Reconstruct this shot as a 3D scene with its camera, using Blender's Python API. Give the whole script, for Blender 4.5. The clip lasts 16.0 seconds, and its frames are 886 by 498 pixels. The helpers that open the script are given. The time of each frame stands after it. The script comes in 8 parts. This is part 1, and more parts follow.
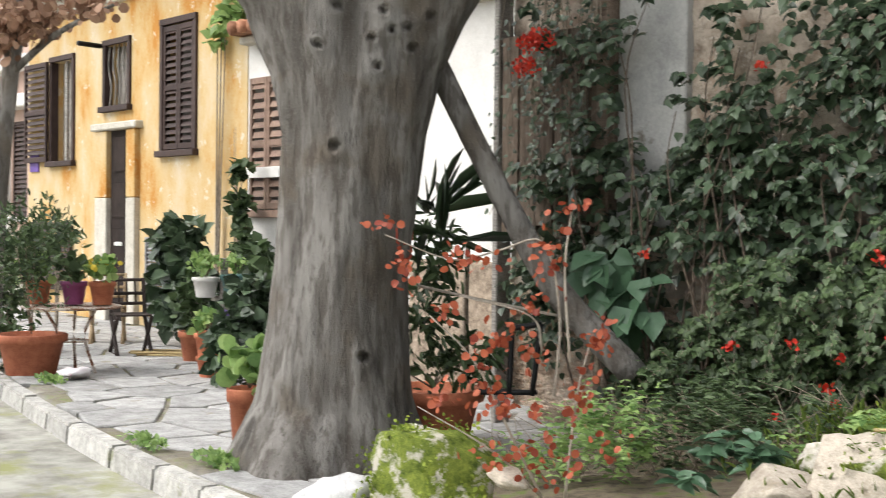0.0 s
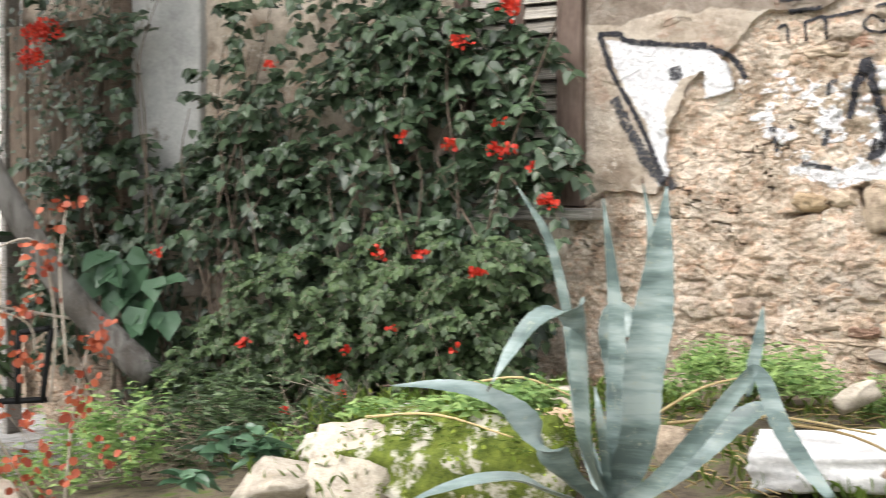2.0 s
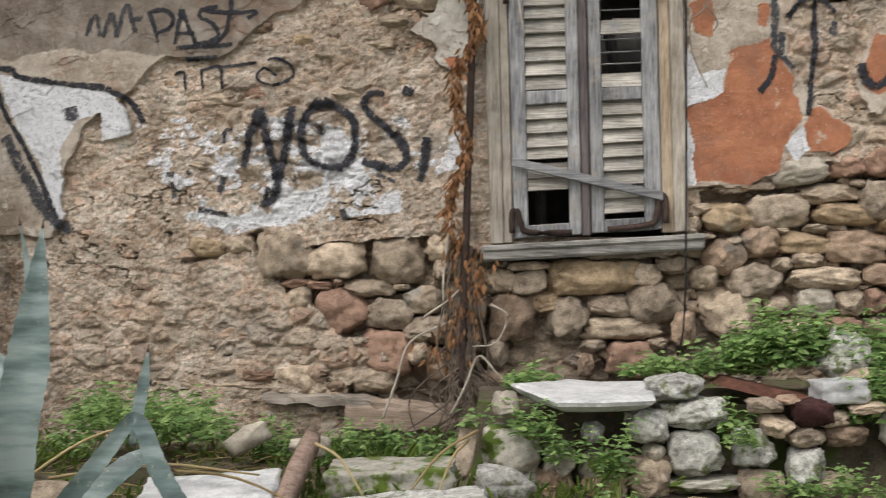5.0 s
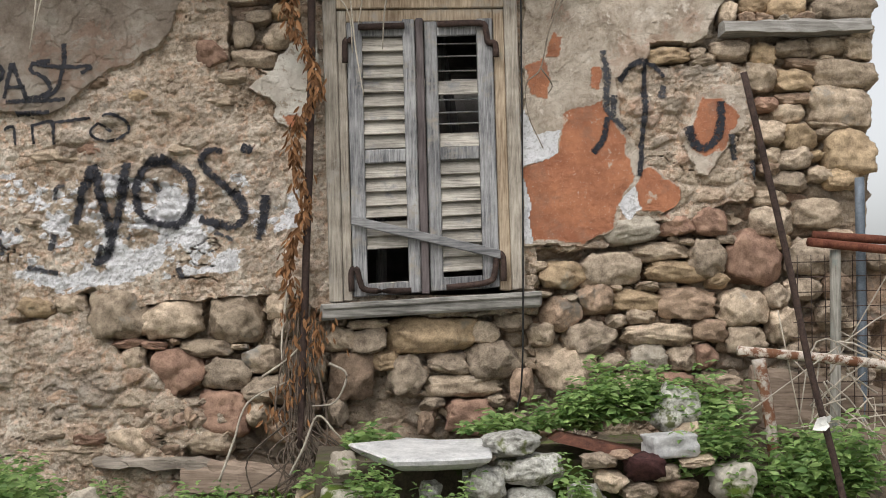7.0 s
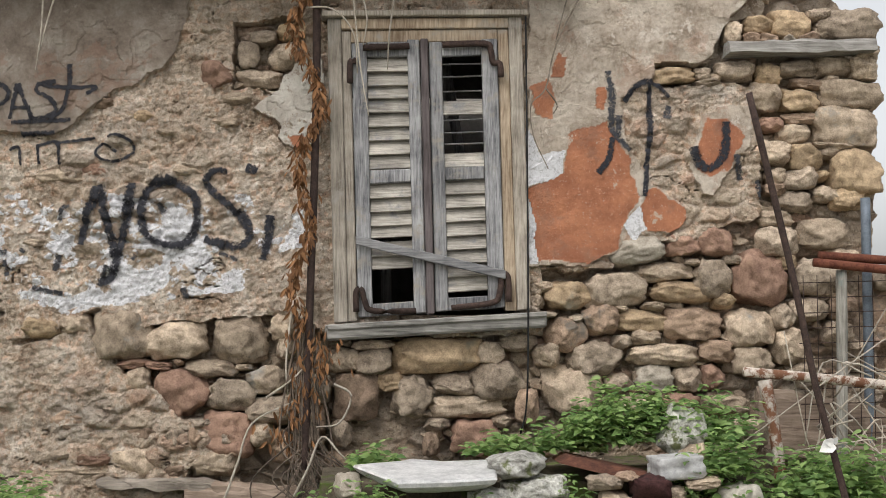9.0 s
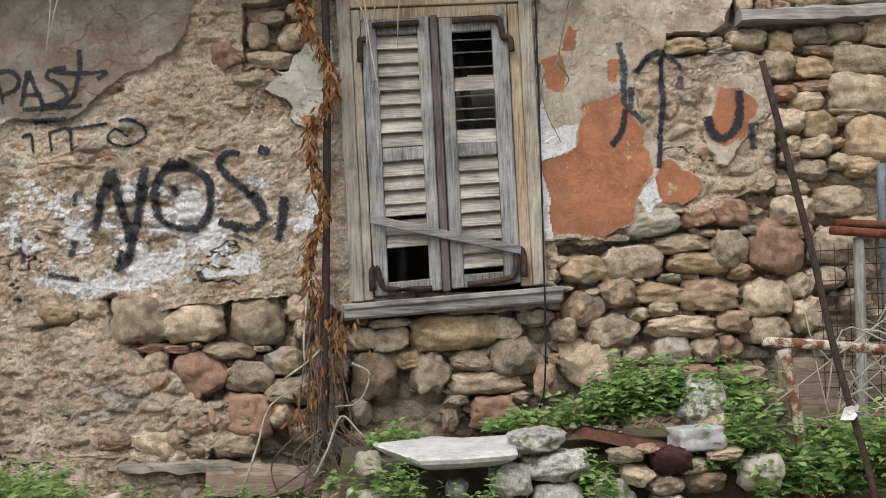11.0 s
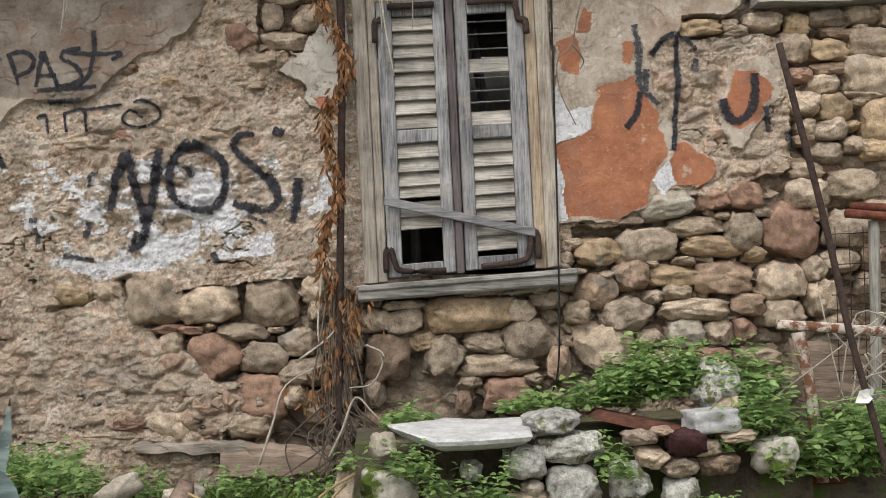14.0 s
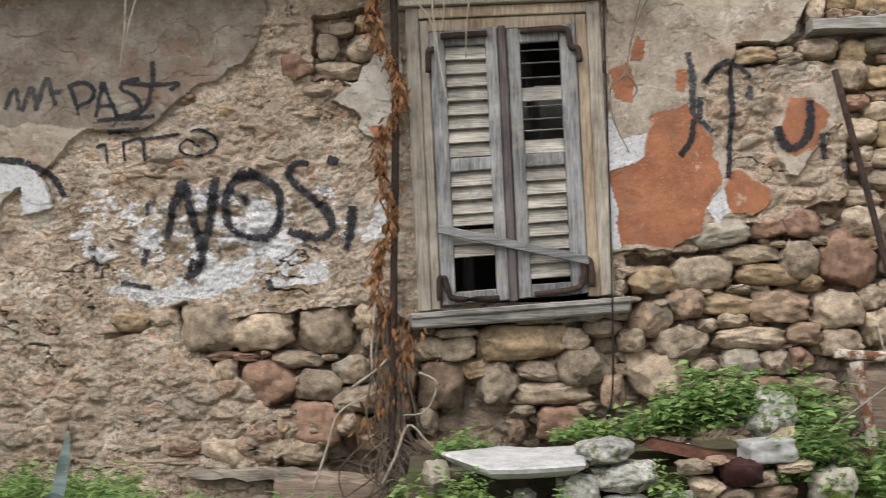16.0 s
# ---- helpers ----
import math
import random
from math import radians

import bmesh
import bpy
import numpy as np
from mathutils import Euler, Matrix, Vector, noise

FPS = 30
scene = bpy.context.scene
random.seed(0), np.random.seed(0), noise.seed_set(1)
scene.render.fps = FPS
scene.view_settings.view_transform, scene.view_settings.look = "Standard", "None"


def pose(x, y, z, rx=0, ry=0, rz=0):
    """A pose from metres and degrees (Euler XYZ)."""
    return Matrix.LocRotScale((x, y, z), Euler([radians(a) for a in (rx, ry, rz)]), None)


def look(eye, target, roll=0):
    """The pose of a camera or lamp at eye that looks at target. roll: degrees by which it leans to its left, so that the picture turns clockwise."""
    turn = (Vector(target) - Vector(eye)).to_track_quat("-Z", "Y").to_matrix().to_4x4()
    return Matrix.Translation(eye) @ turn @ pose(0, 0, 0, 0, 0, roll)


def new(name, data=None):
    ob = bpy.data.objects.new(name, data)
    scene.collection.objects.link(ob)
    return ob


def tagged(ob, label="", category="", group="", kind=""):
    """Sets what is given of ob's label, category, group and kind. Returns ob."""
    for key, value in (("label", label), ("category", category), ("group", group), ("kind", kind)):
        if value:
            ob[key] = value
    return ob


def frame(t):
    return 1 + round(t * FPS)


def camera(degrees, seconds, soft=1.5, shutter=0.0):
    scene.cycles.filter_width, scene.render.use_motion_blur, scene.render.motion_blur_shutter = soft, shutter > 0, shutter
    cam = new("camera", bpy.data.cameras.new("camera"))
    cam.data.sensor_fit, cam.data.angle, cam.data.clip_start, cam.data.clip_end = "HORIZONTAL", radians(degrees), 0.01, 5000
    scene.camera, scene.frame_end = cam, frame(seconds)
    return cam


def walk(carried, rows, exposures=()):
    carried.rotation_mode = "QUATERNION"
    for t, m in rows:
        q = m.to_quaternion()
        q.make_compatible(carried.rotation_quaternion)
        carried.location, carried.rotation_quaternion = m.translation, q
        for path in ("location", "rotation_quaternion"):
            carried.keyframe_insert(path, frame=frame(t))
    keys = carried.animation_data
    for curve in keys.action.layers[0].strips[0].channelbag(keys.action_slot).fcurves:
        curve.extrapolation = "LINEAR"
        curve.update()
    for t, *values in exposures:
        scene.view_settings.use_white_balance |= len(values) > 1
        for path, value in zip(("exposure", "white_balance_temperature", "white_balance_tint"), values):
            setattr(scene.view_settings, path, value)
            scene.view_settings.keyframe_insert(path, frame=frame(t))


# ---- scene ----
cam = camera(38.94, 16.0, 0.65, 0.4)
ROWS = [
    (0.0, 0.008, -0.021, 1.616, 49.52, -1.19, -0.68),
    (0.5, 0.039, 0.046, 1.608, 45.62, -1.66, -0.78),
    (1.0, 0.066, 0.068, 1.615, 38.91, -1.36, -1.71),
    (1.5, 0.111, 0.103, 1.609, 34.03, -0.59, -0.62),
    (2.0, 0.150, 0.137, 1.608, 29.02, -1.08, -0.15),
    (2.5, 0.210, 0.184, 1.609, 23.36, -0.92, 0.54),
    (3.0, 0.278, 0.216, 1.606, 17.82, -1.05, 0.50),
    (3.5, 0.295, 0.246, 1.598, 13.84, -0.48, -0.09),
    (4.0, 0.282, 0.254, 1.604, 9.29, 0.49, -0.23),
    (4.5, 0.282, 0.262, 1.599, 6.64, 0.44, -0.13),
    (5.0, 0.279, 0.264, 1.599, 3.28, 1.14, -0.15),
    (7.5, 0.362, 0.272, 1.611, -3.57, 4.46, 0.33),
    (8.0, 0.354, 0.265, 1.616, -3.32, 5.03, 0.42),
    (8.5, 0.358, 0.270, 1.616, -2.94, 4.84, 0.21),
    (9.0, 0.354, 0.281, 1.618, -3.18, 4.57, 0.23),
    (9.5, 0.335, 0.289, 1.608, -2.87, 3.91, 0.22),
    (12.0, 0.351, 0.297, 1.614, -2.47, 3.56, 2.15),
    (12.5, 0.340, 0.299, 1.614, -2.54, 3.72, 1.40),
    (13.0, 0.326, 0.298, 1.614, -2.34, 3.69, 1.42),
    (13.5, 0.315, 0.302, 1.610, -2.26, 3.25, 1.32),
    (14.0, 0.305, 0.295, 1.610, -2.19, 2.80, 1.39),
    (14.5, 0.308, 0.298, 1.606, -2.42, 2.57, 0.81),
    (15.0, 0.320, 0.301, 1.608, -2.80, 3.51, 0.58),
    (15.5, 0.315, 0.293, 1.610, -2.36, 4.05, 0.58),
    (16.0, 0.303, 0.281, 1.602, 0.22, 4.19, 1.19),
]
walk(cam, [(t, pose(x, y, z, 90 + pitch, roll, yaw)) for t, x, y, z, yaw, pitch, roll in ROWS],
     [(0.0, 0.72), (0.5, 1.08), (1.0, 1.42), (1.5, 1.42), (2.0, 1.1), (2.5, 0.8), (3.0, 0.52), (3.5, 0.24), (4.0, 0.09), (16.0, 0.09)])

# ---- world, sun ----
world = bpy.data.worlds.new("overcast_sky")
scene.world = world
world.use_nodes = True
wn, wl = world.node_tree.nodes, world.node_tree.links
sky = wn.new("ShaderNodeTexSky")
sky.sky_type, sky.sun_disc = "NISHITA", False
sky.sun_elevation, sky.sun_rotation = radians(58), radians(215)
sky.air_density, sky.dust_density, sky.ozone_density = 1.0, 4.0, 0.5
pale = wn.new("ShaderNodeHueSaturation")
pale.inputs["Saturation"].default_value = 0.15
pale.inputs["Value"].default_value = 1.35
wl.new(sky.outputs[0], pale.inputs["Color"])
wl.new(pale.outputs[0], wn["Background"].inputs[0])
wn["Background"].inputs[1].default_value = 0.15
sun = new("sun", bpy.data.lights.new("sun", "SUN"))
sun.data.energy, sun.data.angle, sun.data.color = 0.9, radians(25), (1.0, 0.95, 0.88)
sun.matrix_world = look((-6, -9, 16), (0, 7, 1))


# ---- small tools ----
rng = np.random.default_rng(7)


def lattice(ix, iy, seed):
    h = np.sin(ix * 127.1 + iy * 311.7 + seed * 74.7) * 43758.5453
    return h - np.floor(h)


def vnoise(x, y, seed=0):
    ix, iy = np.floor(x), np.floor(y)
    fx, fy = x - ix, y - iy
    fx, fy = fx * fx * (3 - 2 * fx), fy * fy * (3 - 2 * fy)
    a, b = lattice(ix, iy, seed), lattice(ix + 1, iy, seed)
    c, d = lattice(ix, iy + 1, seed), lattice(ix + 1, iy + 1, seed)
    return a + (b - a) * fx + (c - a) * fy + (a - b - c + d) * fx * fy


def fbm(x, y, seed=0, octaves=4):
    total, amp = 0, 0.5
    for o in range(octaves):
        total = total + amp * (vnoise(x * 2 ** o, y * 2 ** o, seed + o) - 0.5)
        amp *= 0.55
    return total


def inside(x, z, poly):
    hit = np.zeros(np.shape(x), bool)
    n = len(poly)
    for i in range(n):
        (x0, z0), (x1, z1) = poly[i], poly[(i + 1) % n]
        if z0 != z1:
            cross = (z > min(z0, z1)) & (z <= max(z0, z1))
            hit ^= cross & (x < (x1 - x0) * (z - z0) / (z1 - z0) + x0)
    return hit


# ---- materials ----
def material(name, rough=0.8, metal=0.0, spec=0.3):
    m = bpy.data.materials.new(name)
    m.use_nodes = True
    b = m.node_tree.nodes["Principled BSDF"]
    b.inputs["Roughness"].default_value, b.inputs["Metallic"].default_value = rough, metal
    b.inputs["Specular IOR Level"].default_value = spec
    return m, m.node_tree, b


def node(tree, kind, **values):
    n = tree.nodes.new(kind)
    for k, v in values.items():
        n.inputs[k.replace("_", " ")].default_value = v
    return n


def noise_node(tree, scale, detail=4, vector=None, rough=0.6):
    n = node(tree, "ShaderNodeTexNoise", Scale=scale, Detail=detail, Roughness=rough)
    if vector is not None:
        tree.links.new(vector, n.inputs["Vector"])
    return n.outputs["Fac"]


def ramp(tree, fac, stops):
    n = tree.nodes.new("ShaderNodeValToRGB")
    e = n.color_ramp.elements
    while len(e) < len(stops):
        e.new(0.5)
    for el, (p, c) in zip(e, stops):
        el.position, el.color = p, (*c, 1) if len(c) == 3 else c
    tree.links.new(fac, n.inputs[0])
    return n.outputs[0]


def grey(tree, fac, lo, hi):
    n = tree.nodes.new("ShaderNodeMapRange")
    n.inputs[1].default_value, n.inputs[2].default_value = lo, hi
    tree.links.new(fac, n.inputs[0])
    return n.outputs[0]


def mix(tree, fac, a, b, mode="MIX"):
    n = tree.nodes.new("ShaderNodeMix")
    n.data_type, n.blend_type = "RGBA", mode
    for sock, v in ((n.inputs[0], fac), (n.inputs[6], a), (n.inputs[7], b)):
        if isinstance(v, (int, float)):
            sock.default_value = v
        elif isinstance(v, tuple):
            sock.default_value = (*v, 1)
        else:
            tree.links.new(v, sock)
    return n.outputs[2]


def maths(tree, op, a, b=0.0):
    n = tree.nodes.new("ShaderNodeMath")
    n.operation = op
    for sock, v in ((n.inputs[0], a), (n.inputs[1], b)):
        if isinstance(v, (int, float)):
            sock.default_value = v
        else:
            tree.links.new(v, sock)
    return n.outputs[0]


def bump(tree, bsdf, height, strength=0.4, distance=0.01):
    n = node(tree, "ShaderNodeBump", Strength=strength, Distance=distance)
    tree.links.new(height, n.inputs["Height"])
    tree.links.new(n.outputs[0], bsdf.inputs["Normal"])


def world_place(tree):
    return tree.nodes.new("ShaderNodeNewGeometry").outputs["Position"]


def attribute(tree, name):
    n = tree.nodes.new("ShaderNodeAttribute")
    n.attribute_name = name
    return n.outputs["Fac"]


def mottled(name, dark, light, scale=12, rough=0.8, metal=0.0, grain=90, relief=0.3, spec=0.3, spread=0.25, stain=None, stain_scale=3.0, stain_at=0.6, pits=False):
    """A surface that varies at two scales, from piece to piece, with fine relief and an optional stain."""
    m, t, b = material(name, rough, metal, spec)
    p = world_place(t)
    big, fine = noise_node(t, scale, 7, p, 0.72), noise_node(t, grain, 5, p, 0.75)
    f = maths(t, "ADD", maths(t, "MULTIPLY", big, 0.65), maths(t, "MULTIPLY", fine, 0.35))
    c = ramp(t, f, [(0.38, dark), (0.5, tuple((a + b) / 2 for a, b in zip(dark, light))), (0.62, light)])
    who = t.nodes.new("ShaderNodeObjectInfo").outputs["Random"]
    isle = t.nodes.new("ShaderNodeNewGeometry").outputs["Random Per Island"]
    both = maths(t, "FRACT", maths(t, "ADD", who, isle))
    shade = maths(t, "ADD", maths(t, "MULTIPLY", both, 2 * spread), 1 - spread)
    g = t.nodes.new("ShaderNodeCombineColor")
    for i in range(3):
        t.links.new(shade, g.inputs[i])
    c = mix(t, 1.0, c, g.outputs[0], "MULTIPLY")
    # The pits are dark spots of colour only, without depth.
    if pits:
        c = mix(t, maths(t, "MULTIPLY", grey(t, noise_node(t, 42, 8, p, 0.8), 0.57, 0.66), 0.65), c, tuple(v * 0.5 for v in dark))
    if stain:
        s = grey(t, noise_node(t, stain_scale, 5, p, 0.7), stain_at, stain_at + 0.08)
        c = mix(t, s, c, stain)
    t.links.new(c, b.inputs["Base Color"])
    bump(t, b, f, relief, 0.017)
    return m


def wood(name, dark, light, along="Z", scale=30, rough=0.8, relief=0.4, stain=None):
    """Weathered timber with grain drawn out along one axis."""
    m, t, b = material(name, rough)
    p = world_place(t)
    mp = t.nodes.new("ShaderNodeMapping")
    mp.inputs["Scale"].default_value = {"X": (0.06, 1, 1), "Y": (1, 0.06, 1), "Z": (1, 1, 0.06)}[along]
    t.links.new(p, mp.inputs[0])
    grain = noise_node(t, scale * 3, 6, mp.outputs[0], 0.7)
    big = noise_node(t, 5, 4, p)
    f = maths(t, "ADD", maths(t, "MULTIPLY", grain, 0.65), maths(t, "MULTIPLY", big, 0.4))
    c = ramp(t, f, [(0.4, dark), (0.64, light)])
    who = t.nodes.new("ShaderNodeObjectInfo").outputs["Random"]
    shade = maths(t, "ADD", maths(t, "MULTIPLY", who, 0.4), 0.8)
    g = t.nodes.new("ShaderNodeCombineColor")
    for i in range(3):
        t.links.new(shade, g.inputs[i])
    c = mix(t, 1.0, c, g.outputs[0], "MULTIPLY")
    if stain:
        c = mix(t, grey(t, noise_node(t, 7, 5, p, 0.7), 0.55, 0.68), c, stain)
    t.links.new(c, b.inputs["Base Color"])
    bump(t, b, grain, relief, 0.006)
    return m


def foliage_mat(name, dark, light, rough=0.45, through_light=0.25, spec=0.4):
    """Leaves: they differ one by one and let some light through."""
    m, t, b = material(name, rough, 0, spec)
    isle = t.nodes.new("ShaderNodeNewGeometry").outputs["Random Per Island"]
    f = maths(t, "ADD", maths(t, "MULTIPLY", isle, 0.7), maths(t, "MULTIPLY", noise_node(t, 40, 3, world_place(t)), 0.35))
    c = ramp(t, f, [(0.1, dark), (0.85, light)])
    t.links.new(c, b.inputs["Base Color"])
    tr = t.nodes.new("ShaderNodeBsdfTranslucent")
    t.links.new(c, tr.inputs[0])
    ms = t.nodes.new("ShaderNodeMixShader")
    ms.inputs[0].default_value = through_light
    t.links.new(b.outputs[0], ms.inputs[1])
    t.links.new(tr.outputs[0], ms.inputs[2])
    t.links.new(ms.outputs[0], t.nodes["Material Output"].inputs[0])
    return m


STONE = [
    mottled("stone_tan", (0.2, 0.15, 0.108), (0.62, 0.5, 0.375), 14, 0.9, 0, 110, 1.0, stain=(0.3, 0.28, 0.25), pits=True),
    mottled("stone_ochre", (0.22, 0.155, 0.098), (0.62, 0.465, 0.3), 14, 0.9, 0, 110, 1.0, stain=(0.3, 0.26, 0.2), pits=True),
    mottled("stone_grey", (0.16, 0.122, 0.09), (0.58, 0.47, 0.36), 14, 0.9, 0, 110, 1.0, stain=(0.3, 0.25, 0.19), pits=True),
    mottled("stone_red", (0.19, 0.11, 0.08), (0.48, 0.31, 0.225), 14, 0.9, 0, 110, 1.0, stain=(0.3, 0.25, 0.2), pits=True),
    mottled("stone_brown", (0.15, 0.105, 0.072), (0.46, 0.33, 0.24), 14, 0.9, 0, 110, 1.0, stain=(0.2, 0.17, 0.14), pits=True),
    mottled("stone_pale", (0.32, 0.275, 0.22), (0.66, 0.59, 0.49), 14, 0.85, 0, 110, 1.0, stain=(0.3, 0.25, 0.18), pits=True),
]
MARBLE = mottled("marble_white", (0.36, 0.36, 0.36), (0.7, 0.69, 0.68), 9, 0.6, 0, 60, 0.4, stain=(0.36, 0.345, 0.32), stain_scale=6, stain_at=0.62)
LICHEN = mottled("lichen_stone", (0.17, 0.16, 0.14), (0.66, 0.65, 0.6), 22, 0.9, 0, 90, 0.6, stain=(0.12, 0.13, 0.06), stain_scale=9, stain_at=0.545)
MOSSY = mottled("mossy_stone", (0.28, 0.26, 0.22), (0.58, 0.54, 0.47), 11, 0.95, 0, 80, 0.7, stain=(0.09, 0.13, 0.02), stain_scale=5, stain_at=0.5)
MOSS = mottled("moss", (0.035, 0.06, 0.008), (0.2, 0.24, 0.04), 16, 1.0, 0, 170, 1.0, stain=(0.5, 0.47, 0.4), stain_scale=7, stain_at=0.51)
EARTH = mottled("earth", (0.05, 0.04, 0.028), (0.17, 0.14, 0.1), 7, 1.0, 0, 60, 0.8, stain=(0.07, 0.1, 0.02), stain_scale=4, stain_at=0.52)
GREY_WOOD = wood("silvered_wood", (0.085, 0.085, 0.092), (0.36, 0.355, 0.355), "Z", 34, relief=0.8, stain=(0.3, 0.27, 0.23))
SLAT_WOOD = wood("slat_wood", (0.15, 0.136, 0.118), (0.47, 0.435, 0.38), "X", 34, relief=0.8, stain=(0.2, 0.2, 0.205))
TAN_WOOD = wood("tan_wood", (0.2, 0.14, 0.09), (0.52, 0.42, 0.31), "Z", 34, relief=0.8, stain=(0.34, 0.3, 0.25))
FRAME_WOOD = wood("frame_wood", (0.15, 0.125, 0.1), (0.46, 0.41, 0.345), "Z", 34, relief=0.8, stain=(0.3, 0.28, 0.25))
SILL_WOOD = wood("sill_wood", (0.1, 0.095, 0.085), (0.4, 0.38, 0.35), "X", 26, relief=0.9)
DARK_BAR = wood("dark_wood", (0.045, 0.035, 0.035), (0.12, 0.1, 0.1), "Z")
BEAM_WOOD = wood("grey_beam", (0.15, 0.135, 0.12), (0.42, 0.4, 0.37), "X", 22, relief=0.9)
OLD_BOARD = wood("old_board", (0.12, 0.085, 0.06), (0.3, 0.23, 0.18), "X", 22, relief=0.8)
RUST = mottled("rusty_iron", (0.025, 0.017, 0.015), (0.085, 0.055, 0.045), 30, 0.8, 0.3, 150, 0.6)
RUST_RED = mottled("red_rust", (0.07, 0.02, 0.012), (0.2, 0.075, 0.045), 16, 0.85, 0.2, 120, 0.6)
PEELED = mottled("peeling_white_paint", (0.32, 0.26, 0.21), (0.62, 0.57, 0.51), 18, 0.7, 0, 120, 0.5, stain=(0.17, 0.075, 0.04), stain_scale=14, stain_at=0.47)
BLUE_POST = mottled("blue_grey_paint", (0.08, 0.1, 0.12), (0.19, 0.22, 0.26), 12, 0.6, 0.2, 120, 0.3)
DRY_LEAF = foliage_mat("dry_leaf", (0.1, 0.045, 0.018), (0.34, 0.17, 0.075), 0.8, 0.2)
TWIG = mottled("twig_bark", (0.1, 0.08, 0.06), (0.33, 0.28, 0.22), 20, 0.9, 0, 120, 0.5)
ROOT = mottled("dark_root", (0.04, 0.03, 0.022), (0.17, 0.13, 0.1), 20, 0.9, 0, 120, 0.5)
PALE_TWIG = mottled("pale_twig", (0.28, 0.24, 0.19), (0.52, 0.47, 0.4), 20, 0.9, 0, 120, 0.4)
IVY_LEAF = foliage_mat("ivy_leaf", (0.007, 0.018, 0.008), (0.078, 0.12, 0.064), 0.38, 0.13, 0.45)
SMALL_LEAF = foliage_mat("shrub_leaf", (0.01, 0.024, 0.008), (0.095, 0.145, 0.06), 0.5, 0.2, 0.35)
WEED_LEAF = foliage_mat("weed_leaf", (0.085, 0.18, 0.05), (0.36, 0.5, 0.18), 0.5, 0.45)
GRASS = foliage_mat("grass_blades", (0.06, 0.12, 0.015), (0.22, 0.3, 0.06), 0.6, 0.3)
STRAW = foliage_mat("straw", (0.2, 0.14, 0.06), (0.5, 0.39, 0.2), 0.8, 0.2)
RED_BRACT = foliage_mat("red_bracts", (0.38, 0.012, 0.006), (0.66, 0.06, 0.03), 0.6, 0.3)
ORANGE_LEAF = foliage_mat("orange_leaf", (0.2, 0.03, 0.016), (0.46, 0.12, 0.055), 0.6, 0.3)
YELLOW_PETAL = foliage_mat("yellow_petal", (0.55, 0.4, 0.03), (0.75, 0.6, 0.08), 0.6, 0.3)
BIG_LEAF = foliage_mat("broad_leaf", (0.025, 0.065, 0.032), (0.095, 0.175, 0.1), 0.35, 0.2, 0.5)
TERRACOTTA = mottled("terracotta", (0.28, 0.085, 0.045), (0.47, 0.17, 0.09), 9, 0.8, 0, 100, 0.2)
BLACK_METAL = mottled("black_metal", (0.008, 0.008, 0.009), (0.025, 0.025, 0.025), 20, 0.5, 0.4)
# Plain grey for the closed rooms and the sheets behind windows.
VOID = mottled("room_grey", (0.16, 0.15, 0.135), (0.36, 0.33, 0.3), 5, 0.95)


# ---- mesh tools ----
def mesh_of(name, verts, faces, mat, smooth=False):
    me = bpy.data.meshes.new(name)
    me.from_pydata([tuple(v) for v in verts], [], faces)
    if mat:
        me.materials.append(mat)
    if smooth:
        me.shade_smooth()
    return me


def thing(name, label, category, group="", kind="", at=(0, 0, 0)):
    ob = new(name)
    ob.location = at
    ob.empty_display_size = 0.1
    return tagged(ob, label, category, group, kind)


def part(name, me, parent=None, label="", m=None):
    ob = new(name, me)
    if parent is not None:
        ob.parent = parent
        ob.matrix_parent_inverse = Matrix.Translation(-Vector(parent.location))
        if parent.parent is not None:
            ob.matrix_parent_inverse = Matrix.Translation(-Vector(parent.location) - Vector(parent.parent.location)) if parent.type == "EMPTY" else Matrix()
    if m is not None:
        ob.matrix_basis = m
    if label:
        ob["label"] = label
    return ob


def box_mesh(name, x0, x1, y0, y1, z0, z1, mat, bevel=0.006, shake=0.0):
    bm = bmesh.new()
    bmesh.ops.create_cube(bm, size=1)
    for v in bm.verts:
        v.co = Vector(((x0 + x1) / 2 + v.co.x * (x1 - x0), (y0 + y1) / 2 + v.co.y * (y1 - y0), (z0 + z1) / 2 + v.co.z * (z1 - z0)))
        if shake:
            v.co += Vector([random.uniform(-shake, shake) for _ in range(3)])
    if bevel:
        bmesh.ops.bevel(bm, geom=bm.edges[:], offset=bevel, segments=1, affect="EDGES")
    me = bpy.data.meshes.new(name)
    bm.to_mesh(me)
    bm.free()
    me.materials.append(mat)
    return me


def hull_mesh(name, corners, depth, mat, bevel=0.006):
    """A board given by four or more corners (x, y, z) of its face, and its depth along y."""
    n = len(corners)
    bm = bmesh.new()
    f = [bm.verts.new(c) for c in corners]
    b = [bm.verts.new((c[0], c[1] + depth, c[2])) for c in corners]
    bm.faces.new(f)
    bm.faces.new(b[::-1])
    for i in range(n):
        bm.faces.new((f[i], b[i], b[(i + 1) % n], f[(i + 1) % n]))
    bmesh.ops.recalc_face_normals(bm, faces=bm.faces[:])
    if bevel:
        bmesh.ops.bevel(bm, geom=bm.edges[:], offset=bevel, segments=1, affect="EDGES")
    me = bpy.data.meshes.new(name)
    bm.to_mesh(me)
    bm.free()
    me.materials.append(mat)
    return me


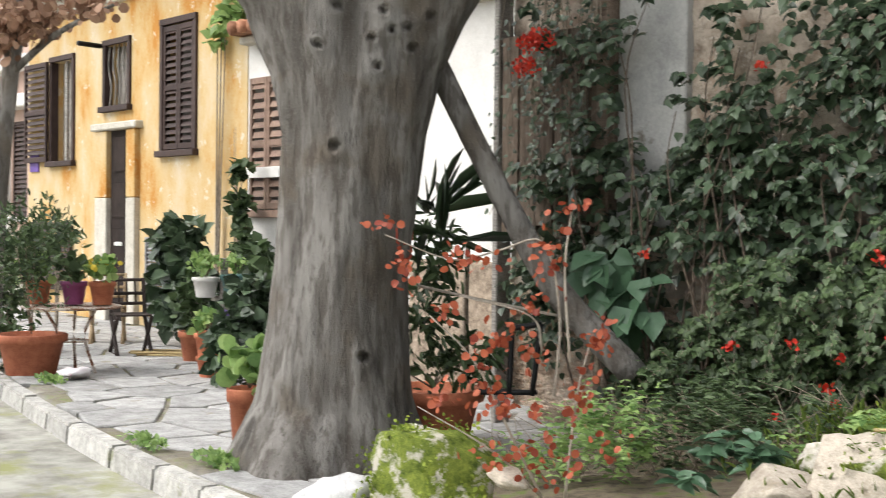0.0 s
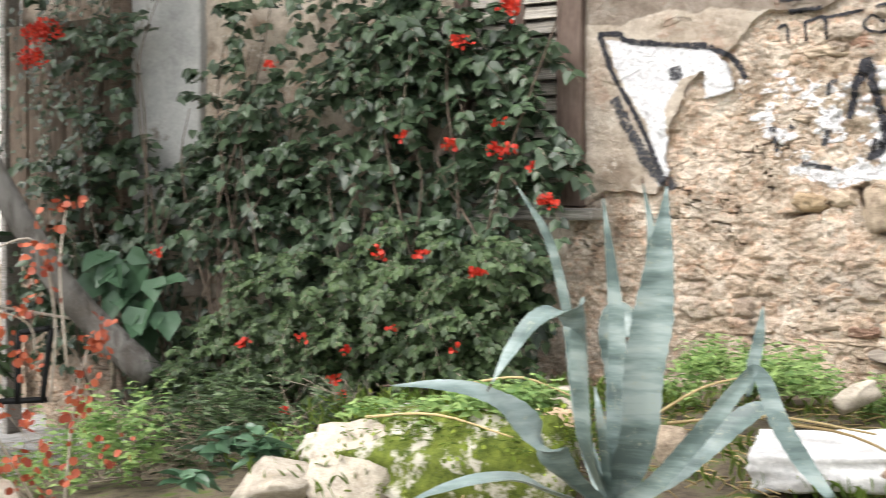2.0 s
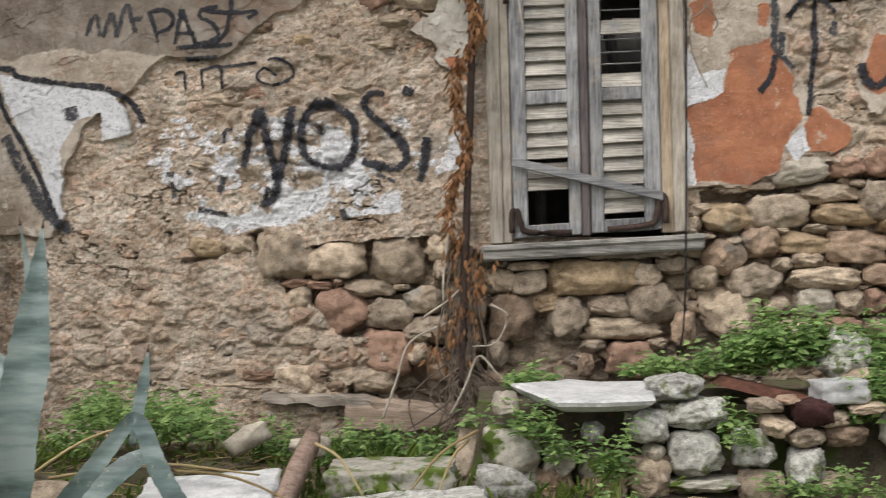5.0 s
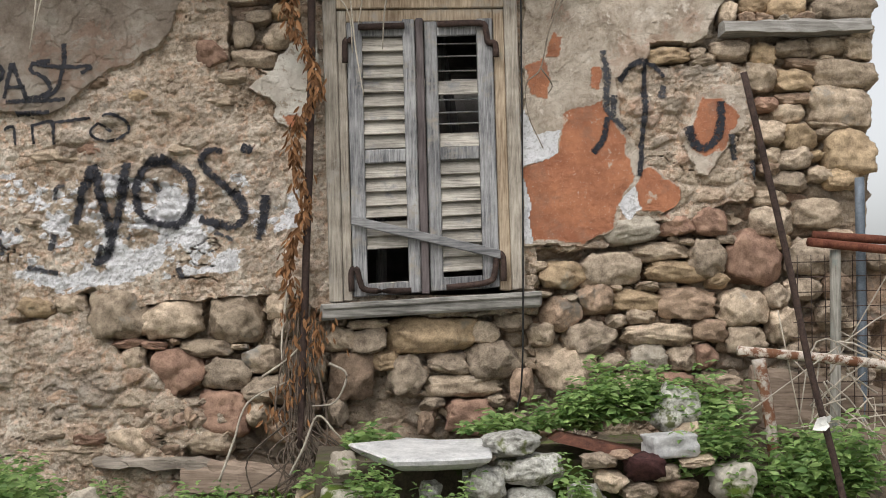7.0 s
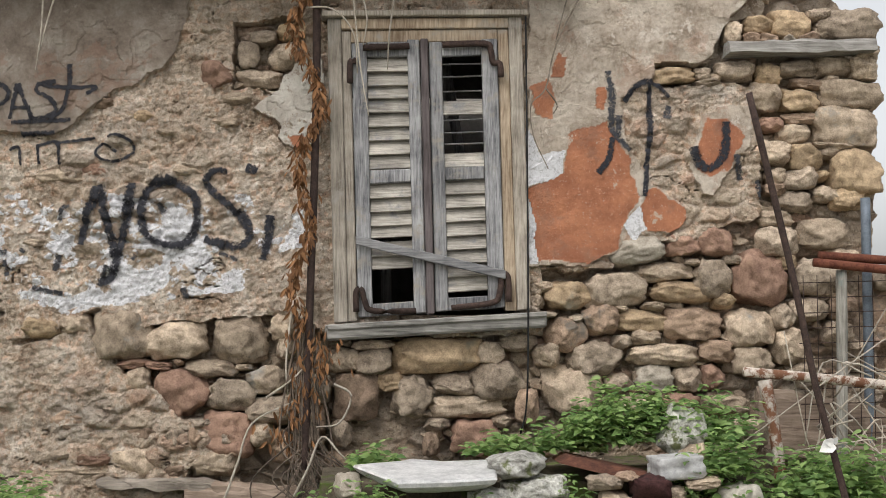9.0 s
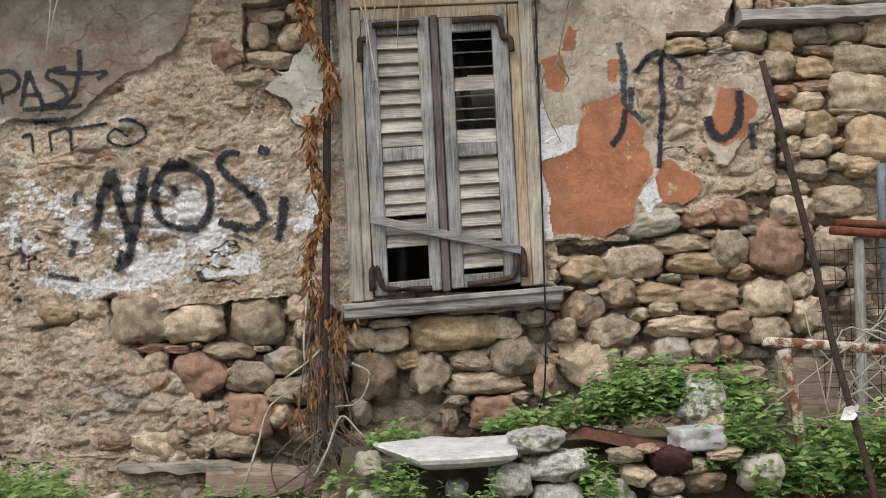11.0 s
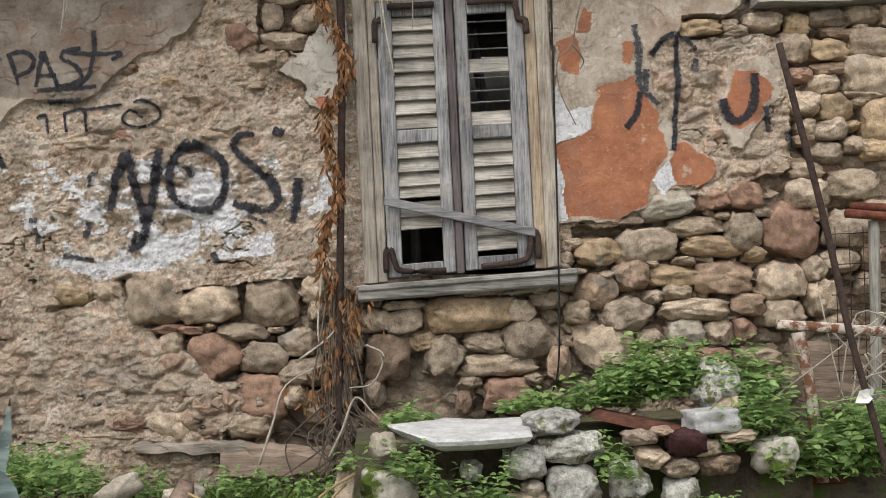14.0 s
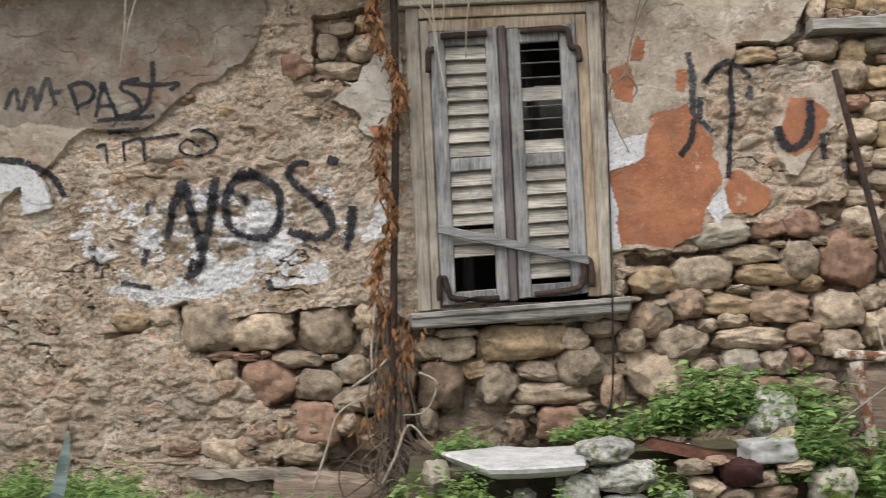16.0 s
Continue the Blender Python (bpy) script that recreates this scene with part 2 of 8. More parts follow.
def smooth_path(pts, step=6):
    """Catmull-Rom through the points; entries may carry more numbers than three."""
    p = np.array(pts, float)
    if len(p) < 3:
        return np.array([p[0] + (p[-1] - p[0]) * i / step for i in range(step + 1)])
    q = np.vstack([2 * p[0] - p[1], p, 2 * p[-1] - p[-2]])
    out = []
    for i in range(1, len(q) - 2):
        for k in range(step):
            u = k / step
            out.append(0.5 * (2 * q[i] + (q[i + 1] - q[i - 1]) * u + (2 * q[i - 1] - 5 * q[i] + 4 * q[i + 1] - q[i + 2]) * u * u + (3 * q[i] - q[i - 1] - 3 * q[i + 1] + q[i + 2]) * u ** 3))
    out.append(q[-2])
    return np.array(out)


def tube_geo(pts, radii, sides=7, rough=0.0, base=0):
    p = np.array(pts, float)
    rad = np.interp(np.linspace(0, 1, len(p)), np.linspace(0, 1, len(radii)), radii) if len(radii) != len(p) else np.array(radii)
    t = np.gradient(p, axis=0)
    t /= np.linalg.norm(t, axis=1)[:, None] + 1e-9
    ref = np.array([0, 0, 1.0]) if abs(t[0][2]) < 0.9 else np.array([1.0, 0, 0])
    verts, faces = [], []
    for i in range(len(p)):
        a = np.cross(t[i], ref)
        a /= np.linalg.norm(a) + 1e-9
        b = np.cross(a, t[i])
        for k in range(sides):
            g = 2 * math.pi * k / sides
            rr = rad[i] * (1 + rough * (rng.random() - 0.5))
            verts.append(p[i] + rr * (math.cos(g) * a + math.sin(g) * b))
    for i in range(len(p) - 1):
        for k in range(sides):
            faces.append((base + i * sides + k, base + i * sides + (k + 1) % sides, base + (i + 1) * sides + (k + 1) % sides, base + (i + 1) * sides + k))
    faces.append(tuple(base + k for k in range(sides))[::-1])
    faces.append(tuple(base + (len(p) - 1) * sides + k for k in range(sides)))
    return verts, faces


def tube(name, pts, radii, mat, sides=7, rough=0.0, step=5):
    v, f = tube_geo(smooth_path(pts, step), radii, sides, rough)
    return mesh_of(name, v, f, mat, True)


def tubes(name, paths, mat, sides=5, rough=0.1, step=4):
    """Many stems, (points, radii) each, in one mesh."""
    verts, faces = [], []
    for pts, radii in paths:
        v, f = tube_geo(smooth_path(pts, step), radii, sides, rough, len(verts))
        verts += v
        faces += f
    return mesh_of(name, verts, faces, mat, True)


LEAF = {
    "heart": [(0, 0, 0), (-0.34, 0.02, 0.05), (-0.44, 0.38, 0.07), (-0.2, 0.75, 0.02), (0, 1, -0.1), (0.2, 0.75, 0.02), (0.44, 0.38, 0.07), (0.34, 0.02, 0.05)],
    "lance": [(0, 0, 0), (-0.1, 0.2, 0.03), (-0.16, 0.5, 0.04), (-0.09, 0.8, 0.0), (0, 1, -0.12), (0.09, 0.8, 0.0), (0.16, 0.5, 0.04), (0.1, 0.2, 0.03)],
    "round": [(0, 0, 0), (-0.36, 0.1, 0.06), (-0.5, 0.5, 0.1), (-0.3, 0.9, 0.05), (0, 1, 0.0), (0.3, 0.9, 0.05), (0.5, 0.5, 0.1), (0.36, 0.1, 0.06)],
    "nettle": [(0, 0, 0), (-0.2, 0.12, 0.04), (-0.28, 0.38, 0.06), (-0.16, 0.72, 0.02), (0, 1, -0.14), (0.16, 0.72, 0.02), (0.28, 0.38, 0.06), (0.2, 0.12, 0.04)],
    "blade": [(0, 0, 0), (-0.03, 0.2, 0), (-0.03, 0.5, 0.06), (-0.015, 0.8, 0.0), (0, 1, -0.16), (0.015, 0.8, 0.0), (0.03, 0.5, 0.06), (0.03, 0.2, 0)],
}


def leaf_mesh(name, places, ups, normals, sizes, mat, shape="heart"):
    """Folded leaves, each an island of its own: place of the stalk, direction of growth, upper side, length."""
    P, U, N, S = (np.array(a, float) for a in (places, ups, normals, sizes))
    U /= np.linalg.norm(U, axis=1)[:, None] + 1e-9
    R = np.cross(U, N)
    R /= np.linalg.norm(R, axis=1)[:, None] + 1e-9
    N = np.cross(R, U)
    k = np.array(LEAF[shape])
    V = P[:, None] + S[:, None, None] * (k[None, :, 0:1] * R[:, None] + k[None, :, 1:2] * U[:, None] + k[None, :, 2:3] * N[:, None])
    n = len(P)
    base = (np.arange(n) * 8)[:, None, None]
    quads = (base + np.array([(0, 1, 2, 3), (0, 3, 4, 4), (0, 4, 5, 6), (0, 6, 7, 7)])[None])
    tri = np.array([(0, 1, 2), (0, 2, 3), (0, 3, 4), (0, 4, 5), (0, 5, 6), (0, 6, 7)])
    faces = (base + tri[None]).reshape(-1, 3)
    me = bpy.data.meshes.new(name)
    me.vertices.add(n * 8)
    me.vertices.foreach_set("co", V.reshape(-1))
    me.loops.add(faces.size)
    me.loops.foreach_set("vertex_index", faces.reshape(-1).astype(np.int32))
    me.polygons.add(len(faces))
    me.polygons.foreach_set("loop_start", np.arange(0, faces.size, 3, dtype=np.int32))
    me.update()
    me.validate()
    me.materials.append(mat)
    return me


def clump_leaves(name, blobs, size, mat, shape="heart", face=(-0.1, -0.7, 0.6), grow=(0, -0.3, -0.8), loose=0.6, skin=0.5):
    """Leaves in ellipsoids (x, y, z, rx, ry, rz, count), most of them near the skin that faces `face`."""
    P, U, N, S = [], [], [], []
    f = np.array(face, float)
    f /= np.linalg.norm(f)
    for x, y, z, rx, ry, rz, n in blobs:
        d = rng.normal(size=(int(n), 3))
        d /= np.linalg.norm(d, axis=1)[:, None]
        d = np.where((d @ f)[:, None] < -0.2, -d, d)
        rr = (1 - skin * rng.random(int(n)) ** 1.5)[:, None]
        P.append(np.array([x, y, z]) + d * rr * np.array([rx, ry, rz]))
        N.append(f + 0.5 * d + loose * rng.normal(size=d.shape))
        U.append(np.array(grow, float) + 0.5 * d + loose * rng.normal(size=d.shape))
        S.append(size * (0.6 + 0.7 * rng.random(int(n))))
    return leaf_mesh(name, np.vstack(P), np.vstack(U), np.vstack(N), np.concatenate(S), mat, shape)


def rock_bm(seed, sub=2, squareness=2.6, rough=0.16, soft=0.05):
    """A unit stone, about 1 across: a hull of random corners, worn at the edges and uneven."""
    pick = random.Random(seed * 7 + 3)
    bm = bmesh.new()
    for _ in range(8 + 3 * sub):
        d = Vector([pick.gauss(0, 1) for _ in range(3)]).normalized()
        s = (abs(d.x) ** 5 + abs(d.y) ** 5 + abs(d.z) ** 5) ** (-1 / 5)
        bm.verts.new(d * s * (0.5 + 0.03 * pick.random()))
    got = bmesh.ops.convex_hull(bm, input=bm.verts[:])
    bmesh.ops.delete(bm, geom=list({g for g in got["geom_interior"] + got["geom_unused"] if isinstance(g, bmesh.types.BMVert)}), context="VERTS")
    cut = Vector((seed * 3.7, seed * 1.3, seed * 9.1))
    if sub > 1:
        bmesh.ops.subdivide_edges(bm, edges=bm.edges[:], cuts=sub, smooth=0.0, use_grid_fill=True)
        bmesh.ops.triangulate(bm, faces=bm.faces[:])
        for _ in range(2):
            bmesh.ops.smooth_vert(bm, verts=bm.verts[:], factor=soft, use_axis_x=True, use_axis_y=True, use_axis_z=True)
    for v in bm.verts:
        d = v.co.normalized()
        n = noise.noise(v.co * 4 + cut) * 0.8 + noise.noise(v.co * 12 + cut) * 0.7
        v.co += d * rough * n * 0.42
    size = [max(v.co[i] for v in bm.verts) - min(v.co[i] for v in bm.verts) for i in range(3)]
    for v in bm.verts:
        v.co = Vector([v.co[i] / size[i] for i in range(3)])
    return bm


def rock_mesh(name, seed, mat, sub=2, squareness=2.6, rough=0.16, smooth=True):
    bm = rock_bm(seed, sub, squareness, rough, 0.05 if smooth else 0.25)
    me = bpy.data.meshes.new(name)
    bm.to_mesh(me)
    bm.free()
    me.materials.append(mat)
    if smooth:
        me.shade_smooth()
    return me


def loose_rock(name, label, x, y, z, w, d, h, mat, seed, turn=(0, 0, 0), sub=3, squareness=3.2, rough=0.16, category="stone", group="rubble stones"):
    ob = new(name, rock_mesh(name, seed, mat, sub, squareness, rough))
    ob.matrix_basis = pose(x, y, z, *turn) @ Matrix.Diagonal((w, d, h, 1))
    return tagged(ob, label, category, group)


# ---- ground ----
def kerb_y(x):
    """The kerb's back edge, a gentle bend beside the street."""
    return np.interp(x, [-40, -12, -8.7, -6.9, -5.5, 8], [11.5, 4.75, 4.12, 3.9, 3.75, 3.6])


def ground_z(x, y):
    x, y = np.asarray(x, float), np.asarray(y, float)
    back = y - kerb_y(x)
    bed = np.interp(x, [-6.2, -5.2, -3.6, -2.6, -1.2, 0.5], [0, 0.15, 0.34, 0.5, 0.56, 0.5])
    rise = np.interp(y, [3.7, 4.1, 4.7, 5.6, 6.4, 7.2], [-0.12, 0.5, 0.9, 1.05, 1.2, 1.35]) * bed
    rise = rise + 0.36 * np.clip((x - 0.2) / 1.2, 0, 1) * np.clip((y - 6.35) / 0.3, 0, 1) * np.clip((3.6 - x) / 1.0, 0, 1)
    z = np.where(back < 0, -0.13, 0.0 + np.where(x > -6.2, rise, 0))
    far = (y < 3.3) | (x > 9) | (x < -30)
    z = np.where(far, -0.13, z)
    return z + np.where((x > -6) & (back > 0.1) & ~far, 0.04 * fbm(x * 2.2, y * 2.2, 31), 0.006 * fbm(x * 1.5, y * 1.5, 5))


def ground_sheet():
    xs = np.unique(np.concatenate([np.linspace(-900, -32, 12), np.linspace(-32, -7, 60), np.arange(-7, 4.5, 0.08), np.linspace(4.5, 900, 14)]))
    ys = np.unique(np.concatenate([np.linspace(-900, -20, 10), np.linspace(-20, 3.4, 30), np.arange(3.4, 8.2, 0.08), np.linspace(8.2, 900, 16)]))
    X, Y = np.meshgrid(xs, ys, indexing="ij")
    Z = ground_z(X, Y) - 0.004
    v = np.stack([X, Y, Z], -1).reshape(-1, 3)
    n, m = len(xs), len(ys)
    i = (np.arange(n - 1)[:, None] * m + np.arange(m - 1)[None]).reshape(-1)
    f = np.stack([i, i + m, i + m + 1, i + 1], -1)
    m_, t, b = material("street_and_soil", 0.95)
    p = world_place(t)
    sep = t.nodes.new("ShaderNodeSeparateXYZ")
    t.links.new(p, sep.inputs[0])
    stone = ramp(t, noise_node(t, 3, 6, p, 0.65), [(0.35, (0.2, 0.195, 0.17)), (0.65, (0.4, 0.39, 0.35))])
    green = grey(t, noise_node(t, 1.4, 6, p, 0.7), 0.5, 0.66)
    street = mix(t, green, stone, (0.24, 0.25, 0.11))
    soil = ramp(t, noise_node(t, 8, 6, p, 0.7), [(0.35, (0.05, 0.04, 0.027)), (0.52, (0.15, 0.12, 0.085)), (0.62, (0.09, 0.13, 0.025))])
    c = mix(t, grey(t, sep.outputs["Z"], -0.05, 0.02), street, soil)
    t.links.new(c, b.inputs["Base Color"])
    bump(t, b, noise_node(t, 45, 5, p, 0.7), 0.6, 0.02)
    me = mesh_of("ground", v, f.tolist(), m_, True)
    return tagged(new("ground", me), "grey street with yellow-green moss and dark garden soil", "ground", kind="structure")


ground_sheet()

# ---- the ruined stone wall: one uneven sheet with masks for its coats of plaster ----
WALL_Y = 7.03
PLASTER_GREY = [((-3.92, 3.31), (-3.67, 2.01), (-3.44, 1.67), (-3.09, 1.61), (-2.83, 1.42), (-2.74, 1.73), (-2.58, 1.8), (-2.26, 1.8), (-2.2, 2.17), (-2.08, 2.4), (-1.92, 2.51)), ((-1.63, 2.79), (-1.36, 2.77), (-1.25, 2.81), (-1.19, 2.89), (-1.04, 3.01), (-0.94, 3.04), (-0.74, 3.18), (-0.68, 3.38), (-0.61, 3.6))]
PLASTER_GREY = [p for run in PLASTER_GREY for p in run]
PATCHES = [
    ((-0.28, 2.91), (-0.17, 3.02), (-0.14, 3.14), (-0.05, 3.19), (0.08, 3.2), (0.08, 2.74), (-0.07, 2.7), (-0.15, 2.75), (-0.13, 2.83)),
    ((1.2, 3.62), (2.56, 3.64), (2.52, 3.48), (2.32, 3.45), (2.29, 3.24), (2.13, 3.19), (1.94, 3.19), (1.87, 3.09), (1.7, 3), (1.71, 2.81), (1.86, 2.5), (2.06, 2.4), (2.06, 2.31), (1.95, 2.24), (1.8, 2.33), (1.65, 2.14), (1.51, 2.05), (1.18, 2.07)),
    ((2.15, 2.91), (2.44, 2.97), (2.44, 2.75), (2.33, 2.63), (2.21, 2.45), (2.14, 2.47), (2.07, 2.61)),
]
ORANGE = [
    ((1.19, 2.49), (1.4, 2.56), (1.42, 2.79), (1.63, 2.87), (1.75, 2.67), (1.78, 2.5), (1.79, 2.43), (1.73, 2.3), (1.66, 2.16), (1.52, 2.06), (1.24, 2.1), (1.21, 2.28)),
    ((1.88, 2.48), (2.06, 2.39), (2.07, 2.32), (1.97, 2.25), (1.86, 2.25), (1.79, 2.34), (1.83, 2.44)),
    ((2.18, 2.89), (2.31, 2.86), (2.41, 2.78), (2.34, 2.69), (2.29, 2.58), (2.18, 2.56), (2.11, 2.61), (2.12, 2.73)),
    ((1.2, 3.04), (1.31, 3.08), (1.36, 2.97), (1.32, 2.86), (1.23, 2.9)),
    ((1.36, 3.24), (1.42, 3.22), (1.4, 3.09), (1.33, 3.09)),
    ((1.56, 3.03), (1.62, 3.04), (1.61, 2.92), (1.56, 2.94)),
    ((1.44, 3.64), (2.52, 3.65), (2.51, 3.58), (2.16, 3.56), (1.69, 3.57)),
    ((-0.1, 2.76), (0.01, 2.78), (0, 2.7), (-0.06, 2.7)),
]
WHITE = [
    ((-2.58, 2.69), (-1.96, 2.59), (-1.84, 2.53), (-1.81, 2.37), (-1.98, 2.31), (-1.98, 2.47), (-2.13, 2.43), (-2.23, 2.27), (-2.2, 1.9), (-2.25, 1.85), (-2.32, 2.19), (-2.47, 2.45)),
    ((1.19, 2.81), (1.27, 2.68), (1.4, 2.71), (1.39, 2.55), (1.19, 2.5)),
    ((1.19, 2.5), (1.23, 2.34), (1.25, 2.08), (1.19, 2.08)),
    ((1.73, 2.3), (1.8, 2.38), (1.86, 2.27), (1.76, 2.21)),
]
BARE = [   # where the face has fallen and the stones stand free
    ((-1.17, 1.8), (-0.81, 1.75), (-0.07, 1.81), (0.14, 1.68), (1.26, 1.7), (1.27, 2.04), (1.64, 2.04), (1.79, 2.22), (2.1, 2.16), (2.29, 2.28), (2.48, 2.35), (2.47, 3.07), (1.9, 3.06), (1.9, 3.19), (2.22, 3.19), (2.32, 3.45), (2.55, 3.64), (3.64, 3.66), (3.53, 0.75), (-0.62, 0.79), (-0.63, 1), (-0.3, 1.08), (-0.36, 1.26), (-0.63, 1.26), (-0.78, 1.41), (-0.97, 1.5)),
    ((-0.41, 3.39), (-0.02, 3.45), (0, 3.2), (-0.14, 3.11), (-0.17, 3.03), (-0.41, 3.03)),
]
WASH = ((-1.8, 2.43), (-1.33, 2.49), (-0.85, 2.43), (-0.31, 2.46), (-0.22, 2.28), (-0.01, 2.37), (0, 2.19), (-0.28, 2.07), (-0.34, 1.92), (-0.73, 1.89), (-1.26, 1.81), (-1.67, 1.92), (-1.79, 2.22))


GRID = 0.0075
CRACKS = [   # joints that have opened: points along them, half width, depth
    (((-1.17, 1.79), (-1.13, 1.73), (-1.11, 1.67), (-1.07, 1.62), (-1.04, 1.59)), 0.018, 0.09), (((-1.54, 1.67), (-1.34, 1.69), (-1.17, 1.79), (-1.1, 1.81)), 0.012, 0.06), (((-1.03, 1.56), (-0.83, 1.54), (-0.69, 1.54), (-0.61, 1.5)), 0.012, 0.05), (((-0.64, 1.54), (-0.33, 1.51), (-0.24, 1.44)), 0.014, 0.05),
    (((-0.31, 1.19), (-0.23, 1.08), (-0.09, 0.99), (0.07, 1.05)), 0.05, 0.15), (((-0.41, 0.88), (-0.23, 0.91), (-0.05, 0.84)), 0.03, 0.1),
]


def lumps(x, z, size, seed):
    """Pebbles in rough mortar: a dome over each jittered cell, and the cell's own random value."""
    gx, gz = x / size, z / size
    ix0, iz0 = np.floor(gx), np.floor(gz)
    f1, f2, who = np.full(x.shape, 9.0), np.full(x.shape, 9.0), np.zeros(x.shape)
    for dx in (-1, 0, 1):
        for dz in (-1, 0, 1):
            ix, iz = ix0 + dx, iz0 + dz
            d = np.hypot(gx - ix - lattice(ix, iz, seed), gz - iz - lattice(ix, iz, seed + 1))
            near = d < f1
            f2 = np.where(near, f1, np.minimum(f2, d))
            who = np.where(near, lattice(ix, iz, seed + 2), who)
            f1 = np.where(near, d, f1)
    e = np.clip((f2 - f1) / 0.45, 0, 1)
    return e * (2 - e), who


def wall_grid():
    xs = np.concatenate([np.arange(-7.36, -3.2, 0.03), np.arange(-3.2, 3.3, GRID)])
    zs = np.arange(0.15, 3.66, GRID)
    X, Z = np.meshgrid(xs, zs, indexing="ij")
    wx, wz = X + 0.07 * fbm(X * 7, Z * 7, 3), Z + 0.07 * fbm(X * 7, Z * 7, 9)
    jag = lambda polys: np.any([inside(wx, wz, p) for p in polys], axis=0)
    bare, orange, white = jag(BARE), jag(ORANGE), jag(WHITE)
    ivy_side = (X < -3.5) & (Z > 1.1 + 0.2 * fbm(X * 2, Z * 2, 8))
    plaster = jag([PLASTER_GREY]) | jag(PATCHES) | orange | white | ivy_side
    # rubble under the mortar: jittered cells in rough courses
    cw, ch = 0.17, 0.1
    gx0, gz0 = (X + 0.05 * fbm(X * 3, Z * 3, 21)) / cw, (Z + 0.05 * fbm(X * 3, Z * 3, 22)) / ch
    f1, f2, tone = np.full(X.shape, 9.0), np.full(X.shape, 9.0), np.zeros(X.shape)
    iz0 = np.floor(gz0)
    for dz in (-1, 0, 1):
        iz = iz0 + dz
        shift = lattice(iz, iz * 0, 5) * 3
        ix0 = np.floor(gx0 + shift)
        for dx in (-2, -1, 0, 1, 2):
            ix = ix0 + dx
            px_, pz_ = ix + 0.15 + 0.7 * lattice(ix, iz, 1) - shift, iz + 0.2 + 0.6 * lattice(ix, iz, 2)
            size = 0.75 + 0.6 * lattice(ix, iz, 3)
            d = np.sqrt((gx0 - px_) ** 2 + (gz0 - pz_) ** 2) / size
            near = d < f1
            f2 = np.where(near, f1, np.minimum(f2, d))
            tone = np.where(near, lattice(ix, iz, 4), tone)
            f1 = np.where(near, d, f1)
    edge = np.clip((f2 - f1) / 0.4, 0, 1)
    dome = edge * edge * (3 - 2 * edge)
    cover = np.clip(0.5 + 2.2 * fbm(X * 1.7, Z * 1.7, 40) + 0.3 * np.clip((-0.9 - X) / 0.4, 0, 1), 0, 1)
    stone = np.where(plaster, 0, dome * np.where(bare, 1, np.clip(1.25 - 1.5 * cover, 0.0, 1)))
    out = 0.035 * fbm(X * 1.3, Z * 1.3, 50) + 0.022 * fbm(X * 9, Z * 9, 51)
    bx, bz = X + 0.06 * fbm(X * 5, Z * 5, 54), Z + 0.05 * fbm(X * 5, Z * 5, 55)
    crag = np.abs(fbm(bx * 8, bz * 9.5, 52, 5)) + 0.35 * np.abs(fbm(bx * 20, bz * 26, 53, 3))
    out = out + np.where(plaster, 0.024 + np.where(orange, 0.1, 1) * (0.012 * fbm(X * 16, Z * 16, 60, 5) + 0.006 * (fbm(wx * 2.6, wz * 2.6, 64) > 0.02) + 0.005 * (fbm(wx * 6, wz * 6, 65) > 0.05)), stone * (0.01 + 0.04 * tone) - 0.05 * crag + 0.045 * fbm(bx * 4, bz * 4.5, 63) + 0.022 * fbm(X * 36, Z * 38, 61, 4))
    out = out + np.where(orange & ~white, 0.004, 0)
    l1, w1 = lumps(bx, bz * 1.25, 0.062, 110)
    l2, w2 = lumps(X + 0.01 * fbm(X * 30, Z * 30, 7), Z, 0.027, 120)
    gritty = np.clip(0.55 + 2.0 * fbm(X * 2.3, Z * 2.3, 130), 0.15, 1)
    out = out + np.where(plaster, 0.0, gritty * (0.014 * l1 * w1 + 0.008 * l2 * w2 - 0.008))
    relief = l1 * w1 + 0.6 * l2 * w2
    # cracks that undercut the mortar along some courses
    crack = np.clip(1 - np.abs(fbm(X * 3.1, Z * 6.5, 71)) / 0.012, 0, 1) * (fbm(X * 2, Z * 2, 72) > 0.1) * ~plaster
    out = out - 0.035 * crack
    for line, half, deep in CRACKS:
        q = smooth_path(line, 8)
        d = np.full(X.shape, 9.0)
        for a, b in zip(q[:-1], q[1:]):
            u = np.clip(((wx - a[0]) * (b[0] - a[0]) + (wz - a[1]) * (b[1] - a[1])) / (np.sum((b - a) ** 2) + 1e-9), 0, 1)
            d = np.minimum(d, np.hypot(wx - a[0] - u * (b[0] - a[0]), wz - a[1] - u * (b[1] - a[1])))
        out = out - deep * np.clip(1.4 - d / half, 0, 1)
    out = out - np.where(bare, np.interp(Z, [1.9, 2.3], [0.145, 0.105]), 0)
    wash = inside(wx, wz, WASH) & ~bare
    # the whitewash clings to the pieces that stand proud and has left the hollows
    washed = np.where(wash, np.clip(0.42 + 0.8 * (relief - 0.45) + 3.2 * fbm(X * 7, Z * 9, 80, 5) + 2.4 * fbm(X * 2.5, Z * 3, 84, 3), 0, 1), 0)
    washed = np.where(white, np.clip(1.4 + 2.2 * fbm(X * 9, Z * 9, 85, 4), 0.5, 1.6), washed)
    grey_coat = jag([PLASTER_GREY]) & (Z + 0.5 * fbm(X * 1.6, Z * 1.6, 95) + 0.12 * (X + 1.5) > 2.72)
    cream = jag(PATCHES[:1])
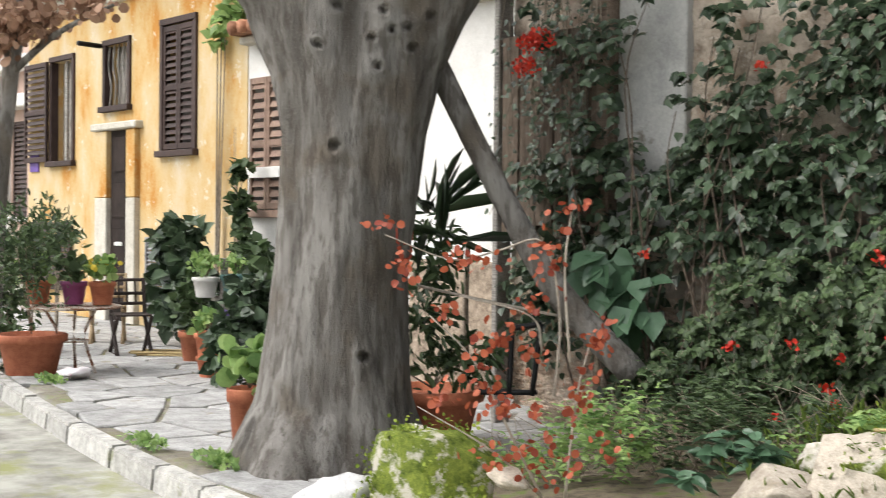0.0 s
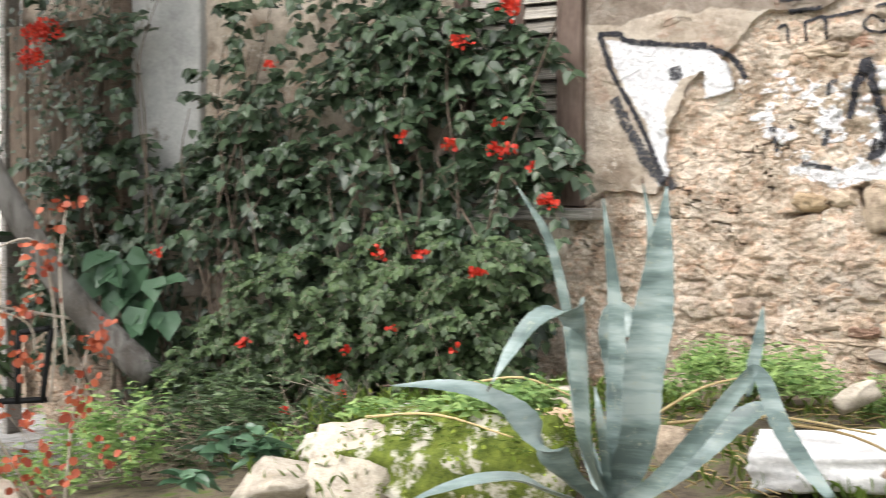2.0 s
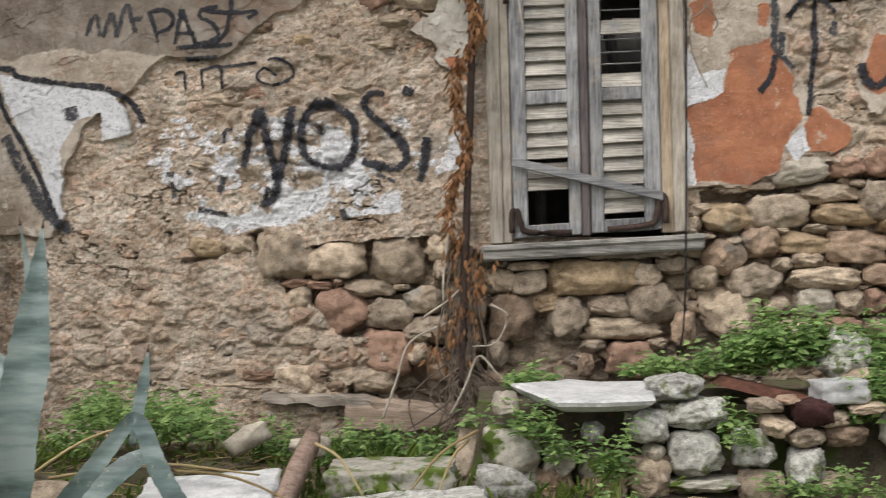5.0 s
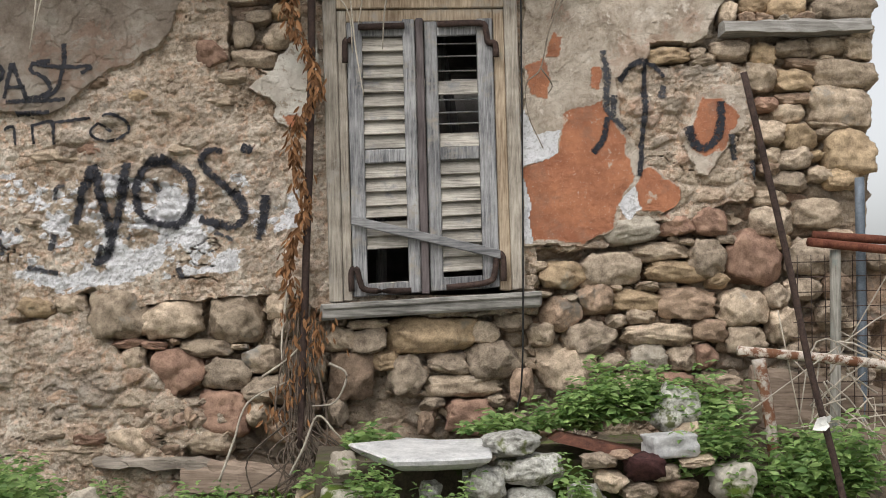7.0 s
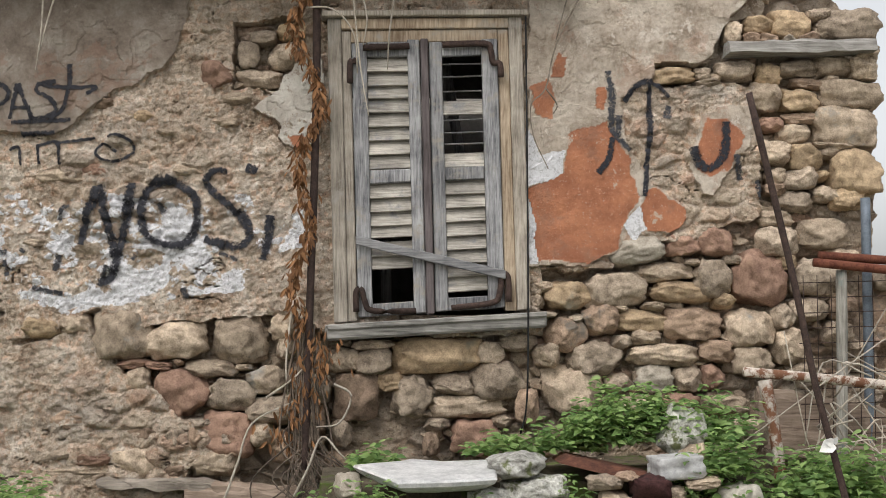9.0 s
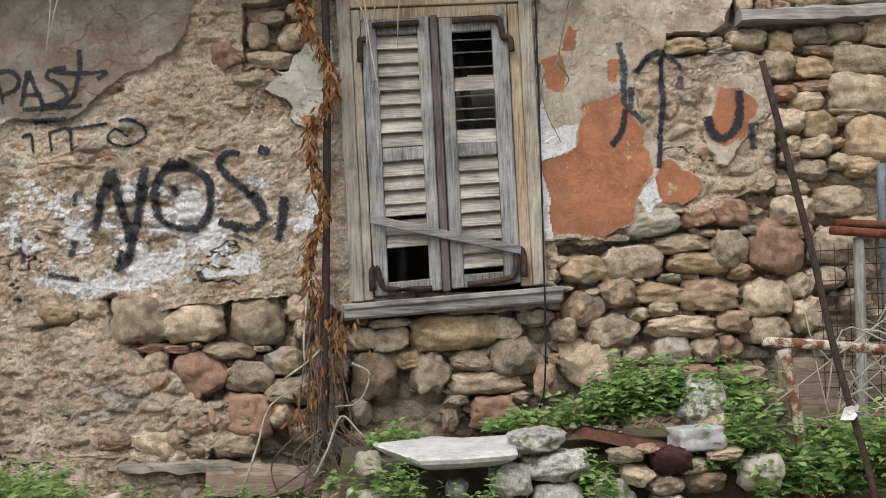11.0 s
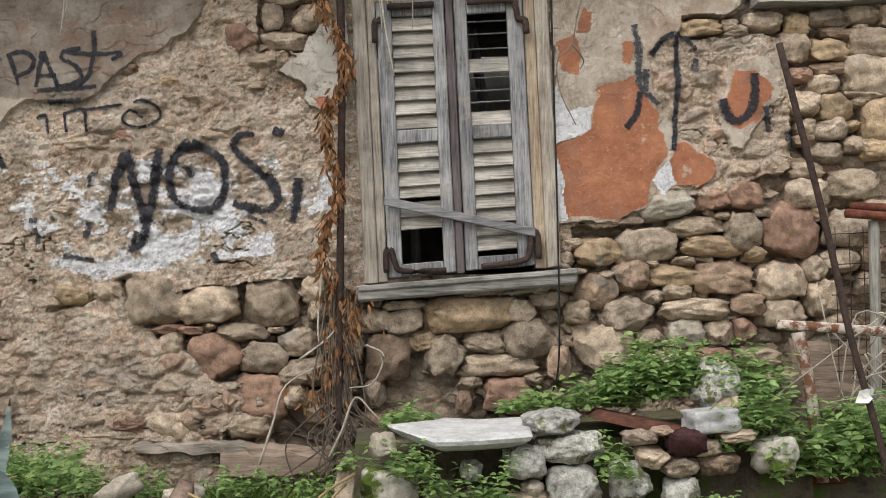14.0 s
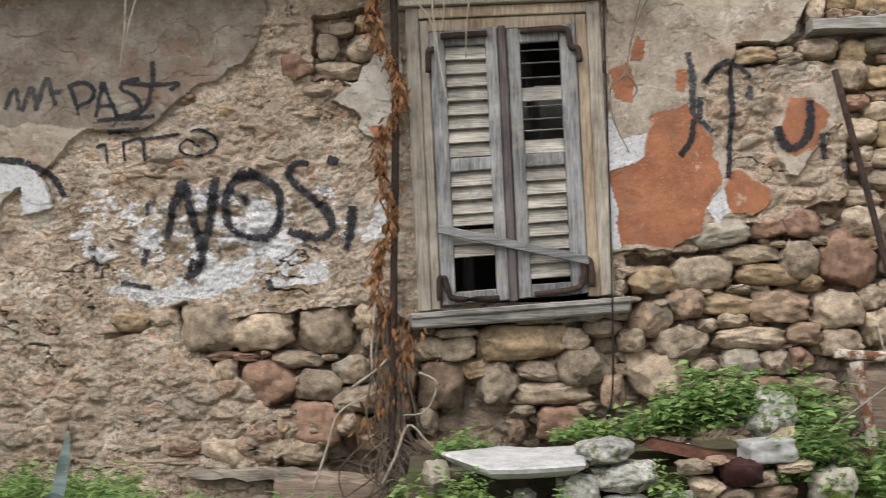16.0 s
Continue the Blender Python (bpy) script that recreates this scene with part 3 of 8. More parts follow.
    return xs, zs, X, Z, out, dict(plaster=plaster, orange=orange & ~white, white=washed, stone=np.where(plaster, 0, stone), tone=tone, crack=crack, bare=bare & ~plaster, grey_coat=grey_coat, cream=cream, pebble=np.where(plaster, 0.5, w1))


xs_w, zs_w, XW, ZW, OUT, MASKS = wall_grid()


def wall_out(x, z):
    """How far the wall's face stands out at (x, z)."""
    i = int(np.clip(np.searchsorted(xs_w, x), 1, len(xs_w) - 2))
    j = int(np.clip(round((z - 0.15) / GRID), 1, len(zs_w) - 2))
    return float(OUT[i - 1 : i + 2, j - 1 : j + 2].max())


def cell_tone(t, scale, place):
    """One random grey for each pebble-sized cell."""
    v = t.nodes.new("ShaderNodeTexVoronoi")
    v.inputs["Scale"].default_value = scale
    t.links.new(place, v.inputs["Vector"])
    s = t.nodes.new("ShaderNodeSeparateColor")
    t.links.new(v.outputs["Color"], s.inputs[0])
    return s.outputs[0]


def wall_material():
    m, t, b = material("rubble_and_plaster", 0.95, 0, 0.15)
    p = world_place(t)
    at = {k: attribute(t, k) for k in MASKS}
    n1, n2, n3 = noise_node(t, 5, 6, p, 0.65), noise_node(t, 45, 8, p, 0.85), noise_node(t, 130, 6, p, 0.85)
    mortar = ramp(t, maths(t, "ADD", maths(t, "MULTIPLY", n1, 0.5), maths(t, "MULTIPLY", n2, 0.5)), [(0.4, (0.26, 0.2, 0.15)), (0.46, (0.5, 0.415, 0.33)), (0.53, (0.7, 0.605, 0.505)), (0.59, (0.88, 0.81, 0.72))])
    grit = cell_tone(t, 46, p)
    mortar = mix(t, 0.8, mortar, ramp(t, grit, [(0.0, (0.5, 0.46, 0.42)), (0.12, (0.86, 0.83, 0.8)), (0.7, (1, 1, 1)), (0.86, (1.0, 0.82, 0.72)), (1.0, (1, 1, 1))]), "MULTIPLY")
    rock = ramp(t, at["tone"], [(0.0, (0.6, 0.48, 0.36)), (0.25, (0.5, 0.42, 0.34)), (0.5, (0.66, 0.54, 0.41)), (0.7, (0.52, 0.34, 0.25)), (0.8, (0.4, 0.33, 0.27)), (1.0, (0.7, 0.61, 0.5))])
    rock = mix(t, 0.6, rock, ramp(t, n2, [(0.42, (0.5, 0.47, 0.44)), (0.58, (1, 1, 1))]), "MULTIPLY")
    mortar = mix(t, 0.55, mortar, ramp(t, at["pebble"], [(0.0, (0.7, 0.66, 0.62)), (0.25, (0.94, 0.91, 0.88)), (0.6, (1, 1, 1)), (0.8, (1.0, 0.84, 0.74)), (1.0, (1.0, 1.0, 1.0))]), "MULTIPLY")
    # Bare parts: brown mortar, darkened in colour for the shade between the stones.
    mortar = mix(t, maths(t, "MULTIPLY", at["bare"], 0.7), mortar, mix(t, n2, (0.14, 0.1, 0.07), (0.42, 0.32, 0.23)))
    c = mix(t, maths(t, "MULTIPLY", at["stone"], 0.8), mortar, rock)
    grime = grey(t, noise_node(t, 2.2, 6, p, 0.75), 0.5, 0.66)
    c = mix(t, maths(t, "MULTIPLY", grime, 0.5), c, (0.3, 0.27, 0.24))
    clay = grey(t, noise_node(t, 8, 7, p, 0.8), 0.585, 0.62)
    c = mix(t, maths(t, "MULTIPLY", clay, 0.6), c, (0.46, 0.29, 0.2))
    coat = ramp(t, maths(t, "ADD", maths(t, "MULTIPLY", n1, 0.6), maths(t, "MULTIPLY", n2, 0.4)), [(0.4, (0.31, 0.245, 0.19)), (0.48, (0.5, 0.42, 0.34)), (0.57, (0.65, 0.57, 0.48))])
    flake = grey(t, noise_node(t, 7, 7, p, 0.78), 0.57, 0.6)
    coat = mix(t, flake, coat, (0.68, 0.61, 0.53))
    rosy = grey(t, noise_node(t, 3.1, 7, p, 0.75), 0.56, 0.585)
    coat = mix(t, maths(t, "MULTIPLY", rosy, 0.35), coat, (0.43, 0.25, 0.175))
    fine = grey(t, noise_node(t, 90, 6, p, 0.85), 0.57, 0.63)
    coat = mix(t, maths(t, "MULTIPLY", fine, 0.7), coat, (0.2, 0.15, 0.115))
    worn = grey(t, noise_node(t, 4.3, 7, p, 0.8), 0.57, 0.61)
    coat = mix(t, maths(t, "MULTIPLY", worn, 0.6), coat, (0.4, 0.31, 0.24))
    dull = ramp(t, maths(t, "ADD", maths(t, "MULTIPLY", n1, 0.7), maths(t, "MULTIPLY", n2, 0.3)), [(0.38, (0.19, 0.15, 0.12)), (0.5, (0.31, 0.255, 0.21)), (0.6, (0.42, 0.365, 0.31))])
    dull = mix(t, maths(t, "MULTIPLY", grey(t, noise_node(t, 9, 7, p, 0.8), 0.6, 0.63), 0.7), dull, (0.46, 0.4, 0.345))
    dull = mix(t, maths(t, "MULTIPLY", rosy, 0.45), dull, (0.3, 0.18, 0.13))
    coat = mix(t, at["grey_coat"], coat, dull)
    skim = ramp(t, n1, [(0.4, (0.5, 0.45, 0.39)), (0.58, (0.72, 0.68, 0.61))])
    coat = mix(t, at["cream"], coat, mix(t, grey(t, noise_node(t, 14, 6, p, 0.75), 0.56, 0.6), skim, (0.42, 0.35, 0.28)))
    c = mix(t, at["plaster"], c, coat)
    red = ramp(t, n1, [(0.4, (0.37, 0.15, 0.085)), (0.6, (0.54, 0.235, 0.13))])
    red = mix(t, grey(t, n2, 0.58, 0.63), red, (0.64, 0.36, 0.24))
    red = mix(t, grey(t, noise_node(t, 6.5, 6, p, 0.75), 0.63, 0.65), red, (0.55, 0.43, 0.34))
    red = mix(t, grey(t, noise_node(t, 60, 6, p, 0.85), 0.62, 0.65), red, (0.72, 0.62, 0.54))
    red = mix(t, maths(t, "MULTIPLY", grey(t, noise_node(t, 3.4, 6, p, 0.75), 0.53, 0.62), 0.6), red, (0.33, 0.18, 0.125))
    c = mix(t, at["orange"], c, red)
    lime = ramp(t, n2, [(0.4, (0.52, 0.51, 0.52)), (0.5, (0.87, 0.87, 0.9))])
    c = mix(t, maths(t, "MULTIPLY", grey(t, maths(t, "ADD", at["white"], maths(t, "MULTIPLY", maths(t, "SUBTRACT", maths(t, "ADD", maths(t, "MULTIPLY", n2, 0.6), maths(t, "MULTIPLY", n3, 0.4)), 0.5), 3.0)), 0.5, 0.58), 0.92), c, lime)
    # Cracks and pits get their darkness from the colour here; pits have no depth.
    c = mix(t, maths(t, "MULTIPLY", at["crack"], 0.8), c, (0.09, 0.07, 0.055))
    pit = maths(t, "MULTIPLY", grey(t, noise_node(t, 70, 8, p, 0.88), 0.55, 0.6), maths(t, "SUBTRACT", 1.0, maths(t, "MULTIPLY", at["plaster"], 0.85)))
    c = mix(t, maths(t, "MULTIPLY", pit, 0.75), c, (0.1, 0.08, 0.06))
    t.links.new(c, b.inputs["Base Color"])
    h = maths(t, "ADD", n2, maths(t, "MULTIPLY", n3, 0.3))
    bump(t, b, maths(t, "ADD", h, maths(t, "MULTIPLY", grit, 0.4)), 1.0, 0.014)
    return m


def main_wall():
    n, k = XW.shape
    ragged = 3.16 + 0.1 * fbm(zs_w * 3, zs_w * 0, 90) + 0.06 * fbm(zs_w * 11, zs_w * 0, 91) - 0.22 * np.clip((zs_w - 3.3) / 0.3, 0, 1)
    v = np.stack([np.minimum(XW, ragged[None] + 0 * XW), WALL_Y - OUT, ZW], -1).reshape(-1, 3)
    i = (np.arange(n - 1)[:, None] * k + np.arange(k - 1)[None])
    keep = np.ones(i.shape, bool)
    cx, cz = XW[:-1, :-1] + GRID / 2, ZW[:-1, :-1] + GRID / 2
    keep &= ~((cx > 0.19) & (cx < 1.14) & (cz > 1.8) & (cz < 3.38))
    keep &= ~((cx > -3.5) & (cx < -2.74) & (cz > 1.74) & (cz < 3.3))
    keep &= XW[:-1, :-1] < ragged[None, :-1]
    i = i[keep]
    f = np.stack([i, i + k, i + k + 1, i + 1], -1)
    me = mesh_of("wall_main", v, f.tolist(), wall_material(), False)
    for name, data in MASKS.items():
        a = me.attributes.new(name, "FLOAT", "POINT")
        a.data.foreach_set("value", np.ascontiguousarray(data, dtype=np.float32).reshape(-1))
    ob = tagged(new("wall_main", me), "rubble stone wall with peeling plaster and whitewash", "wall", kind="structure")
    # the thickness behind the face, left open at the windows
    core = STONE[2]
    for x0, x1, z0, z1 in ((-7.36, -3.5, -0.2, 3.66), (-3.5, -2.74, -0.2, 1.74), (-3.5, -2.74, 3.3, 3.66), (-2.74, 0.19, -0.2, 3.66), (0.19, 1.14, -0.2, 1.8), (0.19, 1.14, 3.38, 3.66), (1.14, 2.86, -0.2, 3.62)):
        part("masonry", box_mesh("masonry", x0, x1, WALL_Y + 0.2, WALL_Y + 0.55, z0, z1, core, 0), ob)
    # Room walls added behind the windows to keep the inside dim.
    for x0, x1, y0, y1, z0, z1 in ((0.1, 1.24, 10.5, 10.7, 0, 3.9), (2.7, 2.9, 7.5, 10.7, 0, 3.5), (-7.36, -7.16, 7.58, 10.5, 0, 3.66), (-7.36, 0.1, 10.5, 10.7, 0, 3.9), (1.24, 2.9, 10.5, 10.7, 0, 3.9)):
        part("inner_wall", box_mesh("inner_wall", x0, x1, y0, y1, z0, z1, VOID, 0), ob)
    return ob


wall = main_wall()
# Unseen cover that darkens the room; its back gap admits some sky light.
tagged(new("ceiling", box_mesh("ceiling", -7.36, 2.9, 7.2, 10.38, 3.66, 3.72, VOID, 0)), "unseen boards over the empty room, added to block the sky", "ceiling", kind="structure")

# end face and broken crest of the wall, single stones
RIGHT_END = [
    (2.511, 3.417, 0.175, 0.096, 1), (2.351, 3.368, 0.095, 0.127, 0), (2.461, 3.331, 0.108, 0.076, 4), (2.556, 3.332, 0.121, 0.07, 4), (2.686, 3.419, 0.217, 0.166, 1),
    (2.674, 3.327, 0.083, 0.064, 5), (2.78, 3.34, 0.128, 0.064, 4), (2.868, 3.389, 0.096, 0.09, 2), (2.848, 3.479, 0.128, 0.07, 2), (3.055, 3.423, 0.353, 0.167, 2),
    (3.114, 3.264, 0.128, 0.109, 2), (1.998, 3.127, 0.268, 0.095, 1), (2.178, 3.135, 0.088, 0.079, 2), (2.202, 3.081, 0.126, 0.044, 2), (2.362, 3.155, 0.206, 0.114, 2),
    (2.552, 3.138, 0.133, 0.127, 1),
]
RIGHT_UPPER = [
    (2.727, 3.171, 0.223, 0.095, 2), (2.919, 3.192, 0.224, 0.115, 0), (3.095, 3.174, 0.16, 0.128, 0), (2.773, 3.086, 0.175, 0.057, 4), (2.917, 3.103, 0.096, 0.064, 0),
    (3.01, 3.024, 0.352, 0.152, 0), (2.532, 3.011, 0.174, 0.158, 0), (2.722, 2.99, 0.223, 0.127, 1), (3.037, 2.844, 0.367, 0.221, 0), (2.72, 2.889, 0.175, 0.063, 4),
    (2.56, 2.854, 0.127, 0.076, 3), (2.685, 2.798, 0.174, 0.107, 0), (2.906, 2.733, 0.223, 0.038, 0), (2.889, 2.692, 0.143, 0.05, 2), (2.745, 2.666, 0.19, 0.141, 1),
    (2.562, 2.696, 0.174, 0.126, 0), (3.044, 2.582, 0.28, 0.251, 1), (2.71, 2.546, 0.19, 0.113, 2),
]
RIGHT_MIDDLE = [
    (2.584, 2.565, 0.126, 0.094, 0), (2.844, 2.572, 0.079, 0.069, 1), (2.567, 2.49, 0.11, 0.062, 4), (2.691, 2.428, 0.221, 0.125, 2), (2.866, 2.465, 0.158, 0.094, 0),
    (2.976, 2.441, 0.19, 0.125, 1), (2.591, 2.206, 0.252, 0.18, 2), (2.635, 2.088, 0.119, 0.087, 1), (2.79, 2.005, 0.268, 0.192, 2), (2.596, 1.789, 0.125, 0.138, 2),
    (2.638, 1.629, 0.188, 0.214, 0), (2.844, 2.247, 0.269, 0.162, 0), (2.753, 1.829, 0.22, 0.129, 2), (2.713, 1.498, 0.188, 0.098, 2), (2.578, 2.331, 0.189, 0.087, 0),
    (2.943, 1.85, 0.157, 0.154, 4), (2.907, 1.696, 0.157, 0.135, 2), (2.95, 2.098, 0.19, 0.124, 0),
]
RIGHT_LOWER = [
    (1.299, 1.586, 0.147, 0.127, 0), (1.41, 1.701, 0.23, 0.188, 4), (1.275, 1.954, 0.117, 0.055, 0), (1.234, 1.878, 0.107, 0.091, 2), (1.413, 1.908, 0.258, 0.153, 1),
    (1.249, 1.802, 0.184, 0.036, 2), (1.46, 1.78, 0.092, 0.049, 2), (1.593, 1.783, 0.191, 0.171, 4), (1.672, 1.938, 0.34, 0.184, 2), (1.704, 1.834, 0.099, 0.031, 0),
    (1.881, 1.846, 0.118, 0.049, 0), (1.827, 1.77, 0.272, 0.11, 1), (2.047, 1.926, 0.326, 0.123, 1), (1.962, 2.036, 0.311, 0.111, 0), (1.793, 2.153, 0.295, 0.148, 5),
    (2.096, 1.751, 0.326, 0.171, 4), (1.708, 1.651, 0.105, 0.079, 2), (1.838, 1.678, 0.161, 0.085, 0),
]
RIGHT_FOOT = [
    (1.553, 1.57, 0.307, 0.182, 2), (1.929, 1.584, 0.371, 0.122, 0), (2.226, 1.601, 0.186, 0.116, 4), (1.437, 1.392, 0.33, 0.265, 0), (1.689, 1.433, 0.147, 0.097, 2),
    (1.883, 1.456, 0.197, 0.152, 5), (2.074, 1.455, 0.173, 0.146, 2), (2.198, 1.461, 0.124, 0.137, 3), (2.21, 1.999, 0.206, 0.203, 2), (2.279, 1.873, 0.112, 0.086, 1),
    (2.103, 2.089, 0.087, 0.043, 2), (2.322, 2.101, 0.113, 0.049, 2), (2.469, 1.996, 0.301, 0.302, 3), (2.416, 1.722, 0.268, 0.215, 0), (2.421, 1.551, 0.218, 0.14, 0),
    (2.23, 2.2, 0.188, 0.155, 3), (2.049, 2.184, 0.181, 0.13, 3), (1.779, 1.306, 0.215, 0.121, 0), (2.025, 1.319, 0.216, 0.109, 3), (2.273, 1.317, 0.248, 0.109, 0),
]
UNDER_WINDOW = [
    (0.352, 1.641, 0.217, 0.048, 2), (0.208, 1.657, 0.084, 0.054, 2), (0.202, 1.561, 0.165, 0.138, 0), (0.352, 1.551, 0.187, 0.138, 2), (0.69, 1.589, 0.484, 0.187, 1),
    (0.449, 1.449, 0.175, 0.108, 1), (0.262, 1.369, 0.228, 0.257, 4), (0.563, 1.373, 0.229, 0.228, 2), (0.79, 1.426, 0.218, 0.12, 2), (0.988, 1.597, 0.14, 0.115, 2),
    (1.141, 1.657, 0.201, 0.109, 2), (1.032, 1.443, 0.273, 0.205, 2), (0.865, 1.309, 0.399, 0.114, 0), (0.188, 1.179, 0.108, 0.154, 2), (0.698, 1.214, 0.139, 0.078, 2),
    (0.909, 1.141, 0.26, 0.185, 3), (1.046, 1.229, 0.109, 0.066, 0), (0.668, 1.113, 0.096, 0.125, 4), (1.183, 1.309, 0.122, 0.18, 4),
]
LEFT_COURSES = [
    (-1.407, 1.746, 0.199, 0.125, 1), (-1.231, 1.761, 0.162, 0.107, 0), (-0.974, 1.703, 0.312, 0.25, 0), (-0.687, 1.669, 0.314, 0.191, 0), (-0.351, 1.671, 0.28, 0.251, 0),
    (-0.128, 1.745, 0.126, 0.15, 0), (-0.113, 1.634, 0.108, 0.12, 2), (-0.927, 1.545, 0.183, 0.053, 3), (-0.789, 1.536, 0.136, 0.042, 3), (-0.683, 1.553, 0.059, 0.042, 4),
    (-0.513, 1.52, 0.273, 0.095, 0), (-0.335, 1.525, 0.089, 0.03, 0), (-0.897, 1.465, 0.13, 0.124, 0), (-0.669, 1.393, 0.277, 0.255, 3), (-0.399, 1.379, 0.249, 0.16, 2),
    (-0.216, 1.458, 0.226, 0.149, 0), (-0.185, 1.295, 0.256, 0.154, 2), (-0.421, 1.172, 0.29, 0.23, 3), (-0.583, 1.156, 0.094, 0.124, 4),
]
LEFT_FOOT = [
    (-0.229, 1.171, 0.136, 0.124, 2), (-0.095, 1.104, 0.184, 0.183, 4), (-0.863, 1.187, 0.188, 0.135, 4), (-0.701, 1.157, 0.124, 0.136, 2), (-0.626, 1.053, 0.153, 0.094, 0),
    (-0.89, 1.029, 0.281, 0.153, 0), (-0.493, 1.019, 0.253, 0.135, 0), (-0.684, 0.98, 0.123, 0.065, 4), (-1.124, 1.043, 0.181, 0.076, 3), (-1.299, 1.068, 0.18, 0.076, 2),
    (-1.21, 0.982, 0.384, 0.047, 0), (-1.245, 1.255, 0.21, 0.106, 4), (0.009, 1.243, 0.179, 0.178, 4), (0.053, 1.406, 0.149, 0.149, 2), (0.055, 0.991, 0.149, 0.118, 2),
    (0.174, 1.019, 0.179, 0.118, 4),
]
LEFT_UPPER = [
    (-0.32, 3.216, 0.115, 0.143, 2), (-0.077, 3.359, 0.189, 0.1, 1), (-0.107, 3.218, 0.219, 0.143, 2), (-0.244, 3.32, 0.14, 0.081, 2), (-0.243, 3.09, 0.279, 0.111, 2),
    (-0.5, 3.106, 0.169, 0.161, 3), (-0.378, 2.978, 0.157, 0.074, 0), (-0.903, 2.873, 0.156, 0.086, 1), (-0.767, 2.791, 0.102, 0.043, 2), (-1.099, 2.942, 0.125, 0.061, 4),
    (-0.437, 2.845, 0.181, 0.061, 0), (-0.645, 2.583, 0.18, 0.067, 0), (-1.329, 2.55, 0.266, 0.073, 0), (-1.137, 2.581, 0.131, 0.073, 3), (-1.44, 2.188, 0.147, 0.06, 2),
]


def wall_stone_mesh(seed, mat, blunt=0.0):
    """A rubble stone 1 across: a blunt block with a few faces knocked off, worn round and pitted."""
    pick = random.Random(seed * 13 + 5)
    bm = bmesh.new()
    bmesh.ops.create_icosphere(bm, subdivisions=4, radius=1)
    power = pick.uniform(4.0, 7.0) + 30 * blunt
    cuts = []
    for k in range(9):
        g = (k + pick.uniform(-0.45, 0.45)) * 2 * math.pi / 9
        cuts.append((Vector((math.cos(g), pick.uniform(-0.9, 0.05), math.sin(g))).normalized(), pick.uniform(0.4, 0.55) + blunt))
    for _ in range(3):
        cuts.append((Vector((pick.uniform(-0.8, 0.8), -1, pick.uniform(-0.8, 0.8))).normalized(), pick.uniform(0.4, 0.5)))
    cuts.append((Vector((pick.uniform(-0.25, 0.25), -1, pick.uniform(-0.3, 0.3))).normalized(), pick.uniform(0.36, 0.44)))
    lean, off = pick.uniform(-0.16, 0.16), Vector((seed * 3.1, seed * 1.7, seed * 5.3))
    for v in bm.verts:
        d = v.co.normalized()
        p = d * 0.5 * (abs(d.x) ** power + abs(d.y) ** power + abs(d.z) ** power) ** (-1 / power)
        p.z += lean * p.x * 0.6
        for n, far in cuts:
            over = p.dot(n) - far
            if over > 0:
                p -= n * over * 0.92
        rough = 0.085 * noise.noise(p * 3.2 + off) + 0.065 * noise.noise(p * 7 + off) + 0.045 * noise.noise(p * 15 + off) - 0.05 * max(0.0, noise.noise(p * 11 - off) - 0.1)
        v.co = p + d * rough
    size = [max(v.co[i] for v in bm.verts) - min(v.co[i] for v in bm.verts) for i in range(3)]
    for v in bm.verts:
        v.co = Vector([v.co[i] / size[i] for i in range(3)])
    me = bpy.data.meshes.new("wall_stone")
    bm.to_mesh(me)
    bm.free()
    me.materials.append(mat)
    me.shade_smooth()
    return me


shapes = [[wall_stone_mesh(s + 11 * c, STONE[c], 0.09 * (s % 3 == 0)) for s in range(9)] for c in range(6)]
blocks = [[wall_stone_mesh(100 + s + 7 * c, STONE[c], 0.1) for s in range(6)] for c in range(6)]
for n, (x, z, w, h, c) in enumerate(RIGHT_END + RIGHT_UPPER + RIGHT_MIDDLE + RIGHT_LOWER + RIGHT_FOOT + UNDER_WINDOW + LEFT_COURSES + LEFT_FOOT + LEFT_UPPER):
    x = min(x, 3.17 - 0.5 * w + 0.02 * (n % 4))
    depth = min(0.26, 0.13 + 0.5 * min(w, h))
    y = WALL_Y + 0.012 + random.uniform(-0.015, 0.02) - (0.012 if h > 0.12 else 0)
    squared = n < len(RIGHT_END + RIGHT_UPPER)
    ob = part("stone", blocks[c][n % 6] if squared else shapes[c][(n * 5) % 9], wall)
    ob.matrix_basis = pose(x, y + depth * 0.2, z, random.uniform(-4, 4), random.uniform(-6, 6), random.uniform(-6, 6)) @ Matrix.Diagonal((w * 1.1, depth, h * 1.11, 1))


def filler_stones():
    """Small chips wedged between the larger stones of the bare parts."""
    verts, faces = [], []
    bms = [rock_bm(50 + s, 1, 2.8, 0.2) for s in range(5)]
    for _ in range(480):
        x, z = rng.uniform(-1.2, 3.05), rng.uniform(0.6, 3.6)
        if not any(inside(np.array(x), np.array(z), p) for p in BARE) or (0.05 < x < 1.25 and z > 1.66):
            continue
        w, h = rng.uniform(0.05, 0.13), rng.uniform(0.03, 0.075)
        m = pose(x, WALL_Y + 0.105 - 0.4 * w * rng.random(), z, *rng.uniform(-12, 12, 3)) @ Matrix.Diagonal((w, w, h, 1))
        bm = bms[int(rng.integers(5))]
        base = len(verts)
        bm.verts.ensure_lookup_table()
        verts += [m @ v.co for v in bm.verts]
        faces += [tuple(base + v.index for v in f.verts) for f in bm.faces]
    ob = part("stone_chips", mesh_of("stone_chips", verts, faces, STONE[0], False), wall)
    ob["kind"] = "stuff"


filler_stones()

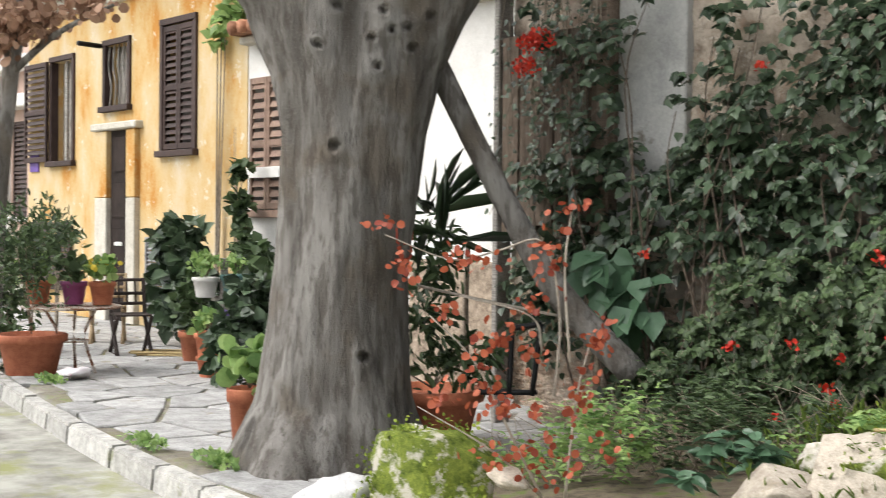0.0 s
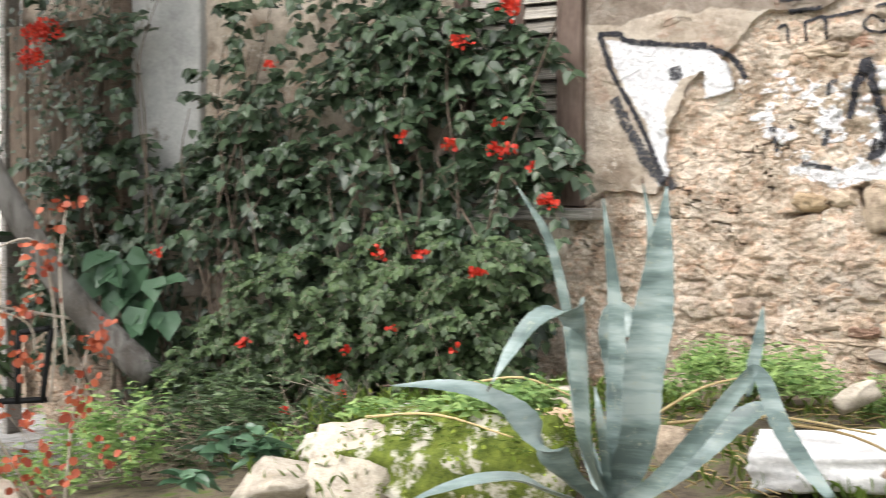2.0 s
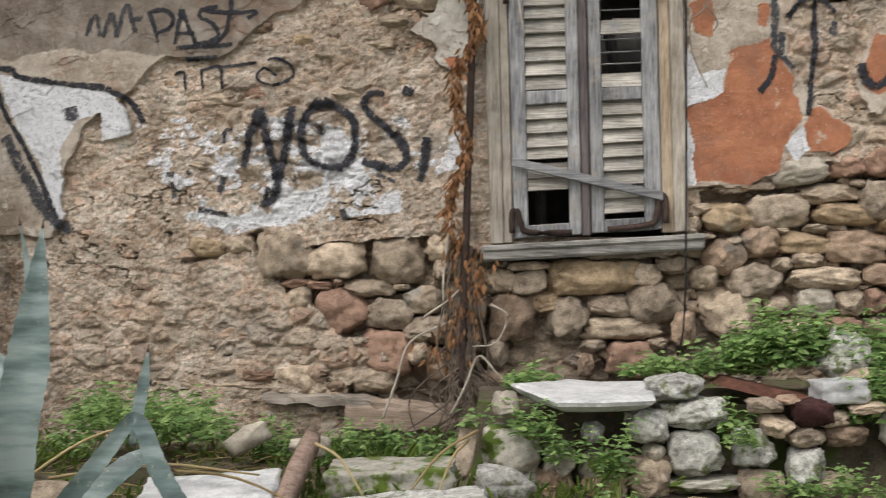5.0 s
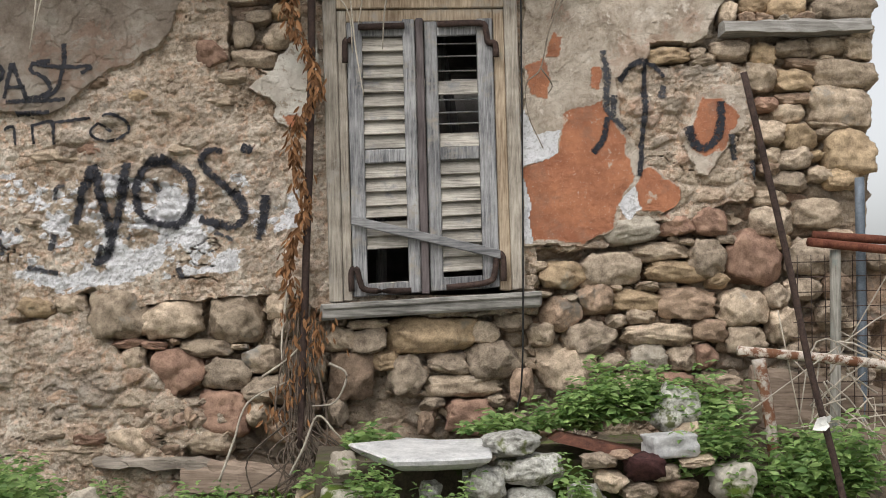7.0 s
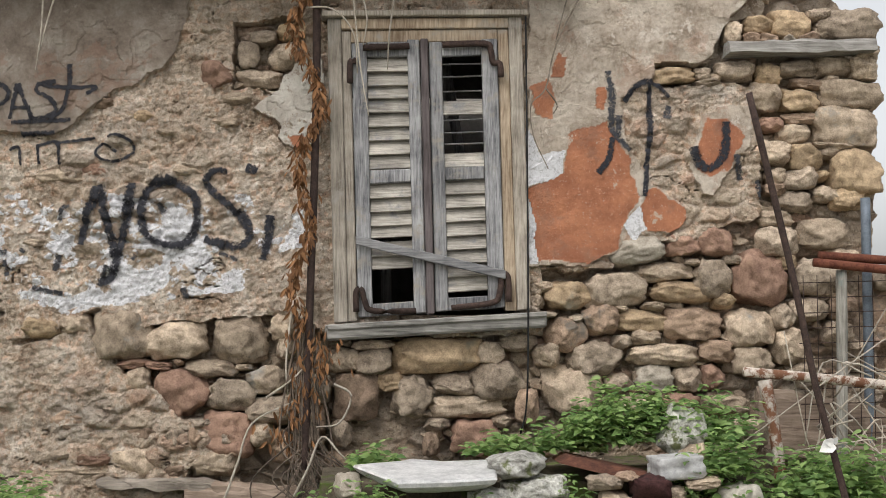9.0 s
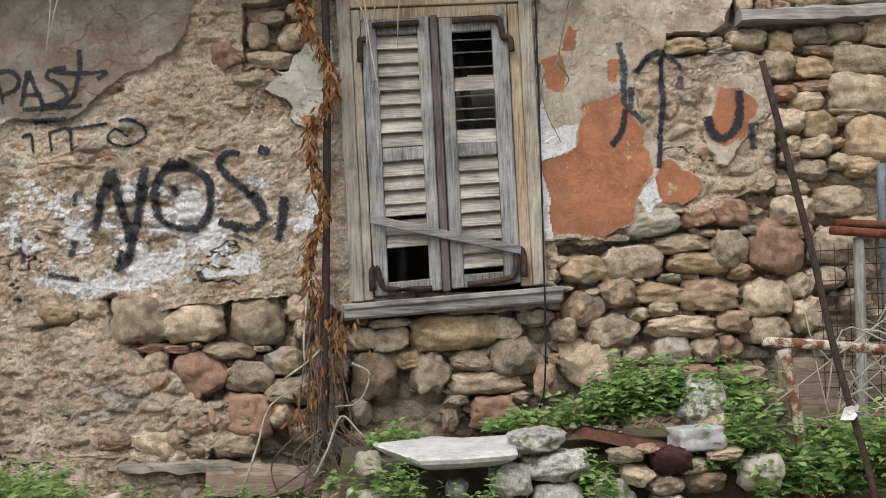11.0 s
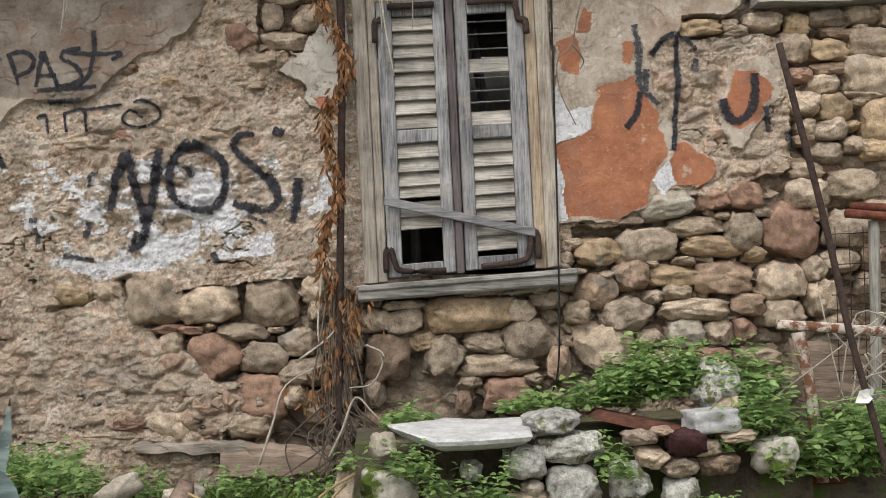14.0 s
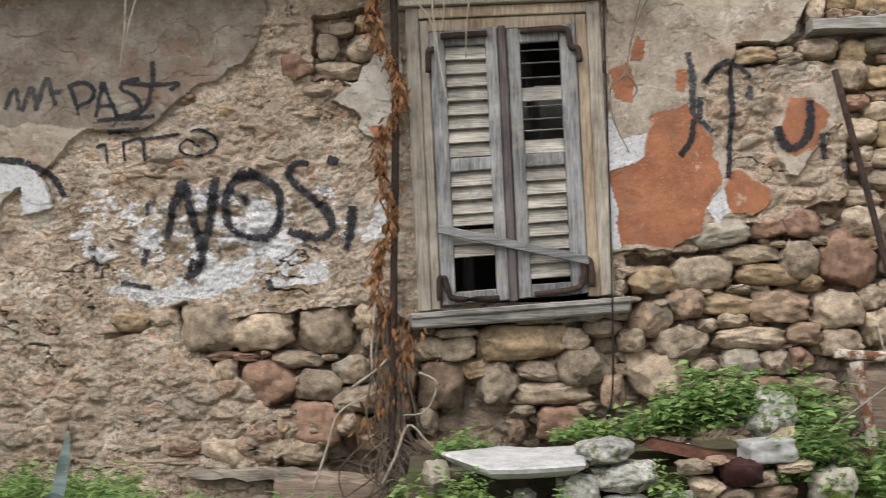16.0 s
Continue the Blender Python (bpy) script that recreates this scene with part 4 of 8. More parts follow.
# cornice line, an eave added out of view, and timbers set in the wall
def eave():
    e = thing("added_roof_edge", "thin moulding under a dark wooden eave, added out of view for shade", "eave", kind="structure")
    part("moulding", box_mesh("moulding", -7.5, -0.62, WALL_Y - 0.07, WALL_Y + 0.06, 3.52, 3.56, OLD_BOARD, 0.008), e)
    # Eave board and roof are unseen, added to shade the wall's top.
    part("eave_board", box_mesh("eave_board", -7.5, 1.3, WALL_Y - 0.38, WALL_Y + 0.2, 3.7, 3.74, DARK_BAR, 0.008), e)
    part("roof", hull_mesh("roof", [(-7.6, 6.6, 3.76), (1.4, 6.6, 3.76), (1.4, 6.6, 3.82), (-7.6, 6.6, 3.82)], 2.3, RUST_RED, 0.01), e)
    return e


eave()


def beam(name, label, a, b, thick, deep, mat, wobble=0.008):
    """A weathered timber lying along the wall from a to b, (x, y, z) each."""
    a, b = np.array(a), np.array(b)
    n = 10
    verts, faces = [], []
    for i in range(n + 1):
        p = a + (b - a) * i / n
        k = 1 + 0.25 * (vnoise(np.array(i * 0.7), np.array(a[0] * 9.0), 3) - 0.5)
        for dy, dz in ((-1, -1), (1, -1), (1, 0.6), (0.5, 1), (-0.6, 1), (-1, 0.5)):
            j = rng.uniform(-wobble, wobble, 3)
            verts.append(p + np.array([0, dy * deep / 2, dz * thick / 2 * k]) + j)
    for i in range(n):
        for q in range(6):
            faces.append((i * 6 + q, i * 6 + (q + 1) % 6, i * 6 + 6 + (q + 1) % 6, i * 6 + 6 + q))
    faces += [tuple(range(6)), tuple(range(n * 6 + 5, n * 6 - 1, -1))]
    return tagged(new(name, mesh_of(name, verts, faces, mat)), label, "timber")


beam("lintel_beam", "silver-grey split timber bedded in the broken wall", (2.3, 6.98, 3.26), (3.12, 6.98, 3.28), 0.07, 0.14, BEAM_WOOD)
beam("foot_beam", "grey split timber along the foot of the wall", (-1.08, 7.0, 0.93), (-0.46, 7.0, 0.91), 0.055, 0.12, wood("dull_beam", (0.12, 0.1, 0.08), (0.36, 0.31, 0.26), "X", 22, relief=0.9), 0.012)
beam("foot_beam", "brown rotten timber along the foot of the wall", (-0.48, 6.99, 0.9), (0.06, 6.99, 0.86), 0.07, 0.12, OLD_BOARD)
beam("foot_beam", "wide brown board at the foot of the wall", (-0.63, 6.96, 0.84), (-0.04, 6.96, 0.83), 0.13, 0.08, OLD_BOARD)

# ---- shuttered window, leaning with the wall ----
TL, TR, BL, BR = (0.115, 3.406), (1.164, 3.425), (0.157, 1.76), (1.197, 1.83)


def win(u, v, out):
    x = (BL[0] * (1 - u) + BR[0] * u) * (1 - v) + (TL[0] * (1 - u) + TR[0] * u) * v
    z = (BL[1] * (1 - u) + BR[1] * u) * (1 - v) + (TL[1] * (1 - u) + TR[1] * u) * v
    return (x, 6.995 - out, z)


def wboard(name, u0, u1, v0, v1, out, deep, mat, parent, bevel=0.005, label=""):
    jig = lambda: random.uniform(-0.002, 0.002)
    c = [win(u0 + jig(), v0 + jig(), out), win(u1 + jig(), v0 + jig(), out), win(u1 + jig(), v1 + jig(), out), win(u0 + jig(), v1 + jig(), out)]
    return part(name, hull_mesh(name, c, deep, mat, bevel), parent, label)


def louvre(u0, u1, v, parent, tip=0.02, width=0.076, mat=SLAT_WOOD):
    """A slanting slat, its lower edge outwards."""
    a, b = Vector(win(u0, v, 0)), Vector(win(u1, v, 0))
    z, jig = Vector((0, 0, 1)), random.uniform(-0.004, 0.004)
    lo, hi = width * 0.5, width * 0.5
    prof = [(-tip - 0.004, -lo), (-tip + 0.004, -lo - 0.004), (tip, hi - 0.004), (tip - 0.008, hi + 0.002)]
    verts = []
    for e in (a, b):
        for dy, dz in prof:
            verts.append(e + Vector((0, dy, dz + jig)))
    faces = [(0, 1, 5, 4), (1, 2, 6, 5), (2, 3, 7, 6), (3, 0, 4, 7), (3, 2, 1, 0), (4, 5, 6, 7)]
    return part("slat", mesh_of("slat", verts, faces, mat), parent)


def shuttered_window():
    w = thing("window_1", "weathered grey wooden window with closed broken louvred shutters", "window", kind="structure", at=(0.65, 6.99, 1.76))
    fr = wboard("window_frame", -0.01, 0.06, 0, 1.0, 0.03, 0.1, FRAME_WOOD, w, label="peeling cream frame board")
    wboard("inner_jamb", 0.06, 0.11, 0, 0.96, 0.014, 0.1, FRAME_WOOD, w)
    wboard("window_frame", 0.93, 1.0, 0, 1.0, 0.03, 0.1, FRAME_WOOD, w)
    wboard("inner_jamb", 0.87, 0.93, 0, 0.96, 0.014, 0.1, TAN_WOOD, w)
    wboard("head_board", 0.06, 0.93, 0.962, 1.0, 0.03, 0.1, TAN_WOOD, w)
    wboard("head_board", 0.11, 0.87, 0.92, 0.962, 0.012, 0.1, TAN_WOOD, w)
    wboard("head_moulding", -0.04, 1.03, 1.002, 1.022, 0.065, 0.13, FRAME_WOOD, w)
    a = win(-0.055, -0.005, 0.1)
    b = win(1.075, -0.015, 0.1)
    sill = [(a[0], a[1], a[2] - 0.085), (b[0], b[1], b[2] - 0.08), (b[0], b[1], b[2] + 0.005), (a[0], a[1], a[2])]
    part("window_sill", hull_mesh("window_sill", sill, 0.22, SILL_WOOD, 0.012), w, "split grey wooden sill")
    low = [(p[0], p[1] - 0.015, p[2]) for p in (sill[3], sill[2])]
    part("sill_lip", hull_mesh("sill_lip", [(low[0][0] + 0.02, low[0][1], low[0][2] - 0.03), (low[1][0], low[1][1], low[1][2] - 0.03), low[1], low[0]], 0.1, SILL_WOOD, 0.006), w)
    for side, (u0, u1, u2, u3) in enumerate(((0.113, 0.19, 0.4, 0.462), (0.51, 0.578, 0.782, 0.868))):
        s = wboard("shutter", u0, u1, 0.012, 0.918, 0.03, 0.04, GREY_WOOD, w, label="silver-grey louvred shutter leaf")
        wboard("stile", u2, u3, 0.012, 0.925, 0.03, 0.04, GREY_WOOD, s)
        wboard("top_rail", u1, u2, 0.87, 0.918, 0.026, 0.036, GREY_WOOD, s)
        wboard("bottom_rail", u1, u2, 0.012, 0.055, 0.026, 0.036, GREY_WOOD, s)
        wboard("middle_rail", u1, u2, 0.448, 0.492, 0.026, 0.036, GREY_WOOD, s)
        if side == 0:
            for k in range(8):
                louvre(u1, u2, 0.845 - 0.0462 * k, s)
            for v in (0.425, 0.378, 0.332, 0.292, 0.232, 0.19):
                louvre(u1, u2, v, s)
        else:
            for k in range(8):
                louvre(u1, u2, 0.425 - 0.0462 * k, s)
            louvre(u1, u2, 0.515, s)
            louvre(u1, u2, 0.695, s)
            for v in (0.845, 0.8, 0.75, 0.652, 0.61, 0.57):
                louvre(u1, u2, v, s, 0.03, 0.012, GREY_WOOD)
    wboard("astragal", 0.466, 0.506, 0.005, 0.925, 0.052, 0.04, DARK_BAR, w, label="dark brown cover strip")
    a, b = win(0.11, 0.262, 0.075), win(0.872, 0.118, 0.075)
    part("nailed_board", hull_mesh("nailed_board", [(a[0], a[1], a[2] - 0.024), (b[0], b[1], b[2] - 0.022), (b[0], b[1], b[2] + 0.026), (a[0], a[1], a[2] + 0.024)], 0.022, wood("dark_grey_board", (0.08, 0.08, 0.085), (0.24, 0.235, 0.235), "X"), 0.004), w, "grey board nailed across the leaves")
    for pts in (((0.105, 0.03), (0.107, 0.095), (0.135, 0.1), (0.15, 0.06), (0.19, 0.03), (0.41, 0.02)), ((0.885, 0.03), (0.885, 0.11), (0.855, 0.12), (0.84, 0.06), (0.8, 0.03), (0.59, 0.022)), ((0.17, 0.897), (0.41, 0.9)), ((0.58, 0.903), (0.8, 0.905), (0.83, 0.88), (0.84, 0.84), (0.875, 0.835), (0.88, 0.79)), ((0.1, 0.78), (0.105, 0.85), (0.14, 0.852))):
        path = [win(u, v, 0.052) for u, v in pts]
        part("iron_strap", tube("iron_strap", path, [0.018], RUST, 6, 0.05, 4), w, "rusted iron strap hinge")
    return w


shuttered_window()
# roof timbers fallen inside the room, seen through the missing slats
for a, b in (((0.66, 7.7, 2.2), (0.8, 7.75, 3.4)), ((0.95, 7.7, 2.3), (0.8, 7.8, 3.3)), ((0.45, 7.6, 1.2), (0.42, 7.6, 2.4))):
    tagged(new("fallen_rafter", tube("fallen_rafter", [a, b], [0.035], GREY_WOOD, 6, 0.1)), "grey broken rafter inside the dark room", "timber", "fallen rafters")


def left_window():
    w = thing("window_2", "brown wooden window with broken grey louvres behind vines", "window", kind="structure", at=(-3.1, 6.99, 1.7))
    part("window_frame", box_mesh("window_frame", -2.86, -2.70, 6.93, 7.12, 1.72, 3.4, wood("brown_frame", (0.07, 0.045, 0.035), (0.19, 0.14, 0.115), "Z"), 0.008), w)
    brown = bpy.data.materials["brown_frame"]
    part("window_frame", box_mesh("window_frame", -3.56, -3.46, 6.95, 7.12, 1.72, 3.4, brown, 0.008), w)
    part("window_sill", box_mesh("window_sill", -3.62, -2.6, 6.86, 7.1, 1.64, 1.71, SILL_WOOD, 0.012), w)
    s = part("shutter", box_mesh("shutter", -3.16, -3.1, 6.99, 7.03, 1.72, 3.4, brown, 0.005), w)
    for k in range(17):
        z = 1.78 + k * 0.092
        for x0, x1 in ((-3.46, -3.16), (-3.1, -2.86)):
            v = [(x, y, zz) for x in (x0, x1) for y, zz in ((6.985, z - 0.035), (6.995, z - 0.039), (7.03, z + 0.035), (7.02, z + 0.04))]
            part("slat", mesh_of("slat", v, [(0, 1, 5, 4), (1, 2, 6, 5), (2, 3, 7, 6), (3, 0, 4, 7), (3, 2, 1, 0), (4, 5, 6, 7)], SLAT_WOOD), s)
    part("back_board", box_mesh("back_board", -3.46, -2.86, 7.16, 7.18, 1.72, 3.4, VOID, 0), w)


left_window()


# ---- paint on the wall: strokes that follow its relief ----
def spray_paint(name, colour, cover):
    m, t, b = material(name, 0.7, 0, 0.2)
    p = world_place(t)
    c = ramp(t, noise_node(t, 30, 4, p), [(0.3, colour), (0.7, tuple(v * 1.9 + 0.01 for v in colour))])
    t.links.new(c, b.inputs["Base Color"])
    clear = t.nodes.new("ShaderNodeBsdfTransparent")
    ms = t.nodes.new("ShaderNodeMixShader")
    side = attribute(t, "rim")
    f = maths(t, "ADD", maths(t, "MULTIPLY", noise_node(t, 45, 6, p, 0.85), 1.5), maths(t, "MULTIPLY", side, -0.75))
    t.links.new(grey(t, f, cover, cover + 0.16), ms.inputs[0])
    t.links.new(clear.outputs[0], ms.inputs[1])
    t.links.new(b.outputs[0], ms.inputs[2])
    t.links.new(ms.outputs[0], t.nodes["Material Output"].inputs[0])
    return m


BLACK_SPRAY = spray_paint("black_spray", (0.014, 0.014, 0.018), 0.52)
FAINT_SPRAY = spray_paint("faded_spray", (0.03, 0.03, 0.034), 0.57)


def stroke(pts, width, mat, parent):
    p = smooth_path(pts, 8)
    d = np.concatenate([[0], np.cumsum(np.linalg.norm(np.diff(p, axis=0), axis=1))])
    q = np.arange(0, d[-1] + 0.004, 0.011)
    p = np.stack([np.interp(q, d, p[:, 0]), np.interp(q, d, p[:, 1])], -1)
    t = np.gradient(p, axis=0)
    t /= np.linalg.norm(t, axis=1)[:, None] + 1e-9
    nrm = np.stack([-t[:, 1], t[:, 0]], -1)
    cols = 7
    verts, rim = [], []
    for a, b in zip(p, nrm):
        wide = 0.85 + 0.8 * float(fbm(np.array(a[0] * 9), np.array(a[1] * 9), 33))
        for k in range(cols):
            s = 2 * k / (cols - 1) - 1
            x, z = a + b * s * width * 0.62 * wide
            verts.append((x, WALL_Y - wall_out(x, z) - 0.004, z))
            rim.append(abs(s) ** 3)
    n = len(p)
    faces = [(i * cols + k, i * cols + k + 1, i * cols + cols + k + 1, i * cols + cols + k) for i in range(n - 1) for k in range(cols - 1)]
    me = mesh_of("stroke", verts, faces, mat, True)
    at = me.attributes.new("rim", "FLOAT", "POINT")
    at.data.foreach_set("value", np.array(rim, dtype=np.float32))
    return part("stroke", me, parent)


def tag(label, strokes, width, mat=BLACK_SPRAY):
    g = thing("graffiti", label, "graffiti", "sprayed letters", at=(strokes[0][0][0], WALL_Y, strokes[0][0][1]))
    for s in strokes:
        stroke(s, width, mat, g)


tag("black sprayed letters NOS on the whitewashed wall", [
    ((-1.2, 2.18), (-1.16, 2.35), (-1.11, 2.49)), ((-1.11, 2.5), (-1.06, 2.3), (-1.01, 2.09)), ((-0.93, 2.51), (-0.96, 2.31), (-1.01, 2.09)), ((-1.01, 2.09), (-1.04, 2.01), (-1.1, 1.97)),
    ((-0.76, 2.53), (-0.84, 2.48), (-0.88, 2.36), (-0.85, 2.23), (-0.75, 2.18), (-0.65, 2.19), (-0.59, 2.29), (-0.6, 2.43), (-0.68, 2.5), (-0.76, 2.53)),
    ((-0.38, 2.36), (-0.33, 2.3), (-0.31, 2.22), (-0.37, 2.17), (-0.47, 2.19), (-0.55, 2.21)), ((-0.33, 2.6), (-0.27, 2.58)), ((-0.2, 2.34), (-0.21, 2.22), (-0.24, 2.1))], 0.078)
tag("thin black sprayed upper bow of the letter S", [((-0.43, 2.57), (-0.49, 2.58), (-0.54, 2.54), (-0.52, 2.48), (-0.42, 2.39), (-0.37, 2.34))], 0.058)
tag("smudged black sprayed bars beside the letters", [((-1.33, 2.04), (-1.31, 2.13)), ((-1.63, 2.14), (-1.58, 2.14)), ((-1.6, 2.1), (-1.58, 2.01)), ((-1.51, 2.14), (-1.5, 2.16)), ((-1.31, 2.31), (-1.3, 2.37), (-1.26, 2.39)), ((-1.45, 1.95), (-1.29, 1.92)), ((-1.1, 1.96), (-1.06, 2.07)), ((-0.93, 2.1), (-0.91, 2.13)), ((-0.66, 1.95), (-0.64, 1.89)), ((-0.47, 2.14), (-0.37, 2.1)), ((-0.79, 2.4), (-0.76, 2.35))], 0.05, FAINT_SPRAY)
tag("black sprayed letters PAST with a double underline", [
    ((-1.72, 3.03), (-1.69, 2.94), (-1.67, 2.86)), ((-1.73, 3.02), (-1.65, 3.04), (-1.59, 3.0), (-1.61, 2.94), (-1.68, 2.91)), ((-1.58, 2.85), (-1.56, 2.95), (-1.54, 3.04)), ((-1.54, 3.04), (-1.5, 2.94), (-1.46, 2.85)), ((-1.58, 2.91), (-1.47, 2.91)),
    ((-1.34, 3.05), (-1.42, 3.04), (-1.44, 3.0), (-1.37, 2.96), (-1.34, 2.9), (-1.4, 2.86), (-1.47, 2.85)), ((-1.27, 3.15), (-1.27, 3.04), (-1.29, 2.94), (-1.33, 2.88), (-1.4, 2.84)), ((-1.44, 3.04), (-1.28, 3.02), (-1.13, 3.03), (-1.18, 2.99)), ((-1.57, 2.83), (-1.26, 2.85)), ((-1.52, 2.77), (-1.34, 2.78))], 0.036)
tag("faded sprayed scribble on grey plaster", [((-2.07, 2.9), (-2.04, 2.99), (-2.01, 3.01), (-2.0, 2.9)), ((-1.98, 2.89), (-1.93, 3.02), (-1.9, 2.89)), ((-1.9, 2.89), (-1.85, 3.07), (-1.8, 2.92)), ((-1.83, 2.98), (-1.75, 3.0))], 0.045, FAINT_SPRAY)
tag("small black sprayed letters under the longer word", [((-1.59, 2.69), (-1.54, 2.7), (-1.52, 2.6)), ((-1.44, 2.72), (-1.43, 2.61)), ((-1.44, 2.71), (-1.34, 2.73), (-1.32, 2.61)), ((-1.34, 2.73), (-1.13, 2.75)), ((-1.02, 2.68), (-1.09, 2.72), (-1.13, 2.68), (-1.1, 2.64), (-1.02, 2.63), (-0.94, 2.67), (-0.94, 2.73), (-1.02, 2.77), (-1.07, 2.76))], 0.026)
tag("black sprayed hooked stroke on orange plaster", [((1.66, 2.77), (1.64, 2.66), (1.58, 2.57)), ((1.73, 2.97), (1.79, 3.05), (1.87, 3.08), (1.94, 3.04), (1.98, 2.99)), ((1.87, 3.07), (1.87, 2.83), (1.85, 2.61), (1.83, 2.44))], 0.05)
tag("blurred sprayed stroke on grey plaster", [((1.64, 3.14), (1.66, 2.99), (1.66, 2.81), (1.76, 2.7)), ((1.7, 2.89), (1.69, 2.77)), ((1.98, 2.95), (1.96, 2.87)), ((2.35, 2.68), (2.37, 2.54)), ((2.47, 2.54), (2.48, 2.43))], 0.062, FAINT_SPRAY)
tag("black sprayed letter U on an orange patch", [((2.11, 2.72), (2.13, 2.64), (2.19, 2.6), (2.26, 2.65), (2.29, 2.74), (2.29, 2.86))], 0.075)
tag("black sprayed outline of a white painted arrow", [((-2.62, 2.72), (-2.49, 2.72), (-2.42, 2.67), (-1.96, 2.61)), ((-1.96, 2.61), (-1.83, 2.54), (-1.75, 2.42)), ((-2.61, 2.72), (-2.52, 2.48), (-2.39, 2.25), (-2.26, 1.96), (-2.23, 1.85))], 0.054)
tag("smudged grey sprayed band beside the arrow", [((-2.52, 2.35), (-2.4, 2.12), (-2.28, 1.93), (-2.16, 1.82)), ((-2.16, 2.51), (-2.14, 2.43))], 0.12, FAINT_SPRAY)

# ---- in front of the wall: dry vine, cables, rubble ----
def dry_vine():
    v = thing("dry_vine", "dead brown vine hanging on a rusty pipe beside the window", "vine", at=(0.02, 6.9, 0.8))
    part("pipe", tube("pipe", [(0.05, 6.9, 3.61), (0.05, 6.91, 2.88), (0.03, 6.9, 2.12), (0.01, 6.88, 1.41), (0, 6.86, 1)], [0.022, 0.02, 0.022], RUST, 8, 0.1), v, "rusty brown pipe")
    x0, z0 = 0.04, 3.6
    P, U, N, S = [], [], [], []
    for _ in range(900):
        z = rng.uniform(1.1, 3.62)
        lean = 0.03 * math.sin(z * 5) + 0.012 * (z - 2)
        spread = 0.02 + 0.045 * (z < 1.75)
        P.append((x0 + lean - 0.05 + rng.normal() * spread + 0.05 * math.sin(z * 9), 6.9 - abs(rng.normal()) * 0.035, z))
        U.append((rng.normal() * 0.4, -0.3 + rng.normal() * 0.3, -1))
        N.append((rng.normal(), -1, rng.normal()))
        S.append(rng.uniform(0.035, 0.07))
    part("dead_leaves", leaf_mesh("dead_leaves", P, U, N, S, DRY_LEAF, "lance"), v, "shrivelled brown leaves")
    paths = []
    for _ in range(26):
        x = x0 - 0.04 + rng.normal() * 0.05
        paths.append(([(x, 6.9, rng.uniform(1.2, 1.8)), (x + rng.normal() * 0.07, 6.86, 1.15), (x + rng.normal() * 0.12, 6.84, 0.95), (x + rng.normal() * 0.15, 6.82, 0.74)], [0.006, 0.005, 0.004]))
    for pts, radii in paths:
        part("root", tube("root", pts, radii, ROOT, 5, 0.1), v)
    pale = [[(0.15, 6.86, 1.44), (0.24, 6.84, 1.38), (0.18, 6.84, 1.24), (0.06, 6.83, 1.22)], [(-0.05, 6.8, 0.87), (0.02, 6.8, 1.01), (0.09, 6.82, 1.17), (0.18, 6.8, 1.09), (0.25, 6.78, 1.02)],
            [(-0.41, 6.8, 0.84), (-0.34, 6.82, 1.04), (-0.27, 6.86, 1.24), (-0.06, 6.88, 1.35)], [(-0.2, 6.88, 1.37), (-0.06, 6.88, 1.47), (0.02, 6.88, 1.56)], [(-0.07, 6.9, 1.85), (-0.1, 6.9, 1.56), (-0.09, 6.9, 1.38)]]
    for p in pale:
        part("pale_root", tube("pale_root", p, [0.008, 0.006, 0.004], PALE_TWIG, 6, 0.15), v, "bleached winding root")


dry_vine()


def dead_twigs():
    g = thing("dead_twigs", "bleached white creeper twigs hanging over the window head", "twigs", at=(0.4, 6.9, 3.4))
    for p in ([(0.24, 6.88, 3.58), (0.26, 6.87, 3.36), (0.29, 6.88, 3.09), (0.33, 6.9, 2.86)], [(0.28, 6.88, 3.58), (0.32, 6.87, 3.39), (0.3, 6.88, 3.24)], [(0.47, 6.88, 3.52), (0.44, 6.87, 3.3), (0.43, 6.89, 3.11)],
              [(-0.01, 6.88, 3.44), (0.14, 6.87, 3.43), (0.25, 6.88, 3.3), (0.27, 6.9, 3.09)], [(-1.39, 6.9, 3.53), (-1.4, 6.9, 3.29), (-1.43, 6.92, 3.1)], [(-1.32, 6.9, 3.53), (-1.37, 6.9, 3.35), (-1.41, 6.92, 3.2)]):
        part("twig", tube("twig", p, [0.006, 0.005, 0.003], PALE_TWIG, 5, 0.2), g)
    g = thing("creeper_stems", "thin dry creeper stems on the peeling plaster", "twigs", at=(1.3, 6.97, 2.5))
    for p in ([(1.51, 6.97, 3.59), (1.35, 6.96, 3.27), (1.29, 6.96, 3.03), (1.21, 6.96, 2.94), (1.22, 6.96, 2.77), (1.3, 6.97, 2.59)], [(1.29, 6.96, 3.03), (1.35, 6.96, 2.94), (1.33, 6.96, 2.89)], [(1.43, 6.97, 3.59), (1.35, 6.96, 3.3)]):
        part("twig", tube("twig", p, [0.005, 0.004, 0.003], TWIG, 5, 0.2), g)


dead_twigs()
tagged(new("cable", tube("cable", [(1.18, 6.93, 3.42), (1.18, 6.92, 2.58), (1.17, 6.87, 1.67), (1.16, 6.9, 1.31), (1.13, 6.92, 1.17)], [0.005], BLACK_METAL, 5)), "thin black cable hanging beside the window frame", "cable")

